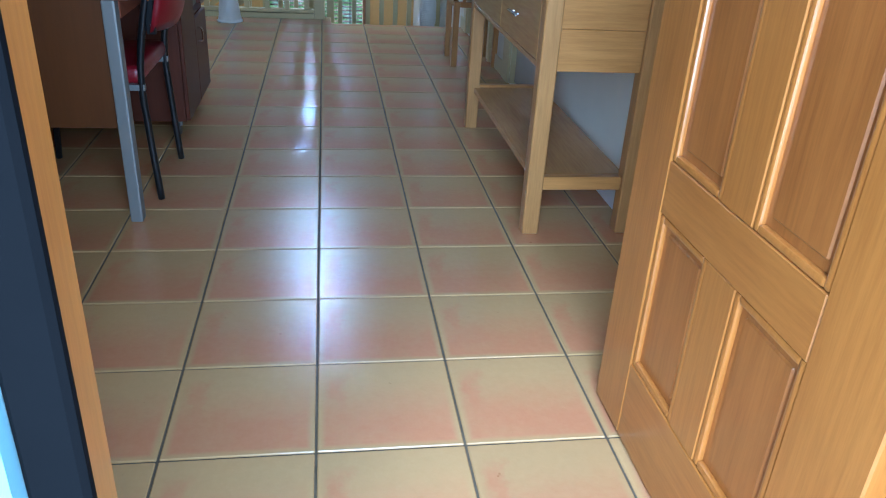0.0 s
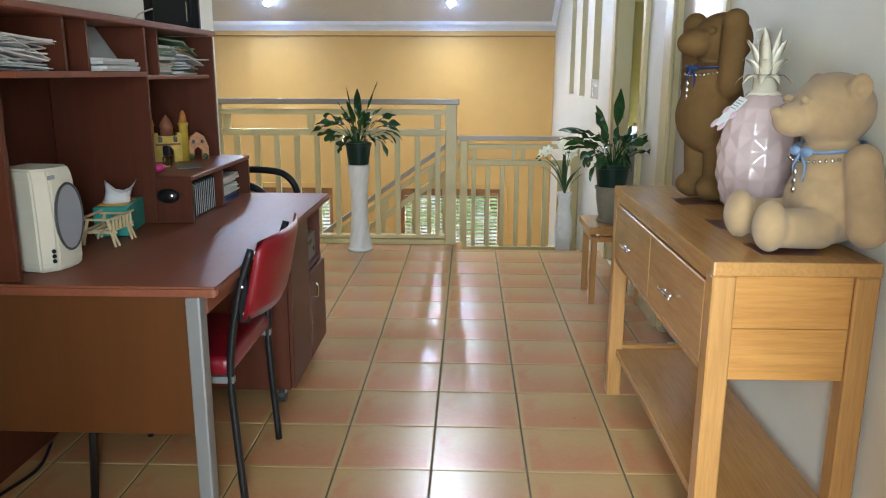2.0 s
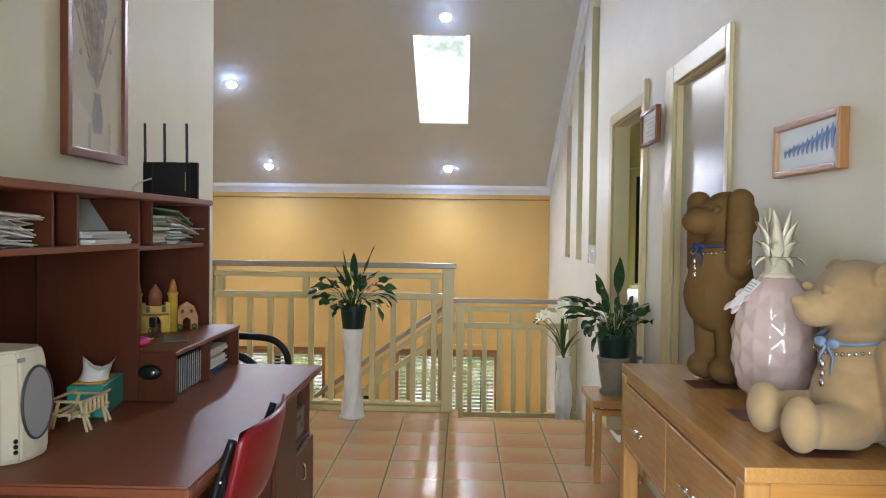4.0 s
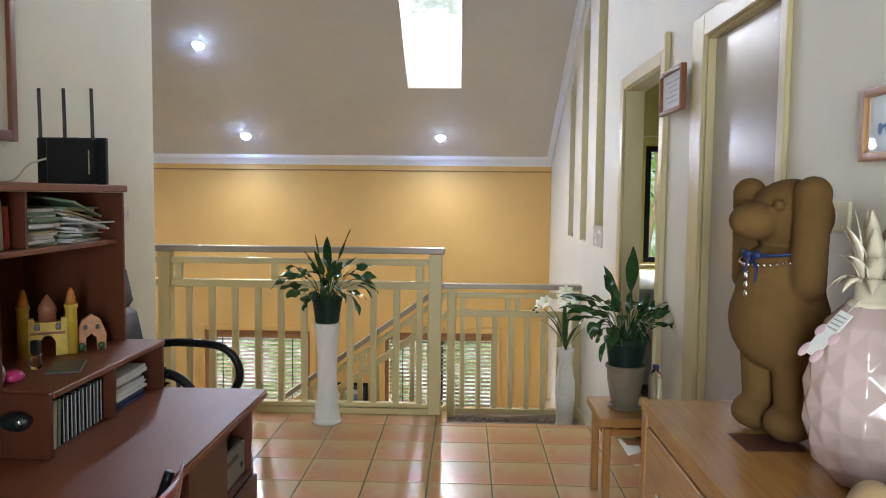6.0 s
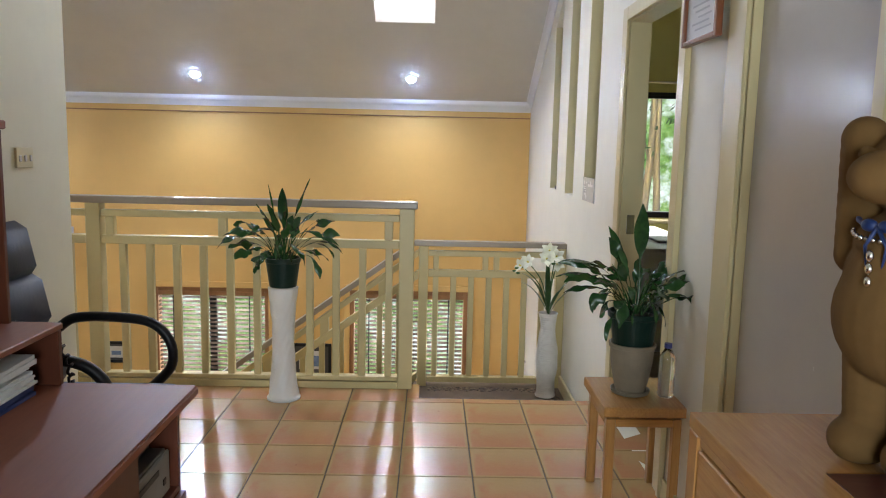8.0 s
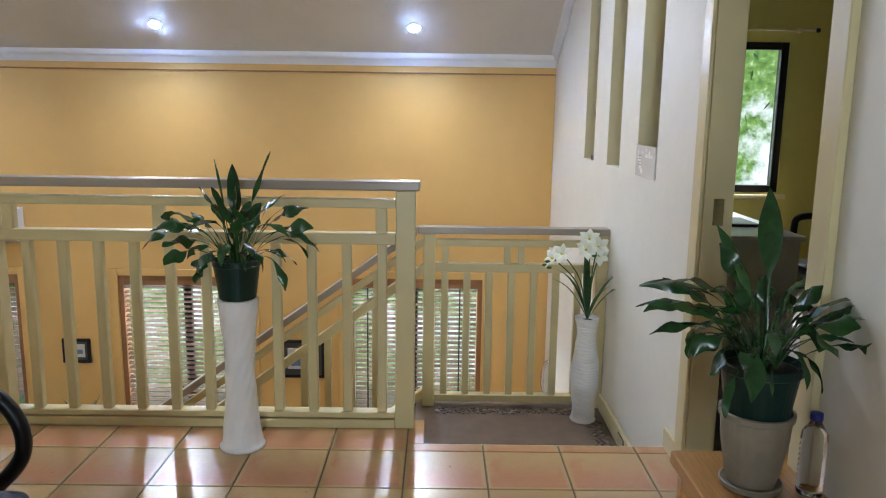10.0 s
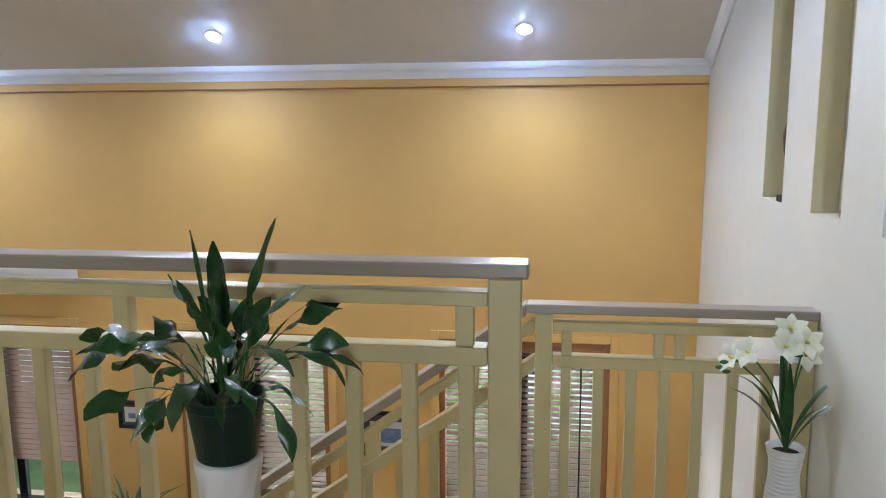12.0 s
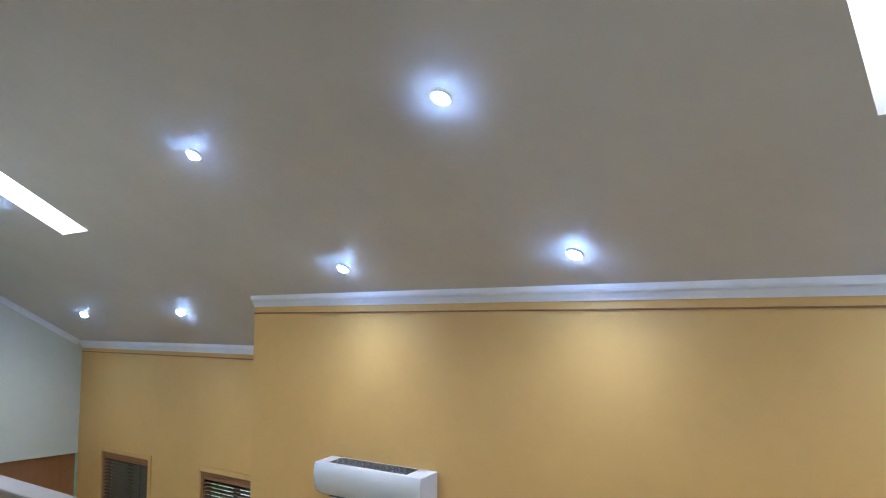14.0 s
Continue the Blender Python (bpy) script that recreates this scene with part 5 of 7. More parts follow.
# ---- chairs ----
def red_chair():
    c = thing("red_chair", (-0.79, 1.27, 0.0), "red vinyl visitor chair with a black tubular frame", "chair")
    for y in (1.06, 1.485):
        part("back_leg", tube(bmesh.new(), curve_pts([(-0.560, y, 0.0), (-0.575, y, 0.25), (-0.58, y, 0.45), (-0.545, y, 0.66), (-0.50, y, 0.80)], 6), 0.012, 10), M_BLACK_METAL, c, "black steel tube", smooth=True)
        part("front_leg", tube(bmesh.new(), [(-1.03, y, 0.0), (-1.0, y, 0.41)], 0.012, 10), M_BLACK_METAL, c, "black steel tube", smooth=True)
        part("side_rail", boxed(-1.01, y - 0.010, 0.395, -0.57, y + 0.010, 0.415), M_GREY_METAL, c)
    bm = bmesh.new()
    box(bm, -1.03, 1.05, 0.415, -0.575, 1.495, 0.475, 0.026, 3)
    part("seat", bm, M_RED, c, "padded red seat", smooth=True)
    # curved backrest pad
    bm = bmesh.new()
    nu, nv = 12, 8
    for side in (1, -1):
        grid = []
        for j in range(nv + 1):
            v = j / nv
            row = []
            for i in range(nu + 1):
                u = i / nu * 2 - 1
                y = 1.2725 + u * 0.235
                z = 0.590 + 0.235 * v + 0.02 * (1 - u * u) * (v - 0.5)
                bulge = 0.022 * (1 - abs(u) ** 6) * (1 - abs(2 * v - 1) ** 6)
                x = -0.530 + 0.055 * v + 0.045 * (1 - u * u) * 1.0 + side * bulge * 0.5
                row.append(bm.verts.new((x, y, z)))
            grid.append(row)
        for j in range(nv):
            for i in range(nu):
                bm.faces.new((grid[j][i], grid[j][i + 1], grid[j + 1][i + 1], grid[j + 1][i]))
    bmesh.ops.remove_doubles(bm, verts=bm.verts, dist=0.0008)
    part("backrest", bm, M_RED, c, "curved red padded backrest", smooth=True)
    for y in (1.062, 1.483):
        part("bracket", boxed(-0.545, y - 0.006, 0.58, -0.515, y + 0.012, 0.72, 0.003), M_BLACK, c)
        for z in (0.61, 0.69):
            part("screw", ball(bmesh.new(), (-0.53, y - 0.008, z), 0.006, 8), M_CHROME, c)


def office_chair():
    M_BLUE_LEATHER = plain("dark_blue_leather", (0.014, 0.021, 0.040), 0.45, vary=0.2, scale=12, grain=200, relief=0.3, spec=0.3)
    c = thing("office_chair", (-1.0, 2.95, 0.0), "dark blue leather office chair with looped black arms", "chair")
    part("seat", boxed(-1.26, 2.68, 0.44, -0.80, 3.14, 0.53, 0.035, 3), M_BLUE_LEATHER, c, smooth=True)
    shell = part("backrest", obox(bmesh.new(), (-1.330, 2.91, 0.81), (0.03, 0.44, 0.56), Matrix.Rotation(radians(-12), 3, "Y"), 0.012), M_BLACK, c, "black back shell")
    lean = Matrix.Rotation(radians(-12), 3, "Y")
    for k, (zz, hh) in enumerate(((-0.18, 0.13), (0.03, 0.12), (0.22, 0.12))):
        bm = bmesh.new()
        obox(bm, Vector((-1.297, 2.91, 0.81)) + lean @ Vector((0, 0, zz)), (0.08, 0.47 - 0.02 * k, hh * 1.72), lean, 0.035)
        part("cushion", bm, M_BLUE_LEATHER, shell, "padded dark blue leather", smooth=True)
    for y in (2.64, 3.20):
        pts = curve_pts([(-1.28, y, 0.71), (-1.21, y, 0.752), (-1.06, y, 0.757), (-0.93, y, 0.738), (-0.862, y, 0.67), (-0.855, y, 0.58), (-0.92, y, 0.50), (-1.0, y, 0.45)], 7)
        part("armrest", tube(bmesh.new(), pts, 0.019, 10), M_BLACK, c, "looped black armrest", smooth=True)
    part("column", tube(bmesh.new(), [(-1.03, 2.91, 0.08), (-1.03, 2.91, 0.44)], 0.03, 12), M_BLACK, c)
    for k in range(5):
        a = 2 * math.pi * k / 5 + 0.3
        f = part("foot", tube(bmesh.new(), [(-1.03, 2.91, 0.11), (-1.03 + 0.29 * math.cos(a), 2.91 + 0.29 * math.sin(a), 0.06)], 0.022, 8), M_BLACK, c)
        part("castor", ball(bmesh.new(), (-1.03 + 0.29 * math.cos(a), 2.91 + 0.29 * math.sin(a), 0.026), 0.026, 12), M_BLACK, f)
    w = thing("coiled_cord", (-1.2, 2.6, 0.8), "dark coiled cord hanging by the chair arm", "cord")
    path = curve_pts([(-1.17, 2.60, 0.86), (-1.08, 2.60, 0.87), (-0.98, 2.61, 0.80), (-0.955, 2.61, 0.70), (-0.98, 2.61, 0.64)], 16)
    coil = []
    for k, p in enumerate(path):
        a = k * 1.4
        coil.append(p + Vector((0.008 * math.cos(a), 0.008 * math.sin(a), 0.008 * math.sin(a))))
    part("cord", tube(bmesh.new(), coil, 0.005, 6), M_BLACK, w, smooth=True)


red_chair()
office_chair()


# ---- console table and the ornaments on it ----
def console():
    c = thing("console_table", (0.89, 1.345, 0.0), "honey-coloured wooden console table with two drawers and a low shelf", "console table")
    x0, x1, y0, y1, w = 0.690, 1.082, 0.725, 1.975, 0.056
    bm = boxed(x0, y0, 0.826, x1, y1, 0.860, 0.004, 2)
    part("tabletop", bm, M_OAK_Y, c)
    for x in (x0 + 0.001, x1 - w - 0.001):
        for y in (y0 + 0.001, y1 - w - 0.001):
            part("leg", boxed(x, y, 0.0, x + w, y + w, 0.825, 0.004), M_OAK, c)
    for y in (y0 + 0.012, y1 - 0.030):
        for za, zb in ((0.562, 0.6925), (0.6935, 0.824)):
            part("end_board", boxed(x0 + w + 0.002, y, za, x1 - w - 0.002, y + 0.018, zb, 0.0015), M_OAK_X, c)
        part("end_rail", boxed(x0 + w + 0.002, y + 0.004, 0.158, x1 - w - 0.002, y + 0.034, 0.205, 0.003), M_OAK_X, c)
    part("back_panel", boxed(x1 - 0.03, y0 + w + 0.002, 0.562, x1 - 0.012, y1 - w - 0.002, 0.824), M_OAK_Y, c)
    part("front_rail", boxed(x0 + 0.006, y0 + w + 0.002, 0.802, x0 + 0.03, y1 - w - 0.002, 0.825, 0.002), M_OAK_Y, c)
    part("front_rail", boxed(x0 + 0.006, y0 + w + 0.002, 0.562, x0 + 0.03, y1 - w - 0.002, 0.580, 0.002), M_OAK_Y, c)
    for ya, yb in ((y0 + w + 0.006, 1.345), (1.352, y1 - w - 0.006)):
        d = part("drawer", boxed(x0 + 0.002, ya, 0.584, x0 + 0.022, yb, 0.797, 0.003), M_OAK_Y, c)
        ym = (ya + yb) / 2
        bm = tube(bmesh.new(), [(x0 - 0.022, ym - 0.06, 0.685), (x0 - 0.022, ym + 0.06, 0.685)], 0.0055, 8)
        for q in (-0.03, 0.03):
            tube(bm, [(x0 + 0.004, ym + q, 0.685), (x0 - 0.020, ym + q, 0.685)], 0.004, 8)
        part("handle", bm, M_CHROME, d, "chrome bar handle", smooth=True)
        part("drawer_box", boxed(x0 + 0.023, ya + 0.01, 0.59, x1 - 0.04, yb - 0.01, 0.77), M_OAK_Y, c)
    part("shelf", boxed(x0 + 0.03, y0 + 0.045, 0.175, x1 - 0.03, y1 - 0.045, 0.198, 0.002), M_OAK_Y, c)
    for ya in (1.53, 1.13, 0.80):
        part("inlay", boxed(0.828, ya, 0.8585, 0.972, ya + 0.128, 0.8615), M_INLAY, c, "dark square inlay")


def remeshed(name, bm, mat, label, voxel=0.005):
    """One rounded figure grown together out of overlapping balls."""
    ob = part(name, bm, mat, None, label, True, "figurine")
    r = ob.modifiers.new("grow", "REMESH")
    r.mode, r.voxel_size, r.use_smooth_shade = "VOXEL", voxel, True
    s = ob.modifiers.new("soften", "SMOOTH")
    s.factor, s.iterations = 0.5, 3
    return ob


def capsule(bm, a, b, r0, r1, n=9):
    a, b = Vector(a), Vector(b)
    for k in range(n):
        f = k / (n - 1)
        ball(bm, a + (b - a) * f, r0 + (r1 - r0) * f, 14)


def bears():
    # standing bear with both arms raised; forward is +x before the turn
    bm = bmesh.new()
    ball(bm, (0.004, 0, 0.290), (0.116, 0.118, 0.130), 24)
    ball(bm, (0.004, 0, 0.350), (0.102, 0.106, 0.095), 24)
    ball(bm, (-0.022, 0, 0.538), (0.100, 0.094, 0.092), 24)
    ball(bm, (0.082, 0, 0.528), (0.066, 0.056, 0.046), 20)
    ball(bm, (0.012, 0, 0.408), (0.082, 0.090, 0.066), 20)
    for s in (-1, 1):
        ball(bm, (0.066, s * 0.056, 0.566), 0.014, 10)
        capsule(bm, (0.014, s * 0.098, 0.385), (0.014, s * 0.104, 0.592), 0.042, 0.042)
        capsule(bm, (0.0, s * 0.055, 0.07), (0.0, s * 0.055, 0.20), 0.044, 0.054, 7)
        ball(bm, (0.008, s * 0.057, 0.046), (0.068, 0.054, 0.047), 18)
    bmesh.ops.transform(bm, matrix=Matrix.Translation((0.947, 1.665, 0.861)) @ Matrix.Rotation(radians(200), 4, "Z"), verts=bm.verts)
    ob = remeshed("standing_bear_figurine", bm, M_BEAR_D, "brown flocked standing toy bear with raised arms on the console")
    # sitting bear
    bm = bmesh.new()
    ball(bm, (-0.02, 0, 0.115), (0.105, 0.118, 0.115), 24)
    ball(bm, (-0.015, 0, 0.20), (0.085, 0.098, 0.085), 24)
    ball(bm, (-0.005, 0, 0.342), (0.096, 0.102, 0.092), 24)
    ball(bm, (0.092, 0, 0.318), (0.052, 0.052, 0.044), 20)
    ball(bm, (0.139, 0, 0.336), (0.014, 0.022, 0.014), 12)
    for s in (-1, 1):
        ball(bm, (0.092, s * 0.045, 0.368), 0.012, 10)
        ball(bm, (-0.012, s * 0.084, 0.395), (0.027, 0.018, 0.031), 16)
        for e in range(12):
            ball(bm, (-0.012 + 0.022 * math.cos(e * 0.524), s * 0.100, 0.397 + 0.027 * math.sin(e * 0.524)), 0.0085, 8)
        capsule(bm, (-0.028, s * 0.118, 0.225), (-0.042, s * 0.148, 0.066), 0.043, 0.047)
        capsule(bm, (0.04, s * 0.068, 0.055), (0.125, s * 0.085, 0.058), 0.054, 0.050, 6)
        ball(bm, (0.168, s * 0.088, 0.064), (0.040, 0.054, 0.064), 18)
    bmesh.ops.transform(bm, matrix=Matrix.Translation((1.015, 0.935, 0.861)) @ Matrix.Rotation(radians(184), 4, "Z"), verts=bm.verts)
    remeshed("sitting_bear_figurine", bm, M_BEAR_L, "beige flocked sitting toy bear on the console")


def neckbands():
    def band(name, label, cx, cy, z, rx, ry, mat, bow, turn, big=1.0):
        n = thing(name, (cx, cy, z), label, "ribbon")
        bm = bmesh.new()
        pts = []
        for k in range(41):
            a = 2 * math.pi * k / 40
            pts.append((cx + rx * math.cos(a), cy + ry * math.sin(a), z + 0.012 * math.cos(a - turn - math.pi)))
        tube(bm, pts, 0.010 * big, 6, flat=0.5)
        part("ribbon", bm, mat, n, smooth=True)
        bm = bmesh.new()
        for k in range(40):
            a = 2 * math.pi * k / 40
            made = bmesh.ops.create_icosphere(bm, subdivisions=1, radius=0.0055)["verts"]
            bmesh.ops.translate(bm, vec=(cx + (rx + 0.006) * math.cos(a), cy + (ry + 0.006) * math.sin(a), z - 0.015 - 0.020 * max(0, math.cos(a - turn))), verts=made)
        part("beads", bm, M_CHROME, n, "silver bead chain", smooth=True)
        bx, by = cx + (rx + 0.006) * math.cos(turn), cy + (ry + 0.006) * math.sin(turn)
        d = Vector((-math.sin(turn), math.cos(turn), 0))
        bm = bmesh.new()
        for s in (-1, 1):
            ball(bm, Vector((bx, by, z - 0.01)) + d * 0.026 * big * s, (0.014 * big, 0.026 * big, 0.018 * big), 12, Matrix.Rotation(turn, 3, "Z"))
            tube(bm, [Vector((bx, by, z - 0.012)), Vector((bx, by, z - 0.045)) + d * 0.02 * s, Vector((bx, by, z - 0.085)) + d * 0.014 * s], 0.010, 6, 0.004, 0.4)
        part("bow", bm, mat, n, "tied bow", smooth=True)
        bm = bmesh.new()
        for k in range(3):
            ball(bm, (bx + 0.012 * math.cos(turn), by + 0.012 * math.sin(turn), z - 0.06 - 0.022 * k), (0.006, 0.008, 0.010), 10)
        part("charm", bm, M_CHROME, n, "silver dangling charm", smooth=True)
    band("navy_ribbon", "navy ribbon with a silver chain round the standing bear", 0.942, 1.663, 1.318, 0.084, 0.086, M_NAVY_CLOTH, True, radians(202), 0.6)
    band("blue_ribbon", "pale blue lace ribbon with silver beads round the sitting bear", 1.020, 0.937, 1.112, 0.080, 0.086, M_BLUE_CLOTH, True, radians(200), 0.7)


def pineapple():
    p = thing("pineapple_ornament", (0.985, 1.345, 0.861), "pale pink glazed faceted pineapple ornament with ivory leaves", "ornament")
    n, rows, hgt = 9, 9, 0.37
    def rad(f):
        return 0.052 + 0.066 * math.sin(math.pi * min(1, max(0, (f * 0.86 + 0.10)))) ** 0.75 if 0 < f < 1 else (0.062 if f <= 0 else 0.050)
    bm = bmesh.new()
    cx, cy, z0 = 1.000, 1.345, 0.861
    ring = []
    for k in range(rows + 1):
        f = k / rows
        ring.append([bm.verts.new((cx + rad(f) * math.cos(2 * math.pi * (i + 0.5 * (k % 2)) / n), cy + rad(f) * math.sin(2 * math.pi * (i + 0.5 * (k % 2)) / n), z0 + hgt * f)) for i in range(n)])
    def apex(vs):
        c = sum((v.co for v in vs), Vector()) / len(vs)
        out = Vector((c.x - cx, c.y - cy, 0)).normalized() * 0.0125
        return bm.verts.new(c + out)
    for k in range(1, rows):
        for i in range(n):
            o = k % 2
            left, right = ring[k][i], ring[k][(i + 1) % n]
            up, dn = ring[k + 1][(i + o) % n], ring[k - 1][(i + o) % n]
            a = apex((left, right, up, dn))
            for q in ((left, dn), (dn, right), (right, up), (up, left)):
                bm.faces.new((q[0], q[1], a))
    for k, o in ((0, 0), (rows, rows % 2)):
        bm.faces.new(ring[k])
        for i in range(n):
            nb = ring[1] if k == 0 else ring[rows - 1]
            sh = 0 if k % 2 == 0 else 1
            try:
                bm.faces.new((ring[k][i], ring[k][(i + 1) % n], nb[(i + sh) % n]))
            except ValueError:
                pass
    fruit = part("body", bm, M_PINK, p, smooth=True)
    bv = fruit.modifiers.new("soft_edges", "BEVEL")
    bv.width, bv.segments, bv.limit_method = 0.0045, 3, "NONE"
    part("collar", lathe(bmesh.new(), (cx, cy, z0 + hgt - 0.004), [(0.052, 0), (0.045, 0.010), (0.036, 0.014), (0.034, 0.05)], 24), M_PINE_WHITE, p, smooth=True)
    rnd = random.Random(2)
    for lvl, (m, ln, tilt) in enumerate(((9, 0.105, 80), (8, 0.122, 52), (7, 0.135, 30), (5, 0.142, 12))):
        for k in range(m):
            a = 2 * math.pi * (k + 0.4 * lvl) / m + rnd.uniform(-.1, .1)
            t0 = radians(tilt)
            pts = []
            for j in range(7):
                f = j / 6
                ang = t0 * (0.35 + 0.8 * f)
                pts.append(Vector((cx + (0.020 + ln * 0.62 * f * math.sin(ang)) * math.cos(a), cy + (0.020 + ln * 0.62 * f * math.sin(ang)) * math.sin(a), z0 + hgt + 0.03 + 0.008 * lvl + ln * f * math.cos(ang))))
            bm = bmesh.new()
            side = Vector((-math.sin(a), math.cos(a), 0))
            prev = None
            for j, q in enumerate(pts):
                f = j / 6
                w = 0.019 * math.sin(math.pi * min(1, 0.22 + 0.78 * f)) ** 0.8 + 0.0004
                outw = Vector((math.cos(a), math.sin(a), 0)) * 0.006 * (1 - f)
                cur = [bm.verts.new(q - side * w), bm.verts.new(q + outw), bm.verts.new(q + side * w), bm.verts.new(q - outw * 0.8)]
                if prev:
                    for i in range(4):
                        bm.faces.new((prev[i], prev[(i + 1) % 4], cur[(i + 1) % 4], cur[i]))
                prev = cur
            part("leaf", bm, M_PINE_WHITE, p, smooth=True)
    t = thing("paper_tag", (0.885, 1.30, 1.19), "pink and white paper tag hanging from the pineapple", "tag")
    M_TAG = plain("pink_card", (0.60, 0.40, 0.44), 0.5)
    along = Vector((0.68, 0.10, 0.72)).normalized()
    out = Vector((-0.6, -0.5, 0.62))
    out = (out - along * out.dot(along)).normalized()
    rot = Matrix((out, along.cross(out), along)).transposed()
    ctr = Vector((0.885, 1.285, 1.180))
    part("card", obox(bmesh.new(), ctr, (0.004, 0.030, 0.110), rot, 0.001), M_PAPER, t)
    for q, w, h in (((0, 0.014, -0.050), 0.016, 0.030), ((0, -0.014, -0.050), 0.016, 0.030), ((0, 0.016, -0.005), 0.018, 0.026), ((0, -0.016, 0.0), 0.018, 0.026)):
        part("petal", ball(bmesh.new(), ctr + rot @ Vector(q), (0.003, w * 0.6, h * 0.6), 10, rot), M_TAG, t, "pink paper petal", smooth=True)
    for k in range(4):
        part("print", obox(bmesh.new(), ctr + rot @ Vector((0.0028, 0, 0.012 + 0.010 * k)), (0.001, 0.022, 0.003), rot), M_MESH_GREY, t)
    part("string", tube(bmesh.new(), [ctr + along * 0.052, Vector((0.955, 1.315, 1.238)), Vector((0.975, 1.325, 1.245))], 0.0012, 5), M_PAPER, t)


console()
bears()
neckbands()
pineapple()


# ---- plants, stands and vases ----
def leaf_bm(bm, base, az, length, lift, droop, width, fold=0.25, stem=0.35, n=9, twist=0.0, wave=0.0):
    """A blade on its stalk: rises at lift degrees, bends down by droop degrees, folded along the midrib."""
    p = Vector(base)
    out = Vector((math.cos(az), math.sin(az), 0))
    prev = None
    step = length / n
    for k in range(n + 1):
        f = k / n
        ang = radians(lift - droop * f ** 1.5)
        d = out * math.cos(ang) + Vector((0, 0, 1)) * math.sin(ang)
        g = max(0.0, (f - stem) / (1 - stem))
        w = 0.0028 if f < stem else max(0.0015, width * (math.sin(math.pi * min(1, g * 0.94 + 0.04)) ** 0.8) * (1.0 - 0.35 * g))
        side = Vector((-out.y, out.x, 0))
        up = d.cross(side) * -1
        tw = twist * g
        side = (side * math.cos(tw) + up * math.sin(tw)).normalized()
        nrm = d.cross(side)
        ripple = wave * math.sin(17 * f + az) * w
        l = bm.verts.new(p - side * w - nrm * (w * fold + ripple))
        c = bm.verts.new(p)
        r = bm.verts.new(p + side * w - nrm * (w * fold - ripple))
        if prev:
            bm.faces.new((prev[0], prev[1], c, l))
            bm.faces.new((prev[1], prev[2], r, c))
        prev = (l, c, r)
        p = p + d * step
    return bm


def peace_lily(base, seed, count, big, label, tall, slim=1.0):
    """tall: the few leading leaves as (azimuth, length, lift, droop, half width)."""
    pl = thing("peace_lily", base, label, "plant", "peace lilies")
    rnd = random.Random(seed)
    part("soil", lathe(bmesh.new(), (base[0], base[1], base[2] - 0.012), [(0.0005, 0.004), (0.05, 0.006), (0.088, 0.0)], 18), M_SOIL, pl)
    for az, ln, lift, droop, w in tall:
        bm = leaf_bm(bmesh.new(), (base[0] + rnd.uniform(-.02, .02), base[1] + rnd.uniform(-.02, .02), base[2] - 0.004), radians(az), ln, lift, droop, w, 0.25, 0.5, 20, rnd.uniform(-0.4, 0.4), 0.25)
        part("leaf", bm, M_LEAF, pl, smooth=True)
    for k in range(count):
        az = 2 * math.pi * (k * 0.382 + rnd.uniform(-.10, .10))
        kind = k % 7
        if kind in (0, 3):
            ln, lift, droop = rnd.uniform(0.30, 0.40), rnd.uniform(58, 74), rnd.uniform(75, 125)
        elif kind in (1, 5):
            ln, lift, droop = rnd.uniform(0.26, 0.38), rnd.uniform(40, 60), rnd.uniform(85, 150)
        elif kind == 2:
            ln, lift, droop = rnd.uniform(0.22, 0.34), rnd.uniform(70, 86), rnd.uniform(15, 70)
        elif kind == 4:
            ln, lift, droop = rnd.uniform(0.16, 0.27), rnd.uniform(50, 80), rnd.uniform(130, 210)
        else:
            ln, lift, droop = rnd.uniform(0.20, 0.32), rnd.uniform(30, 55), rnd.uniform(100, 170)
        r = rnd.uniform(0.0, 0.055)
        b = (base[0] + r * math.cos(az), base[1] + r * math.sin(az), base[2] - 0.004)
        half = rnd.choice((0.013, 0.018, 0.022, 0.027, 0.031)) * slim
        bm = leaf_bm(bmesh.new(), b, az, ln * big, lift, droop, half * big, rnd.uniform(0.15, 0.75), rnd.uniform(0.42, 0.66), 20, rnd.uniform(-1.9, 1.9), rnd.uniform(0.3, 1.0))
        part("leaf", bm, M_LEAF, pl, smooth=True)
    for k in range(9):
        az = rnd.uniform(0, 6.28)
        b = (base[0] + 0.04 * math.cos(az), base[1] + 0.04 * math.sin(az), base[2] - 0.004)
        part("stem", leaf_bm(bmesh.new(), b, az, rnd.uniform(0.12, 0.22) * big, rnd.uniform(60, 85), rnd.uniform(0, 60), 0.004, 0.3, 0.8, 10), M_STEM, pl, smooth=True)
    return pl


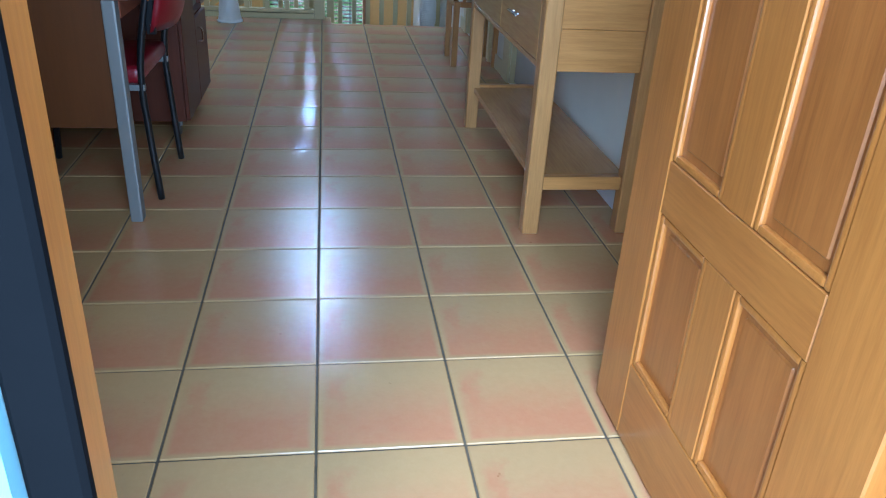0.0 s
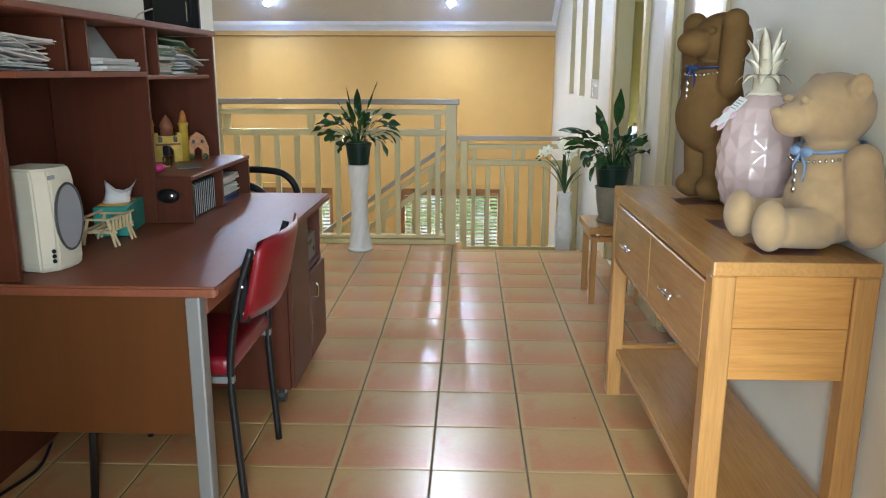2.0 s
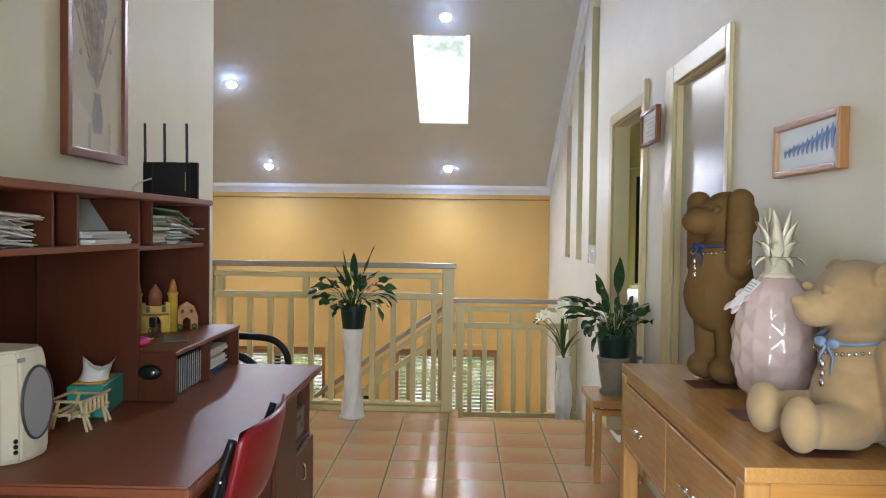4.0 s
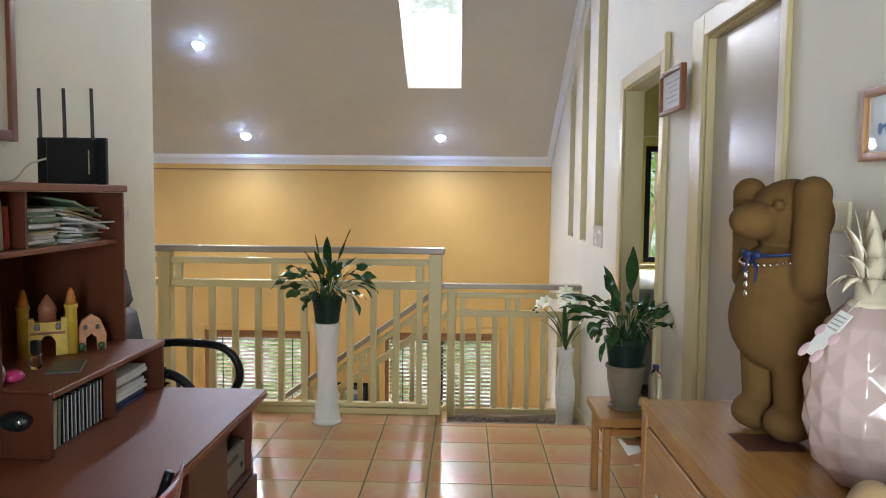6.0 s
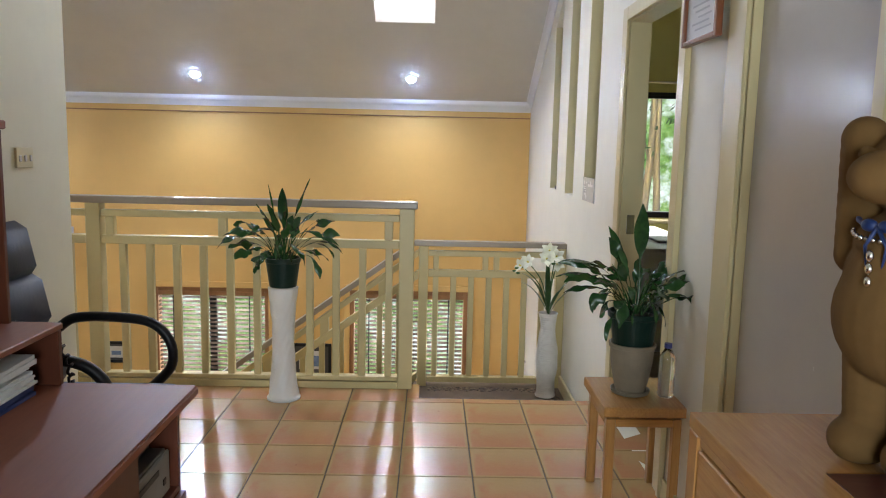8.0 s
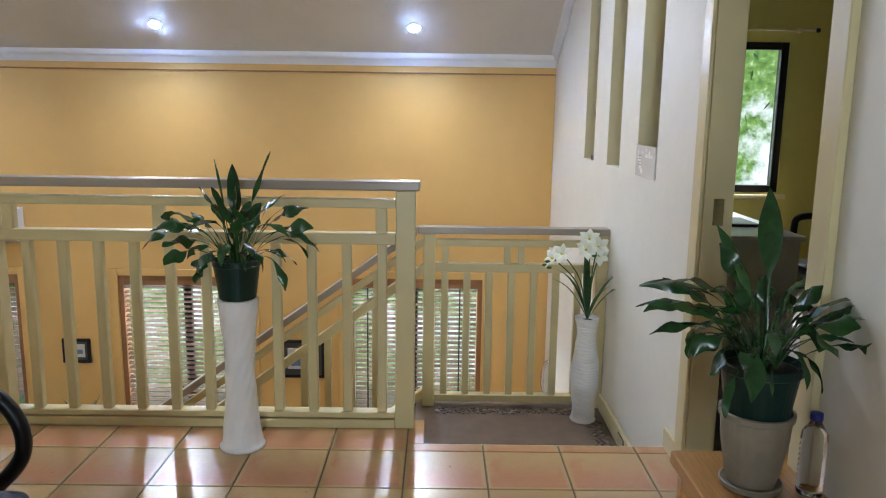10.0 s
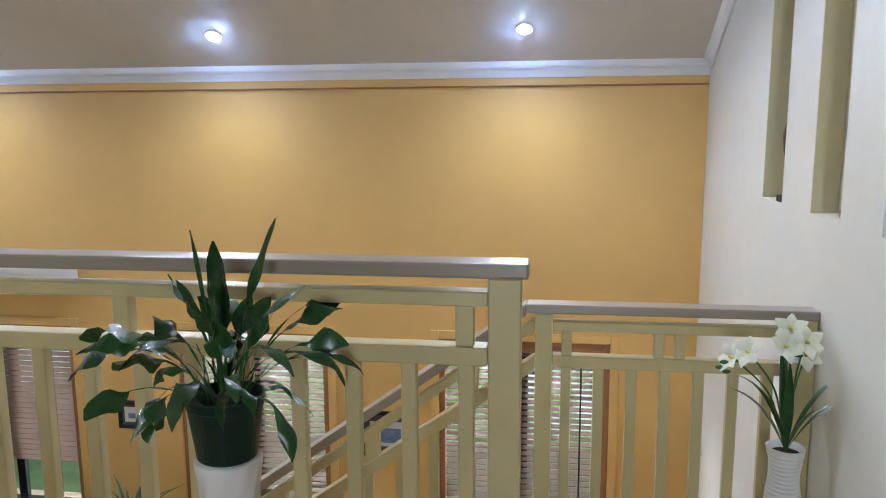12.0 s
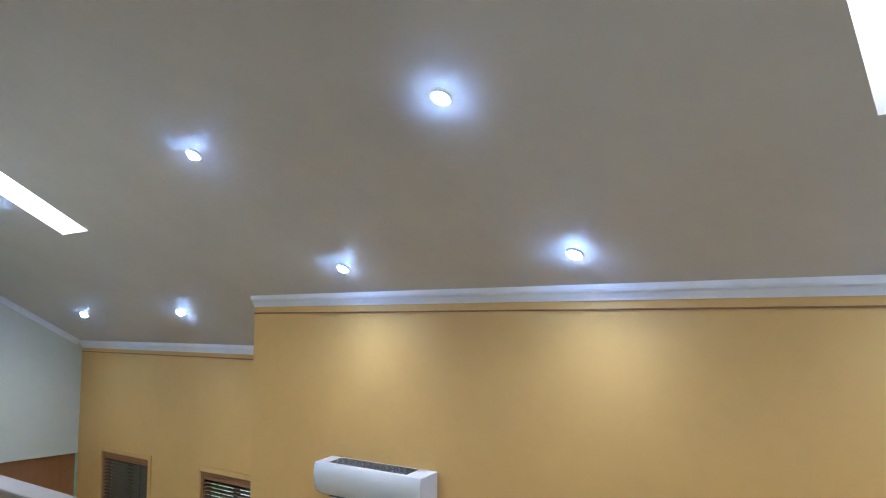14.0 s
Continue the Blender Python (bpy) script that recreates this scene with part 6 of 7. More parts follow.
def plant_stand():
    s = thing("plant_stand", (-0.688, 4.515, 0.0), "tall waisted white ceramic plant stand with a carved surface", "plant stand")
    def wob(a, z):
        return 0.0016 * math.sin(a * 5 + z * 30) + 0.0014 * math.sin(a * 11 - z * 55 + 2 * math.sin(z * 9))
    prof = [(0.088, 0.0), (0.090, 0.012)]
    for k in range(40):
        f = k / 39
        prof.append((0.088 - 0.030 * math.sin(math.pi * (f * 0.9 + 0.02)) ** 0.9 + 0.003 * f, 0.014 + 0.612 * f))
    prof += [(0.083, 0.632), (0.076, 0.636)]
    part("body", lathe(bmesh.new(), (-0.688, 4.515, 0.0), prof, 56, wob), M_WHITE_CERAMIC, s, smooth=True)
    part("foot", lathe(bmesh.new(), (-0.688, 4.515, 0.0005), [(0.086, 0.0), (0.0925, 0.001), (0.0925, 0.010), (0.0895, 0.014)], 48), M_WHITE_CERAMIC, s, smooth=True)
    pot = thing("plant_pot", (-0.688, 4.515, 0.636), "dark green plastic plant pot on the white stand", "plant pot", "green plant pots")
    part("pot", lathe(bmesh.new(), (-0.688, 4.515, 0.637), [(0.070, 0), (0.074, 0.004), (0.092, 0.135), (0.088, 0.140), (0.0005, 0.138)], 36), M_GREEN_POT, pot, smooth=False)
    part("rim", lathe(bmesh.new(), (-0.688, 4.515, 0.637), [(0.0925, 0.134), (0.096, 0.137), (0.098, 0.160), (0.092, 0.161), (0.0885, 0.141)], 36), M_GREEN_POT, pot)
    peace_lily((-0.688, 4.515, 0.785), 5, 40, 1.08, "dark green peace lily with drooping glossy leaves in a green pot",
               ((270, 0.40, 88, 10, 0.036), (355, 0.47, 82, 22, 0.024), (150, 0.42, 84, 12, 0.008), (235, 0.34, 80, 30, 0.030), (30, 0.36, 74, 60, 0.030)), 1.22)


def stool():
    s = thing("side_stool", (0.95, 3.33, 0.0), "small honey-coloured wooden stool with a floating top", "stool")
    x0, x1, y0, y1, zt = 0.787, 1.115, 3.14, 3.53, 0.457
    part("top", boxed(x0, y0, zt - 0.040, x1, y1, zt, 0.004), M_OAK_Y, s)
    w = 0.036
    for x in (x0 + 0.022, x1 - w - 0.01):
        for y in (y0 + 0.045, y1 - w - 0.012):
            part("leg", boxed(x, y, 0.0, x + w, y + w, zt - 0.062, 0.003), M_OAK, s)
    for y in (y0 + 0.045, y1 - w - 0.012):
        part("cross_rail", boxed(x0 + 0.059, y, zt - 0.094, x1 - w - 0.011, y + w, zt - 0.062, 0.003), M_OAK_X, s)
        for x in (x0 + 0.075, x1 - 0.07):
            part("spacer", boxed(x, y + 0.006, zt - 0.0615, x + 0.02, y + 0.026, zt - 0.0405), M_OAK_X, s)
    for x in (x0 + 0.022, x1 - w - 0.01):
        part("cross_rail", boxed(x, y0 + 0.082, zt - 0.094, x + w, y1 - w - 0.013, zt - 0.062, 0.003), M_OAK_Y, s)
    c = (0.930, 3.325, zt)
    g = thing("clay_pot", c, "grey-beige clay pot on the stool", "plant pot")
    part("saucer", lathe(bmesh.new(), c, [(0.066, 0.0005), (0.074, 0.004), (0.078, 0.018), (0.074, 0.020), (0.066, 0.012), (0.0005, 0.010)], 40), M_GREY_POT, g)
    part("pot", lathe(bmesh.new(), c, [(0.058, 0.011), (0.060, 0.020), (0.068, 0.05), (0.082, 0.13), (0.086, 0.188), (0.092, 0.192), (0.093, 0.206), (0.086, 0.208), (0.080, 0.15), (0.0005, 0.14)], 40), M_GREY_POT, g, smooth=False)
    q = thing("plant_pot", (c[0], c[1], zt + 0.16), "dark green plastic plant pot set in the clay pot", "plant pot", "green plant pots")
    part("pot", lathe(bmesh.new(), (c[0], c[1], zt + 0.155), [(0.066, 0), (0.072, 0.01), (0.094, 0.155), (0.093, 0.160), (0.0005, 0.158)], 36), M_GREEN_POT, q)
    part("rim", lathe(bmesh.new(), (c[0], c[1], zt + 0.155), [(0.0945, 0.154), (0.102, 0.158), (0.104, 0.178), (0.096, 0.180), (0.0935, 0.161)], 36), M_GREEN_POT, q)
    peace_lily((c[0], c[1], zt + 0.328), 23, 42, 0.96, "dark green peace lily in a green pot on the stool",
               ((75, 0.46, 82, 34, 0.036), (185, 0.40, 70, 95, 0.030), (350, 0.38, 66, 90, 0.026), (120, 0.38, 78, 40, 0.028)), 1.12)
    b = thing("water_bottle", (1.060, 3.28, zt), "clear plastic water bottle with a blue cap on the stool", "bottle")
    prof = [(0.026, 0.0), (0.031, 0.006)]
    for k in range(9):
        prof += [(0.0325, 0.018 + 0.014 * k), (0.030, 0.025 + 0.014 * k)]
    prof += [(0.032, 0.148), (0.030, 0.165), (0.018, 0.186), (0.0135, 0.194), (0.0135, 0.202)]
    part("body", lathe(bmesh.new(), (1.060, 3.28, zt + 0.0005), prof, 28), M_CLEAR, b, smooth=True)
    part("cap", lathe(bmesh.new(), (1.060, 3.28, zt + 0.199), [(0.015, 0), (0.0155, 0.002), (0.015, 0.018), (0.0005, 0.019)], 20), plain("blue_cap", (0.02, 0.03, 0.20), 0.4), b)


def lily_vase():
    c = (0.958, 5.615, LAND)
    v = thing("floor_vase", c, "tall white ribbed ceramic vase on the landing", "vase")
    prof = [(0.070, 0.0), (0.073, 0.008)]
    pts = [(0.0, 0.072), (0.04, 0.062), (0.09, 0.060), (0.2, 0.075), (0.32, 0.076), (0.42, 0.060), (0.5, 0.050), (0.56, 0.056), (0.605, 0.068)]
    for k in range(150):
        z = 0.010 + 0.595 * k / 149
        i = max(j for j in range(len(pts) - 1) if pts[j][0] <= z + 1e-9)
        (a, ra), (b, rb) = pts[i], pts[i + 1]
        f = (z - a) / (b - a)
        f = f * f * (3 - 2 * f) * 0.5 + f * 0.5
        prof.append((ra + (rb - ra) * f + (0.0 if k % 4 < 2 or not 0.03 < z < 0.585 else 0.0032), z))
    prof += [(0.062, 0.606), (0.056, 0.58), (0.0005, 0.575)]
    part("body", lathe(bmesh.new(), c, prof, 44, lambda a, z: 0.0016 * math.sin(3 * a + 40 * z)), M_WHITE_CERAMIC, v, smooth=True)
    part("soil", lathe(bmesh.new(), (c[0], c[1], LAND + 0.578), [(0.0005, 0.006), (0.03, 0.010), (0.054, 0.002)], 16), M_SOIL, v)
    f = thing("white_lily", (c[0], c[1], LAND + 0.585), "white artificial lilies with long green leaves in the vase", "flowers")
    zb = LAND + 0.585
    leaves = ((200, 0.42, 78, 70, 0.028), (185, 0.34, 70, 60, 0.030), (95, 0.40, 84, 25, 0.026), (20, 0.38, 72, 60, 0.014), (350, 0.40, 66, 85, 0.010), (250, 0.36, 86, 20, 0.022), (300, 0.30, 75, 60, 0.018), (10, 0.46, 60, 80, 0.008), (120, 0.44, 88, 10, 0.018))
    for az, ln, li, dr, w in leaves:
        part("leaf", leaf_bm(bmesh.new(), (c[0], c[1], zb), radians(az), ln, li, dr, w, 0.3, 0.08, 12), M_LEAF_L, f, smooth=True)
    heads = []
    for tip in ((-0.035, -0.02, 0.40), (0.03, -0.03, 0.42), (0.0, 0.03, 0.45), (-0.15, -0.02, 0.375), (-0.195, 0.0, 0.345), (0.05, 0.02, 0.36)):
        top = Vector((c[0] + tip[0], c[1] + tip[1], zb + tip[2]))
        mid = Vector((c[0] + tip[0] * 0.35, c[1] + tip[1] * 0.4, zb + tip[2] * 0.62))
        part("stem", tube(bmesh.new(), curve_pts([(c[0], c[1], zb), mid, top], 6), 0.0035, 6), M_STEM, f, smooth=True)
        heads.append(top)
    rnd = random.Random(6)
    for h in heads:
        face = Matrix.Rotation(radians(rnd.uniform(200, 300)), 3, "Z") @ Matrix.Rotation(radians(65), 3, "Y")
        for k in range(6):
            a = 2 * math.pi * k / 6
            one = bmesh.new()
            leaf_bm(one, (0, 0, 0), a, 0.068 if k % 2 else 0.076, 52, 75, 0.027, 0.18, 0.02, 7)
            bmesh.ops.transform(one, matrix=Matrix.Translation(h) @ face.to_4x4(), verts=one.verts)
            part("petal", one, M_PETAL, f, smooth=True)
        part("stamen", ball(bmesh.new(), h + face @ Vector((0, 0, 0.02)), (0.007, 0.007, 0.012), 10, face), M_PETAL_Y, f, smooth=True)
    for dx, dz in ((-0.235, 0.335), (-0.225, 0.30), (-0.25, 0.315), (0.02, 0.37), (0.01, 0.385)):
        part("bud", ball(bmesh.new(), (c[0] + dx, c[1] - 0.01, zb + dz), (0.016, 0.008, 0.008), 12), M_STEM, f, smooth=True)
    part("stem", tube(bmesh.new(), [(c[0] - 0.15, c[1] - 0.02, zb + 0.36), (c[0] - 0.24, c[1] - 0.01, zb + 0.32)], 0.003, 6), M_STEM, f)


plant_stand()
stool()
lily_vase()


# ---- pictures, switches and small wall things ----
def picture(name, label, x, y0, y1, z0, z1, side, fw, mat, depth=0.022, bottom_out=0.0, art=None, mount=(0.70, 0.69, 0.64)):
    """A framed picture on a wall that faces along x; side +1 faces +x."""
    p = thing(name, (x, (y0 + y1) / 2, z0), label, "picture")
    xa, xb = x + side * 0.002, x + side * depth
    for a in ((y0, z0, y0 + fw, z1), (y1 - fw, z0, y1, z1), (y0 + fw, z0, y1 - fw, z0 + fw), (y0 + fw, z1 - fw, y1 - fw, z1)):
        part("frame", boxed(min(xa, xb), a[0], a[1], max(xa, xb), a[2], a[3], 0.004, 2), mat, p)
    xm = x + side * (depth * 0.5)
    part("mount", boxed(min(xa, xm), y0 + fw, z0 + fw, max(xa, xm), y1 - fw, z1 - fw), plain(name + "_mount", mount, 0.7, vary=0.08), p)
    if art:
        art(p, xm + side * 0.001, side, y0 + fw, y1 - fw, z0 + fw, z1 - fw)
    if name == "certificate":
        return p
    gl = part("glass", boxed(min(xm + side * 0.004, xm + side * 0.006), y0 + fw, z0 + fw, max(xm + side * 0.004, xm + side * 0.006), y1 - fw, z1 - fw), M_GLASS, p)
    gl.visible_shadow = False
    return p


def flower_art(p, x, side, y0, y1, z0, z1):
    m1, m2, m3 = (plain(n, c, 0.8, vary=0.3, scale=30) for n, c in (("grey_wash", (0.40, 0.36, 0.34)), ("mauve_wash", (0.46, 0.36, 0.32)), ("ochre_wash", (0.56, 0.42, 0.30))))
    rnd = random.Random(9)
    w, h, ym = y1 - y0, z1 - z0, (y0 + y1) / 2
    bm = lathe(bmesh.new(), (0, 0, 0), [(0.035, 0), (0.05, 0.05), (0.036, 0.11), (0.026, 0.14), (0.034, 0.16)], 14)
    bmesh.ops.transform(bm, matrix=Matrix.Translation((x + side * 0.001, ym, z0 + 0.07)) @ Matrix.Diagonal((0.004, 1, 1, 1)), verts=bm.verts)
    part("painted_vase", bm, m1, p)
    for k in range(34):
        a = rnd.gauss(0, 0.5)
        r = rnd.uniform(0.05, 0.42)
        c = (x + side * 0.0015, ym + r * math.sin(a) * 0.55, z0 + 0.27 + r * math.cos(a))
        s = rnd.uniform(0.012, 0.045)
        part("painted_bloom", ball(bmesh.new(), c, (0.0008, s, s * rnd.uniform(0.6, 1.3)), 8), rnd.choice((m1, m2, m2, m3)), p)
    for k in range(12):
        a = rnd.gauss(0, 0.35)
        r = rnd.uniform(0.2, 0.5)
        part("painted_stem", tube(bmesh.new(), [(x + side * 0.001, ym, z0 + 0.25), (x + side * 0.001, ym + r * math.sin(a), z0 + 0.25 + r * math.cos(a))], 0.0035, 4), m2, p)


def blue_art(p, x, side, y0, y1, z0, z1):
    m = plain("blue_ink", (0.10, 0.20, 0.42), 0.7, vary=0.3, scale=40)
    rnd = random.Random(12)
    zb = z0 + (z1 - z0) * 0.30
    n = 11
    for k in range(n):
        y = y1 - 0.05 - (y1 - y0 - 0.09) * k / (n - 1)
        h = (z1 - z0) * (0.22 + 0.40 * (k / n) * rnd.uniform(0.8, 1.2))
        part("painted_figure", ball(bmesh.new(), (x + side * 0.001, y, zb + h / 2), (0.0008, 0.010, h / 2), 10), m, p)
        part("painted_stroke", tube(bmesh.new(), [(x + side * 0.001, y, zb + h * 0.4), (x + side * 0.001, y - 0.02, zb + h * 0.8)], 0.003, 4), m, p)


def cert_art(p, x, side, y0, y1, z0, z1):
    m = plain("grey_print", (0.54, 0.55, 0.60), 0.7)
    for k in range(5):
        z = z1 - (z1 - z0) * (0.25 + 0.14 * k)
        part("printed_line", boxed(x - 0.0008, y0 + 0.06 + 0.02 * (k % 2), z, x + 0.0008, y1 - 0.06 - 0.03 * (k % 3), z + 0.006), m, p)


picture("flower_picture", "large red-brown framed flower painting behind glass", WALL_L, 1.885, 2.39, 1.610, 2.46, 1, 0.036, M_FRAME_WOOD, 0.032, art=flower_art, mount=(0.68, 0.56, 0.43))
picture("blue_picture", "small wood-framed white picture with blue strokes", WALL_R, 1.145, 1.575, 1.527, 1.690, -1, 0.020, M_FRAME_OAK, 0.030, art=blue_art, mount=(0.74, 0.75, 0.76))
picture("certificate", "small wood-framed certificate between the doors", WALL_R - 0.028, 2.965, 3.31, 1.806, 1.994, -1, 0.018, M_FRAME_WOOD, 0.028, art=cert_art, mount=(0.74, 0.75, 0.78))


def far_picture(label, x0, x1, z0, z1, inner):
    p = thing("wall_picture", ((x0 + x1) / 2, FAR, z0), label, "picture", "black framed pictures")
    y = FAR
    fw = 0.03
    for a in ((x0, z0, x0 + fw, z1), (x1 - fw, z0, x1, z1), (x0 + fw, z0, x1 - fw, z0 + fw), (x0 + fw, z1 - fw, x1 - fw, z1)):
        part("frame", boxed(a[0], y - 0.025, a[1], a[2], y - 0.002, a[3], 0.003), M_BLACK, p)
    part("mount", boxed(x0 + fw, y - 0.012, z0 + fw, x1 - fw, y - 0.002, z1 - fw), M_DARK_GREY, p)
    part("print", boxed(x0 + fw + inner, y - 0.014, z0 + fw + inner, x1 - fw - inner, y - 0.0125, z1 - fw - inner), M_PAPER, p, "pale print")
    part("print", boxed(x0 + fw + inner + 0.03, y - 0.016, z0 + fw + inner + 0.03, x1 - fw - inner - 0.02, y - 0.0145, z1 - fw - inner - 0.05), plain("blue_grey_print", (0.15, 0.22, 0.36), 0.6, vary=0.4, scale=30), p, "blue-grey image")


far_picture("small black framed picture on the yellow wall", -3.235, -2.985, -0.880, -0.655, 0.022)
far_picture("black framed picture with a pale print on the yellow wall", -1.30, -0.885, -0.995, -0.642, 0.05)


def switch(name, label, x, y, z, side, w, h, n):
    s = thing(name, (x, y, z - h / 2), label, "switch")
    xa, xb = sorted((x + side * 0.001, x + side * 0.011))
    part("plate", boxed(xa, y - w / 2, z - h / 2, xb, y + w / 2, z + h / 2, 0.003, 2), M_SWITCH, s)
    for k in range(n):
        yy = y + (k - (n - 1) / 2) * w * 0.32
        part("rocker", boxed(*sorted((x + side * 0.011, x + side * 0.015))[:1], yy - 0.008, z - 0.014, sorted((x + side * 0.011, x + side * 0.015))[1], yy + 0.008, z + 0.010, 0.002), M_WHITE_PLASTIC, s)


switch("light_switch", "cream light switch plate with three rockers", WALL_L, 3.24, 1.345, 1, 0.115, 0.075, 3)
switch("dimmer_switch", "cream wall plate with a chrome dimmer", WALL_R, 1.70, 1.40, -1, 0.115, 0.075, 1)


def niche_things():
    a = thing("mirror_plaque", (WALL_R + 0.01, 5.13, 1.095), "square mirrored plaque standing in the niche", "plaque")
    part("plate", boxed(WALL_R - 0.004, 4.96, 1.096, WALL_R + 0.002, 5.30, 1.245, 0.001), plain("mirror_plaque", (0.62, 0.63, 0.60), 0.25, 0.0, vary=0.06, relief=0), a)
    for k in range(4):
        part("print", boxed(WALL_R - 0.0055, 5.20, 1.150 + 0.014 * k, WALL_R - 0.0045, 5.26 - 0.01 * (k % 2), 1.153 + 0.014 * k), M_DARK_GREY, a)
    part("print", boxed(WALL_R - 0.0055, 5.00, 1.19, WALL_R - 0.0045, 5.13, 1.205), M_PAPER, a)
    b = thing("blue_figurine", (WALL_R + 0.05, 5.02, 1.095), "small blue and silver figurine in the niche", "figurine")
    bm = ball(bmesh.new(), (WALL_R + 0.045, 5.06, 1.117), (0.03, 0.045, 0.022), 14)
    part("body", bm, plain("blue_glaze", (0.02, 0.08, 0.30), 0.2), b, smooth=True)
    part("top", ball(bmesh.new(), (WALL_R + 0.05, 5.00, 1.15), (0.02, 0.022, 0.055), 12), M_CHROME, b, smooth=True)
    c = thing("pink_figurine", (WALL_R + 0.04, 5.70, 1.095), "small pink and white figurine in the niche", "figurine")
    part("body", ball(bmesh.new(), (WALL_R + 0.04, 5.71, 1.122), (0.028, 0.030, 0.027), 14), plain("rose_glaze", (0.45, 0.22, 0.22), 0.4), c, smooth=True)
    d = thing("bird_figurine", (WALL_R + 0.04, 6.42, 1.095), "tall dark carved bird figurine on a black base in the niche", "figurine")
    part("base", boxed(WALL_R + 0.005, 6.37, 1.096, WALL_R + 0.09, 6.47, 1.125, 0.003), M_BLACK, d)
    part("body", lathe(bmesh.new(), (WALL_R + 0.045, 6.42, 1.125), [(0.010, 0), (0.014, 0.10), (0.034, 0.20), (0.040, 0.27), (0.026, 0.34), (0.012, 0.40), (0.003, 0.47)], 16), plain("mottled_carving", (0.10, 0.065, 0.05), 0.5, vary=0.6, scale=25), d, smooth=True)
    h = thing("grab_handle", (WALL_R, 7.77, -1.03), "curved chrome grab handle on the wall", "handle")
    part("bar", tube(bmesh.new(), curve_pts([(WALL_R - 0.001, 7.77, -0.70), (WALL_R - 0.05, 7.77, -0.74), (WALL_R - 0.07, 7.77, -0.87), (WALL_R - 0.05, 7.77, -0.99), (WALL_R - 0.001, 7.77, -1.03)], 8), 0.014, 10), M_CHROME, h, smooth=True)


niche_things()


def air_conditioner():
    a = thing("air_conditioner", (-4.08, FAR - 0.1, 0.22), "white wall-mounted split air conditioner", "air conditioner")
    y = FAR - 0.002
    o = [(y, 0.23), (y - 0.06, 0.225), (y - 0.15, 0.262), (y - 0.190, 0.33), (y - 0.200, 0.42), (y - 0.185, 0.495), (y - 0.165, 0.505), (y, 0.525)]
    o = [(o[0][0], o[0][1])] + [(q.x, q.y) for q in curve_pts([(p, q, 0) for p, q in o[1:7]], 4)] + [o[7]]
    part("body", prism(bmesh.new(), o, 0, -4.60, -3.50), M_WHITE_PLASTIC, a)
    for x in (-4.608, -3.499):
        part("end_cap", prism(bmesh.new(), [(p - (0.004 if p < y - 0.01 else 0), q) for p, q in o], 0, x, x + 0.007), M_WHITE_PLASTIC, a)
    sl = (0.525 - 0.505) / 0.165
    for k in range(7):
        yy = y - 0.15 + 0.02 * k
        zz = 0.525 - sl * (y - yy)
        part("vent_slat", boxed(-4.48, yy, zz + 0.001, -3.66, yy + 0.012, zz + 0.004), M_DARK_GREY, a)
    part("louvre", obox(bmesh.new(), (-4.05, y - 0.118, 0.218), (0.92, 0.085, 0.006), Matrix.Rotation(radians(14), 3, "X"), 0.002), M_WHITE_PLASTIC, a)
    part("outlet", boxed(-4.5, y - 0.135, 0.238, -3.6, y - 0.07, 0.242), M_DARK_GREY, a)


air_conditioner()


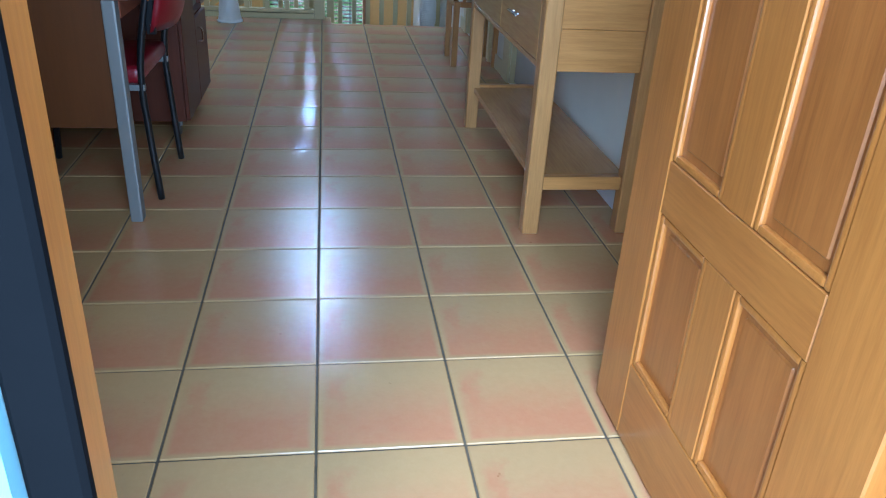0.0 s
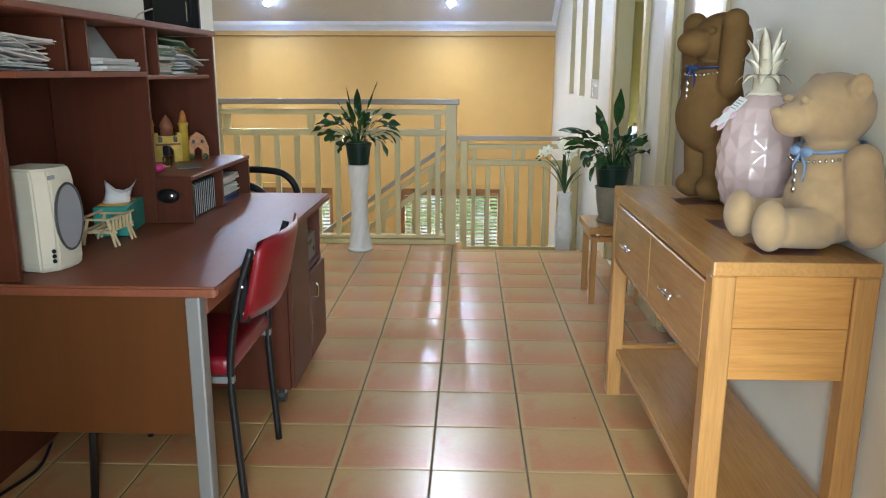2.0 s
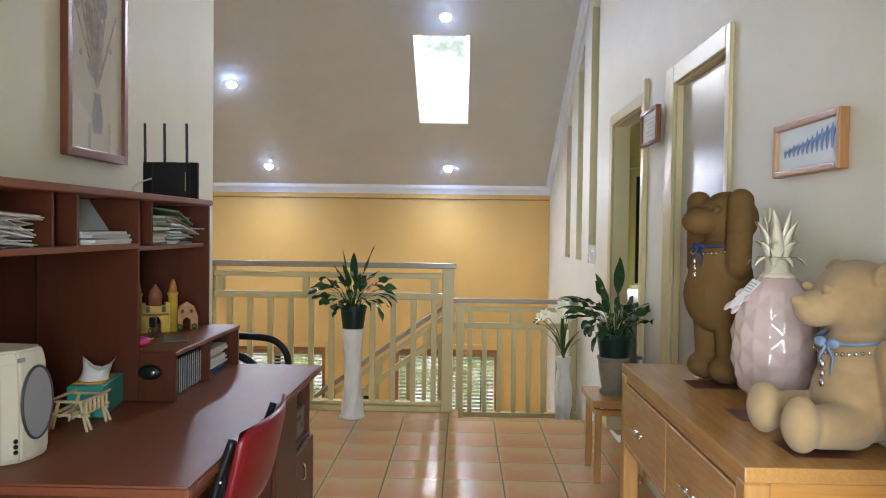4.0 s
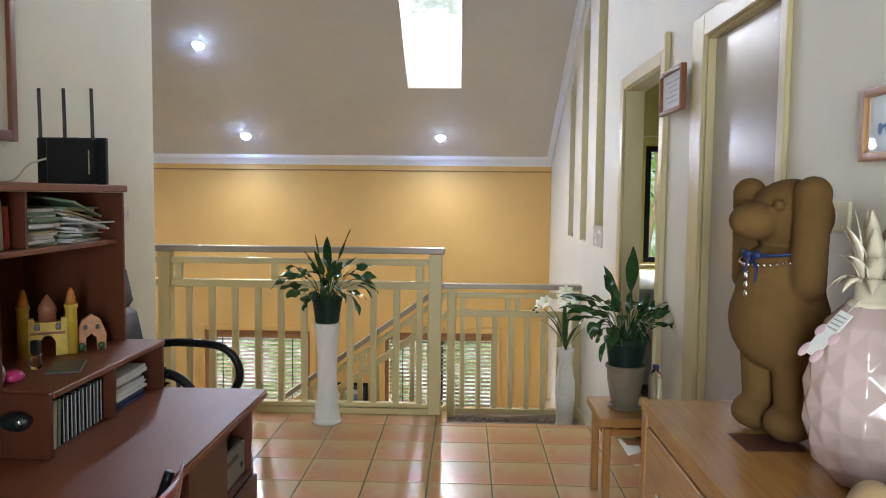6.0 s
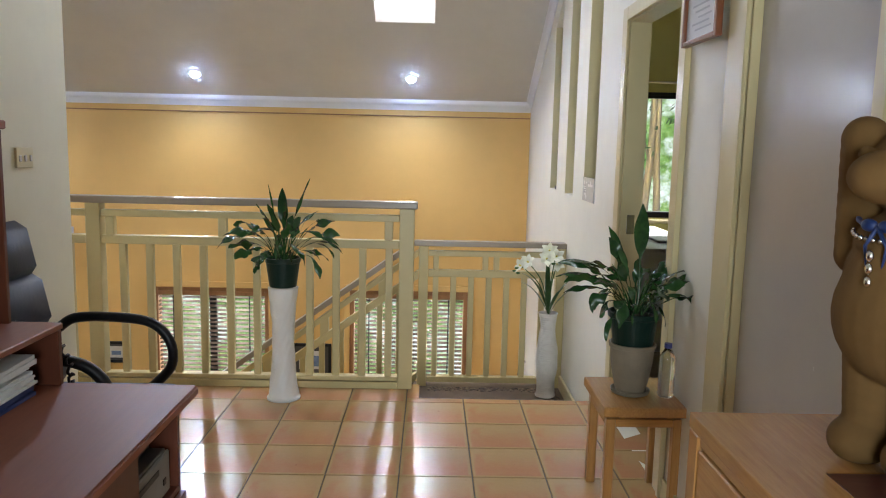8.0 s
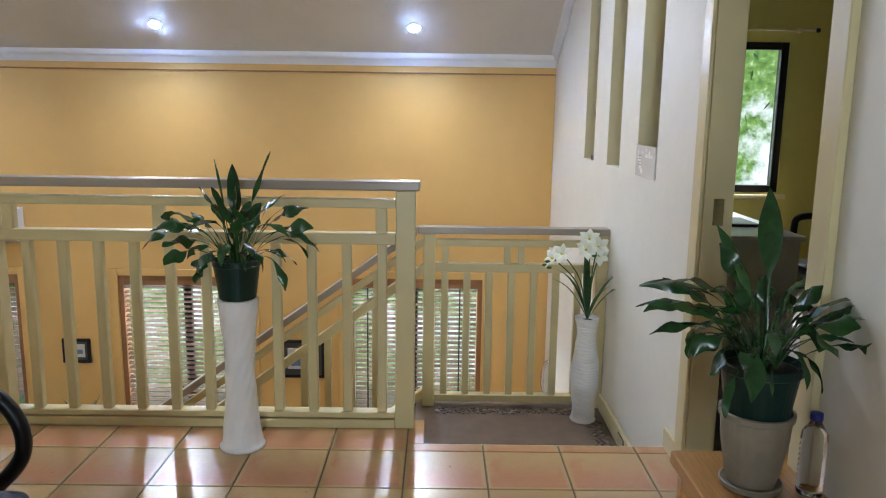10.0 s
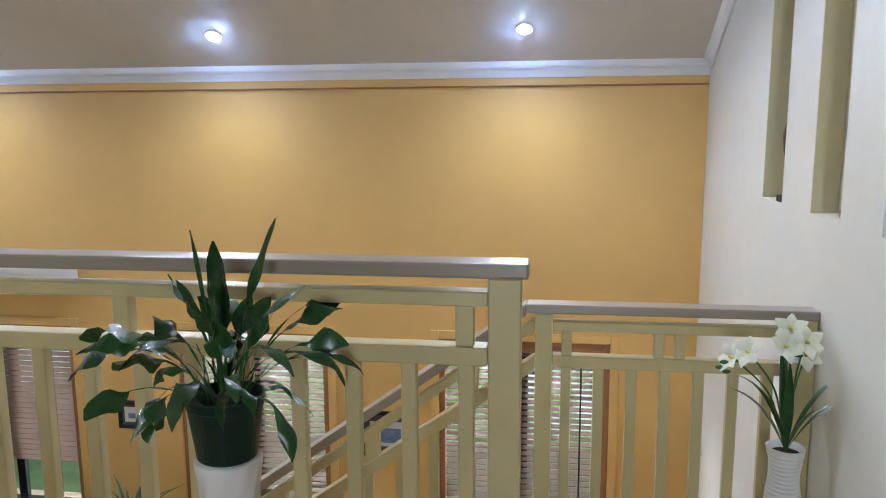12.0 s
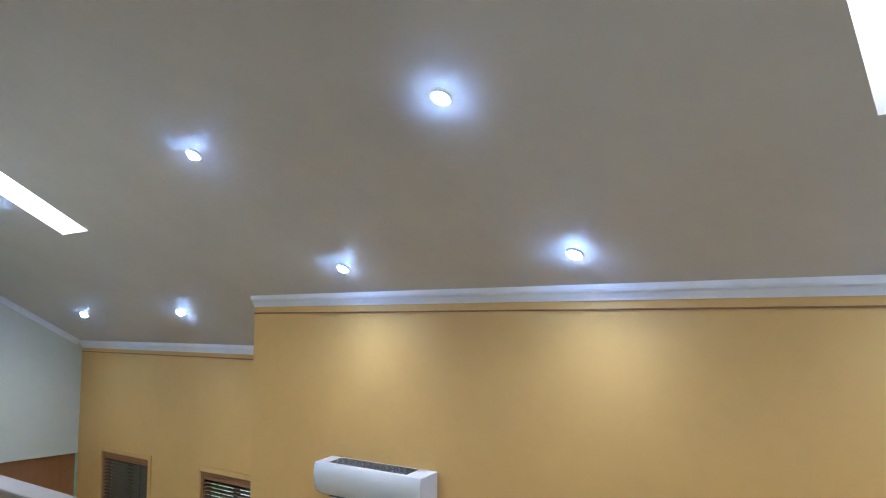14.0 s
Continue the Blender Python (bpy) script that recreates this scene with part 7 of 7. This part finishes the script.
def lower_room():
    t = thing("television_cabinet", (-3.75, 7.55, LOW), "low black gloss cabinet in the lower room", "cabinet")
    part("body", boxed(-4.6, 7.3, LOW + 0.05, -3.1, 7.85, -1.40, 0.01), M_BLACK, t)
    part("plinth", boxed(-4.55, 7.34, LOW, -3.15, 7.8, LOW + 0.049), M_BLACK, t)
    part("tabletop", boxed(-4.62, 7.28, -1.399, -3.08, 7.86, -1.37, 0.004), plain("black_gloss", (0.01, 0.012, 0.016), 0.06, vary=0.1, relief=0), t, "shiny black top")
    p = thing("spider_plant", (-2.80, 7.45, -1.5), "pale green arching spider plant in the lower room", "plant")
    rnd = random.Random(14)
    for k in range(20):
        part("leaf", leaf_bm(bmesh.new(), (-2.80, 7.45, -1.42), 2 * math.pi * k * 0.382, rnd.uniform(0.35, 0.55), rnd.uniform(60, 85), rnd.uniform(50, 120), 0.014, 0.3, 0.05, 9), M_LEAF_L, p, smooth=True)
    part("pot", lathe(bmesh.new(), (-2.80, 7.45, -1.62), [(0.09, 0), (0.12, 0.19), (0.125, 0.20), (0.11, 0.2), (0.0005, 0.18)], 24), M_GREY_POT, p)
    s = thing("plant_table", (-2.80, 7.45, LOW), "small dark side table under the plant", "table")
    part("tabletop", boxed(-3.0, 7.25, -1.65, -2.6, 7.65, -1.62, 0.004), M_DESK_SHADED, s)
    for dx in (-0.17, 0.17):
        for dy in (-0.17, 0.17):
            part("leg", boxed(-2.80 + dx - 0.02, 7.45 + dy - 0.02, LOW, -2.80 + dx + 0.02, 7.45 + dy + 0.02, -1.651), M_DESK_SHADED, s)


lower_room()


# ---- floor tiles ----
def floor_tiles():
    bm = boxed(-0.1572, -0.1572, -0.012, 0.1572, 0.1572, 0.0, 0.0022)
    me = mesh_of("tile", bm, Vector())
    me.materials.append(M_TILE)
    half = mesh_of("tile", boxed(-0.1572, -0.032, -0.012, 0.1572, 0.032, 0.0, 0.002), Vector())
    half.materials.append(M_TILE)
    side = mesh_of("tile", boxed(-0.034, -0.125, -0.012, 0.034, 0.125, 0.0, 0.002), Vector())
    side.materials.append(M_TILE)
    def lay(mesh, x, y, rnd):
        ob = new("tile", mesh)
        ob.parent = floor
        ob.location = Vector((x, y, 0)) - ORIGIN[floor]
        ob.rotation_euler = (rnd.uniform(-0.0012, 0.0012), rnd.uniform(-0.0012, 0.0012), 0)
    rnd = random.Random(11)
    for i in range(-13, 4):
        for j in range(-4, 15):
            x, y = 0.32 * i + 0.16, 0.32 * j + 0.16
            if i < -5 and j < 11:
                continue
            if j == 14 and i >= 0:
                continue
            lay(me, x, y, rnd)
    for i in range(0, 4):
        lay(half, 0.32 * i + 0.16, 4.515, rnd)
    lay(side, 0.036, 4.675, rnd)


floor_tiles()
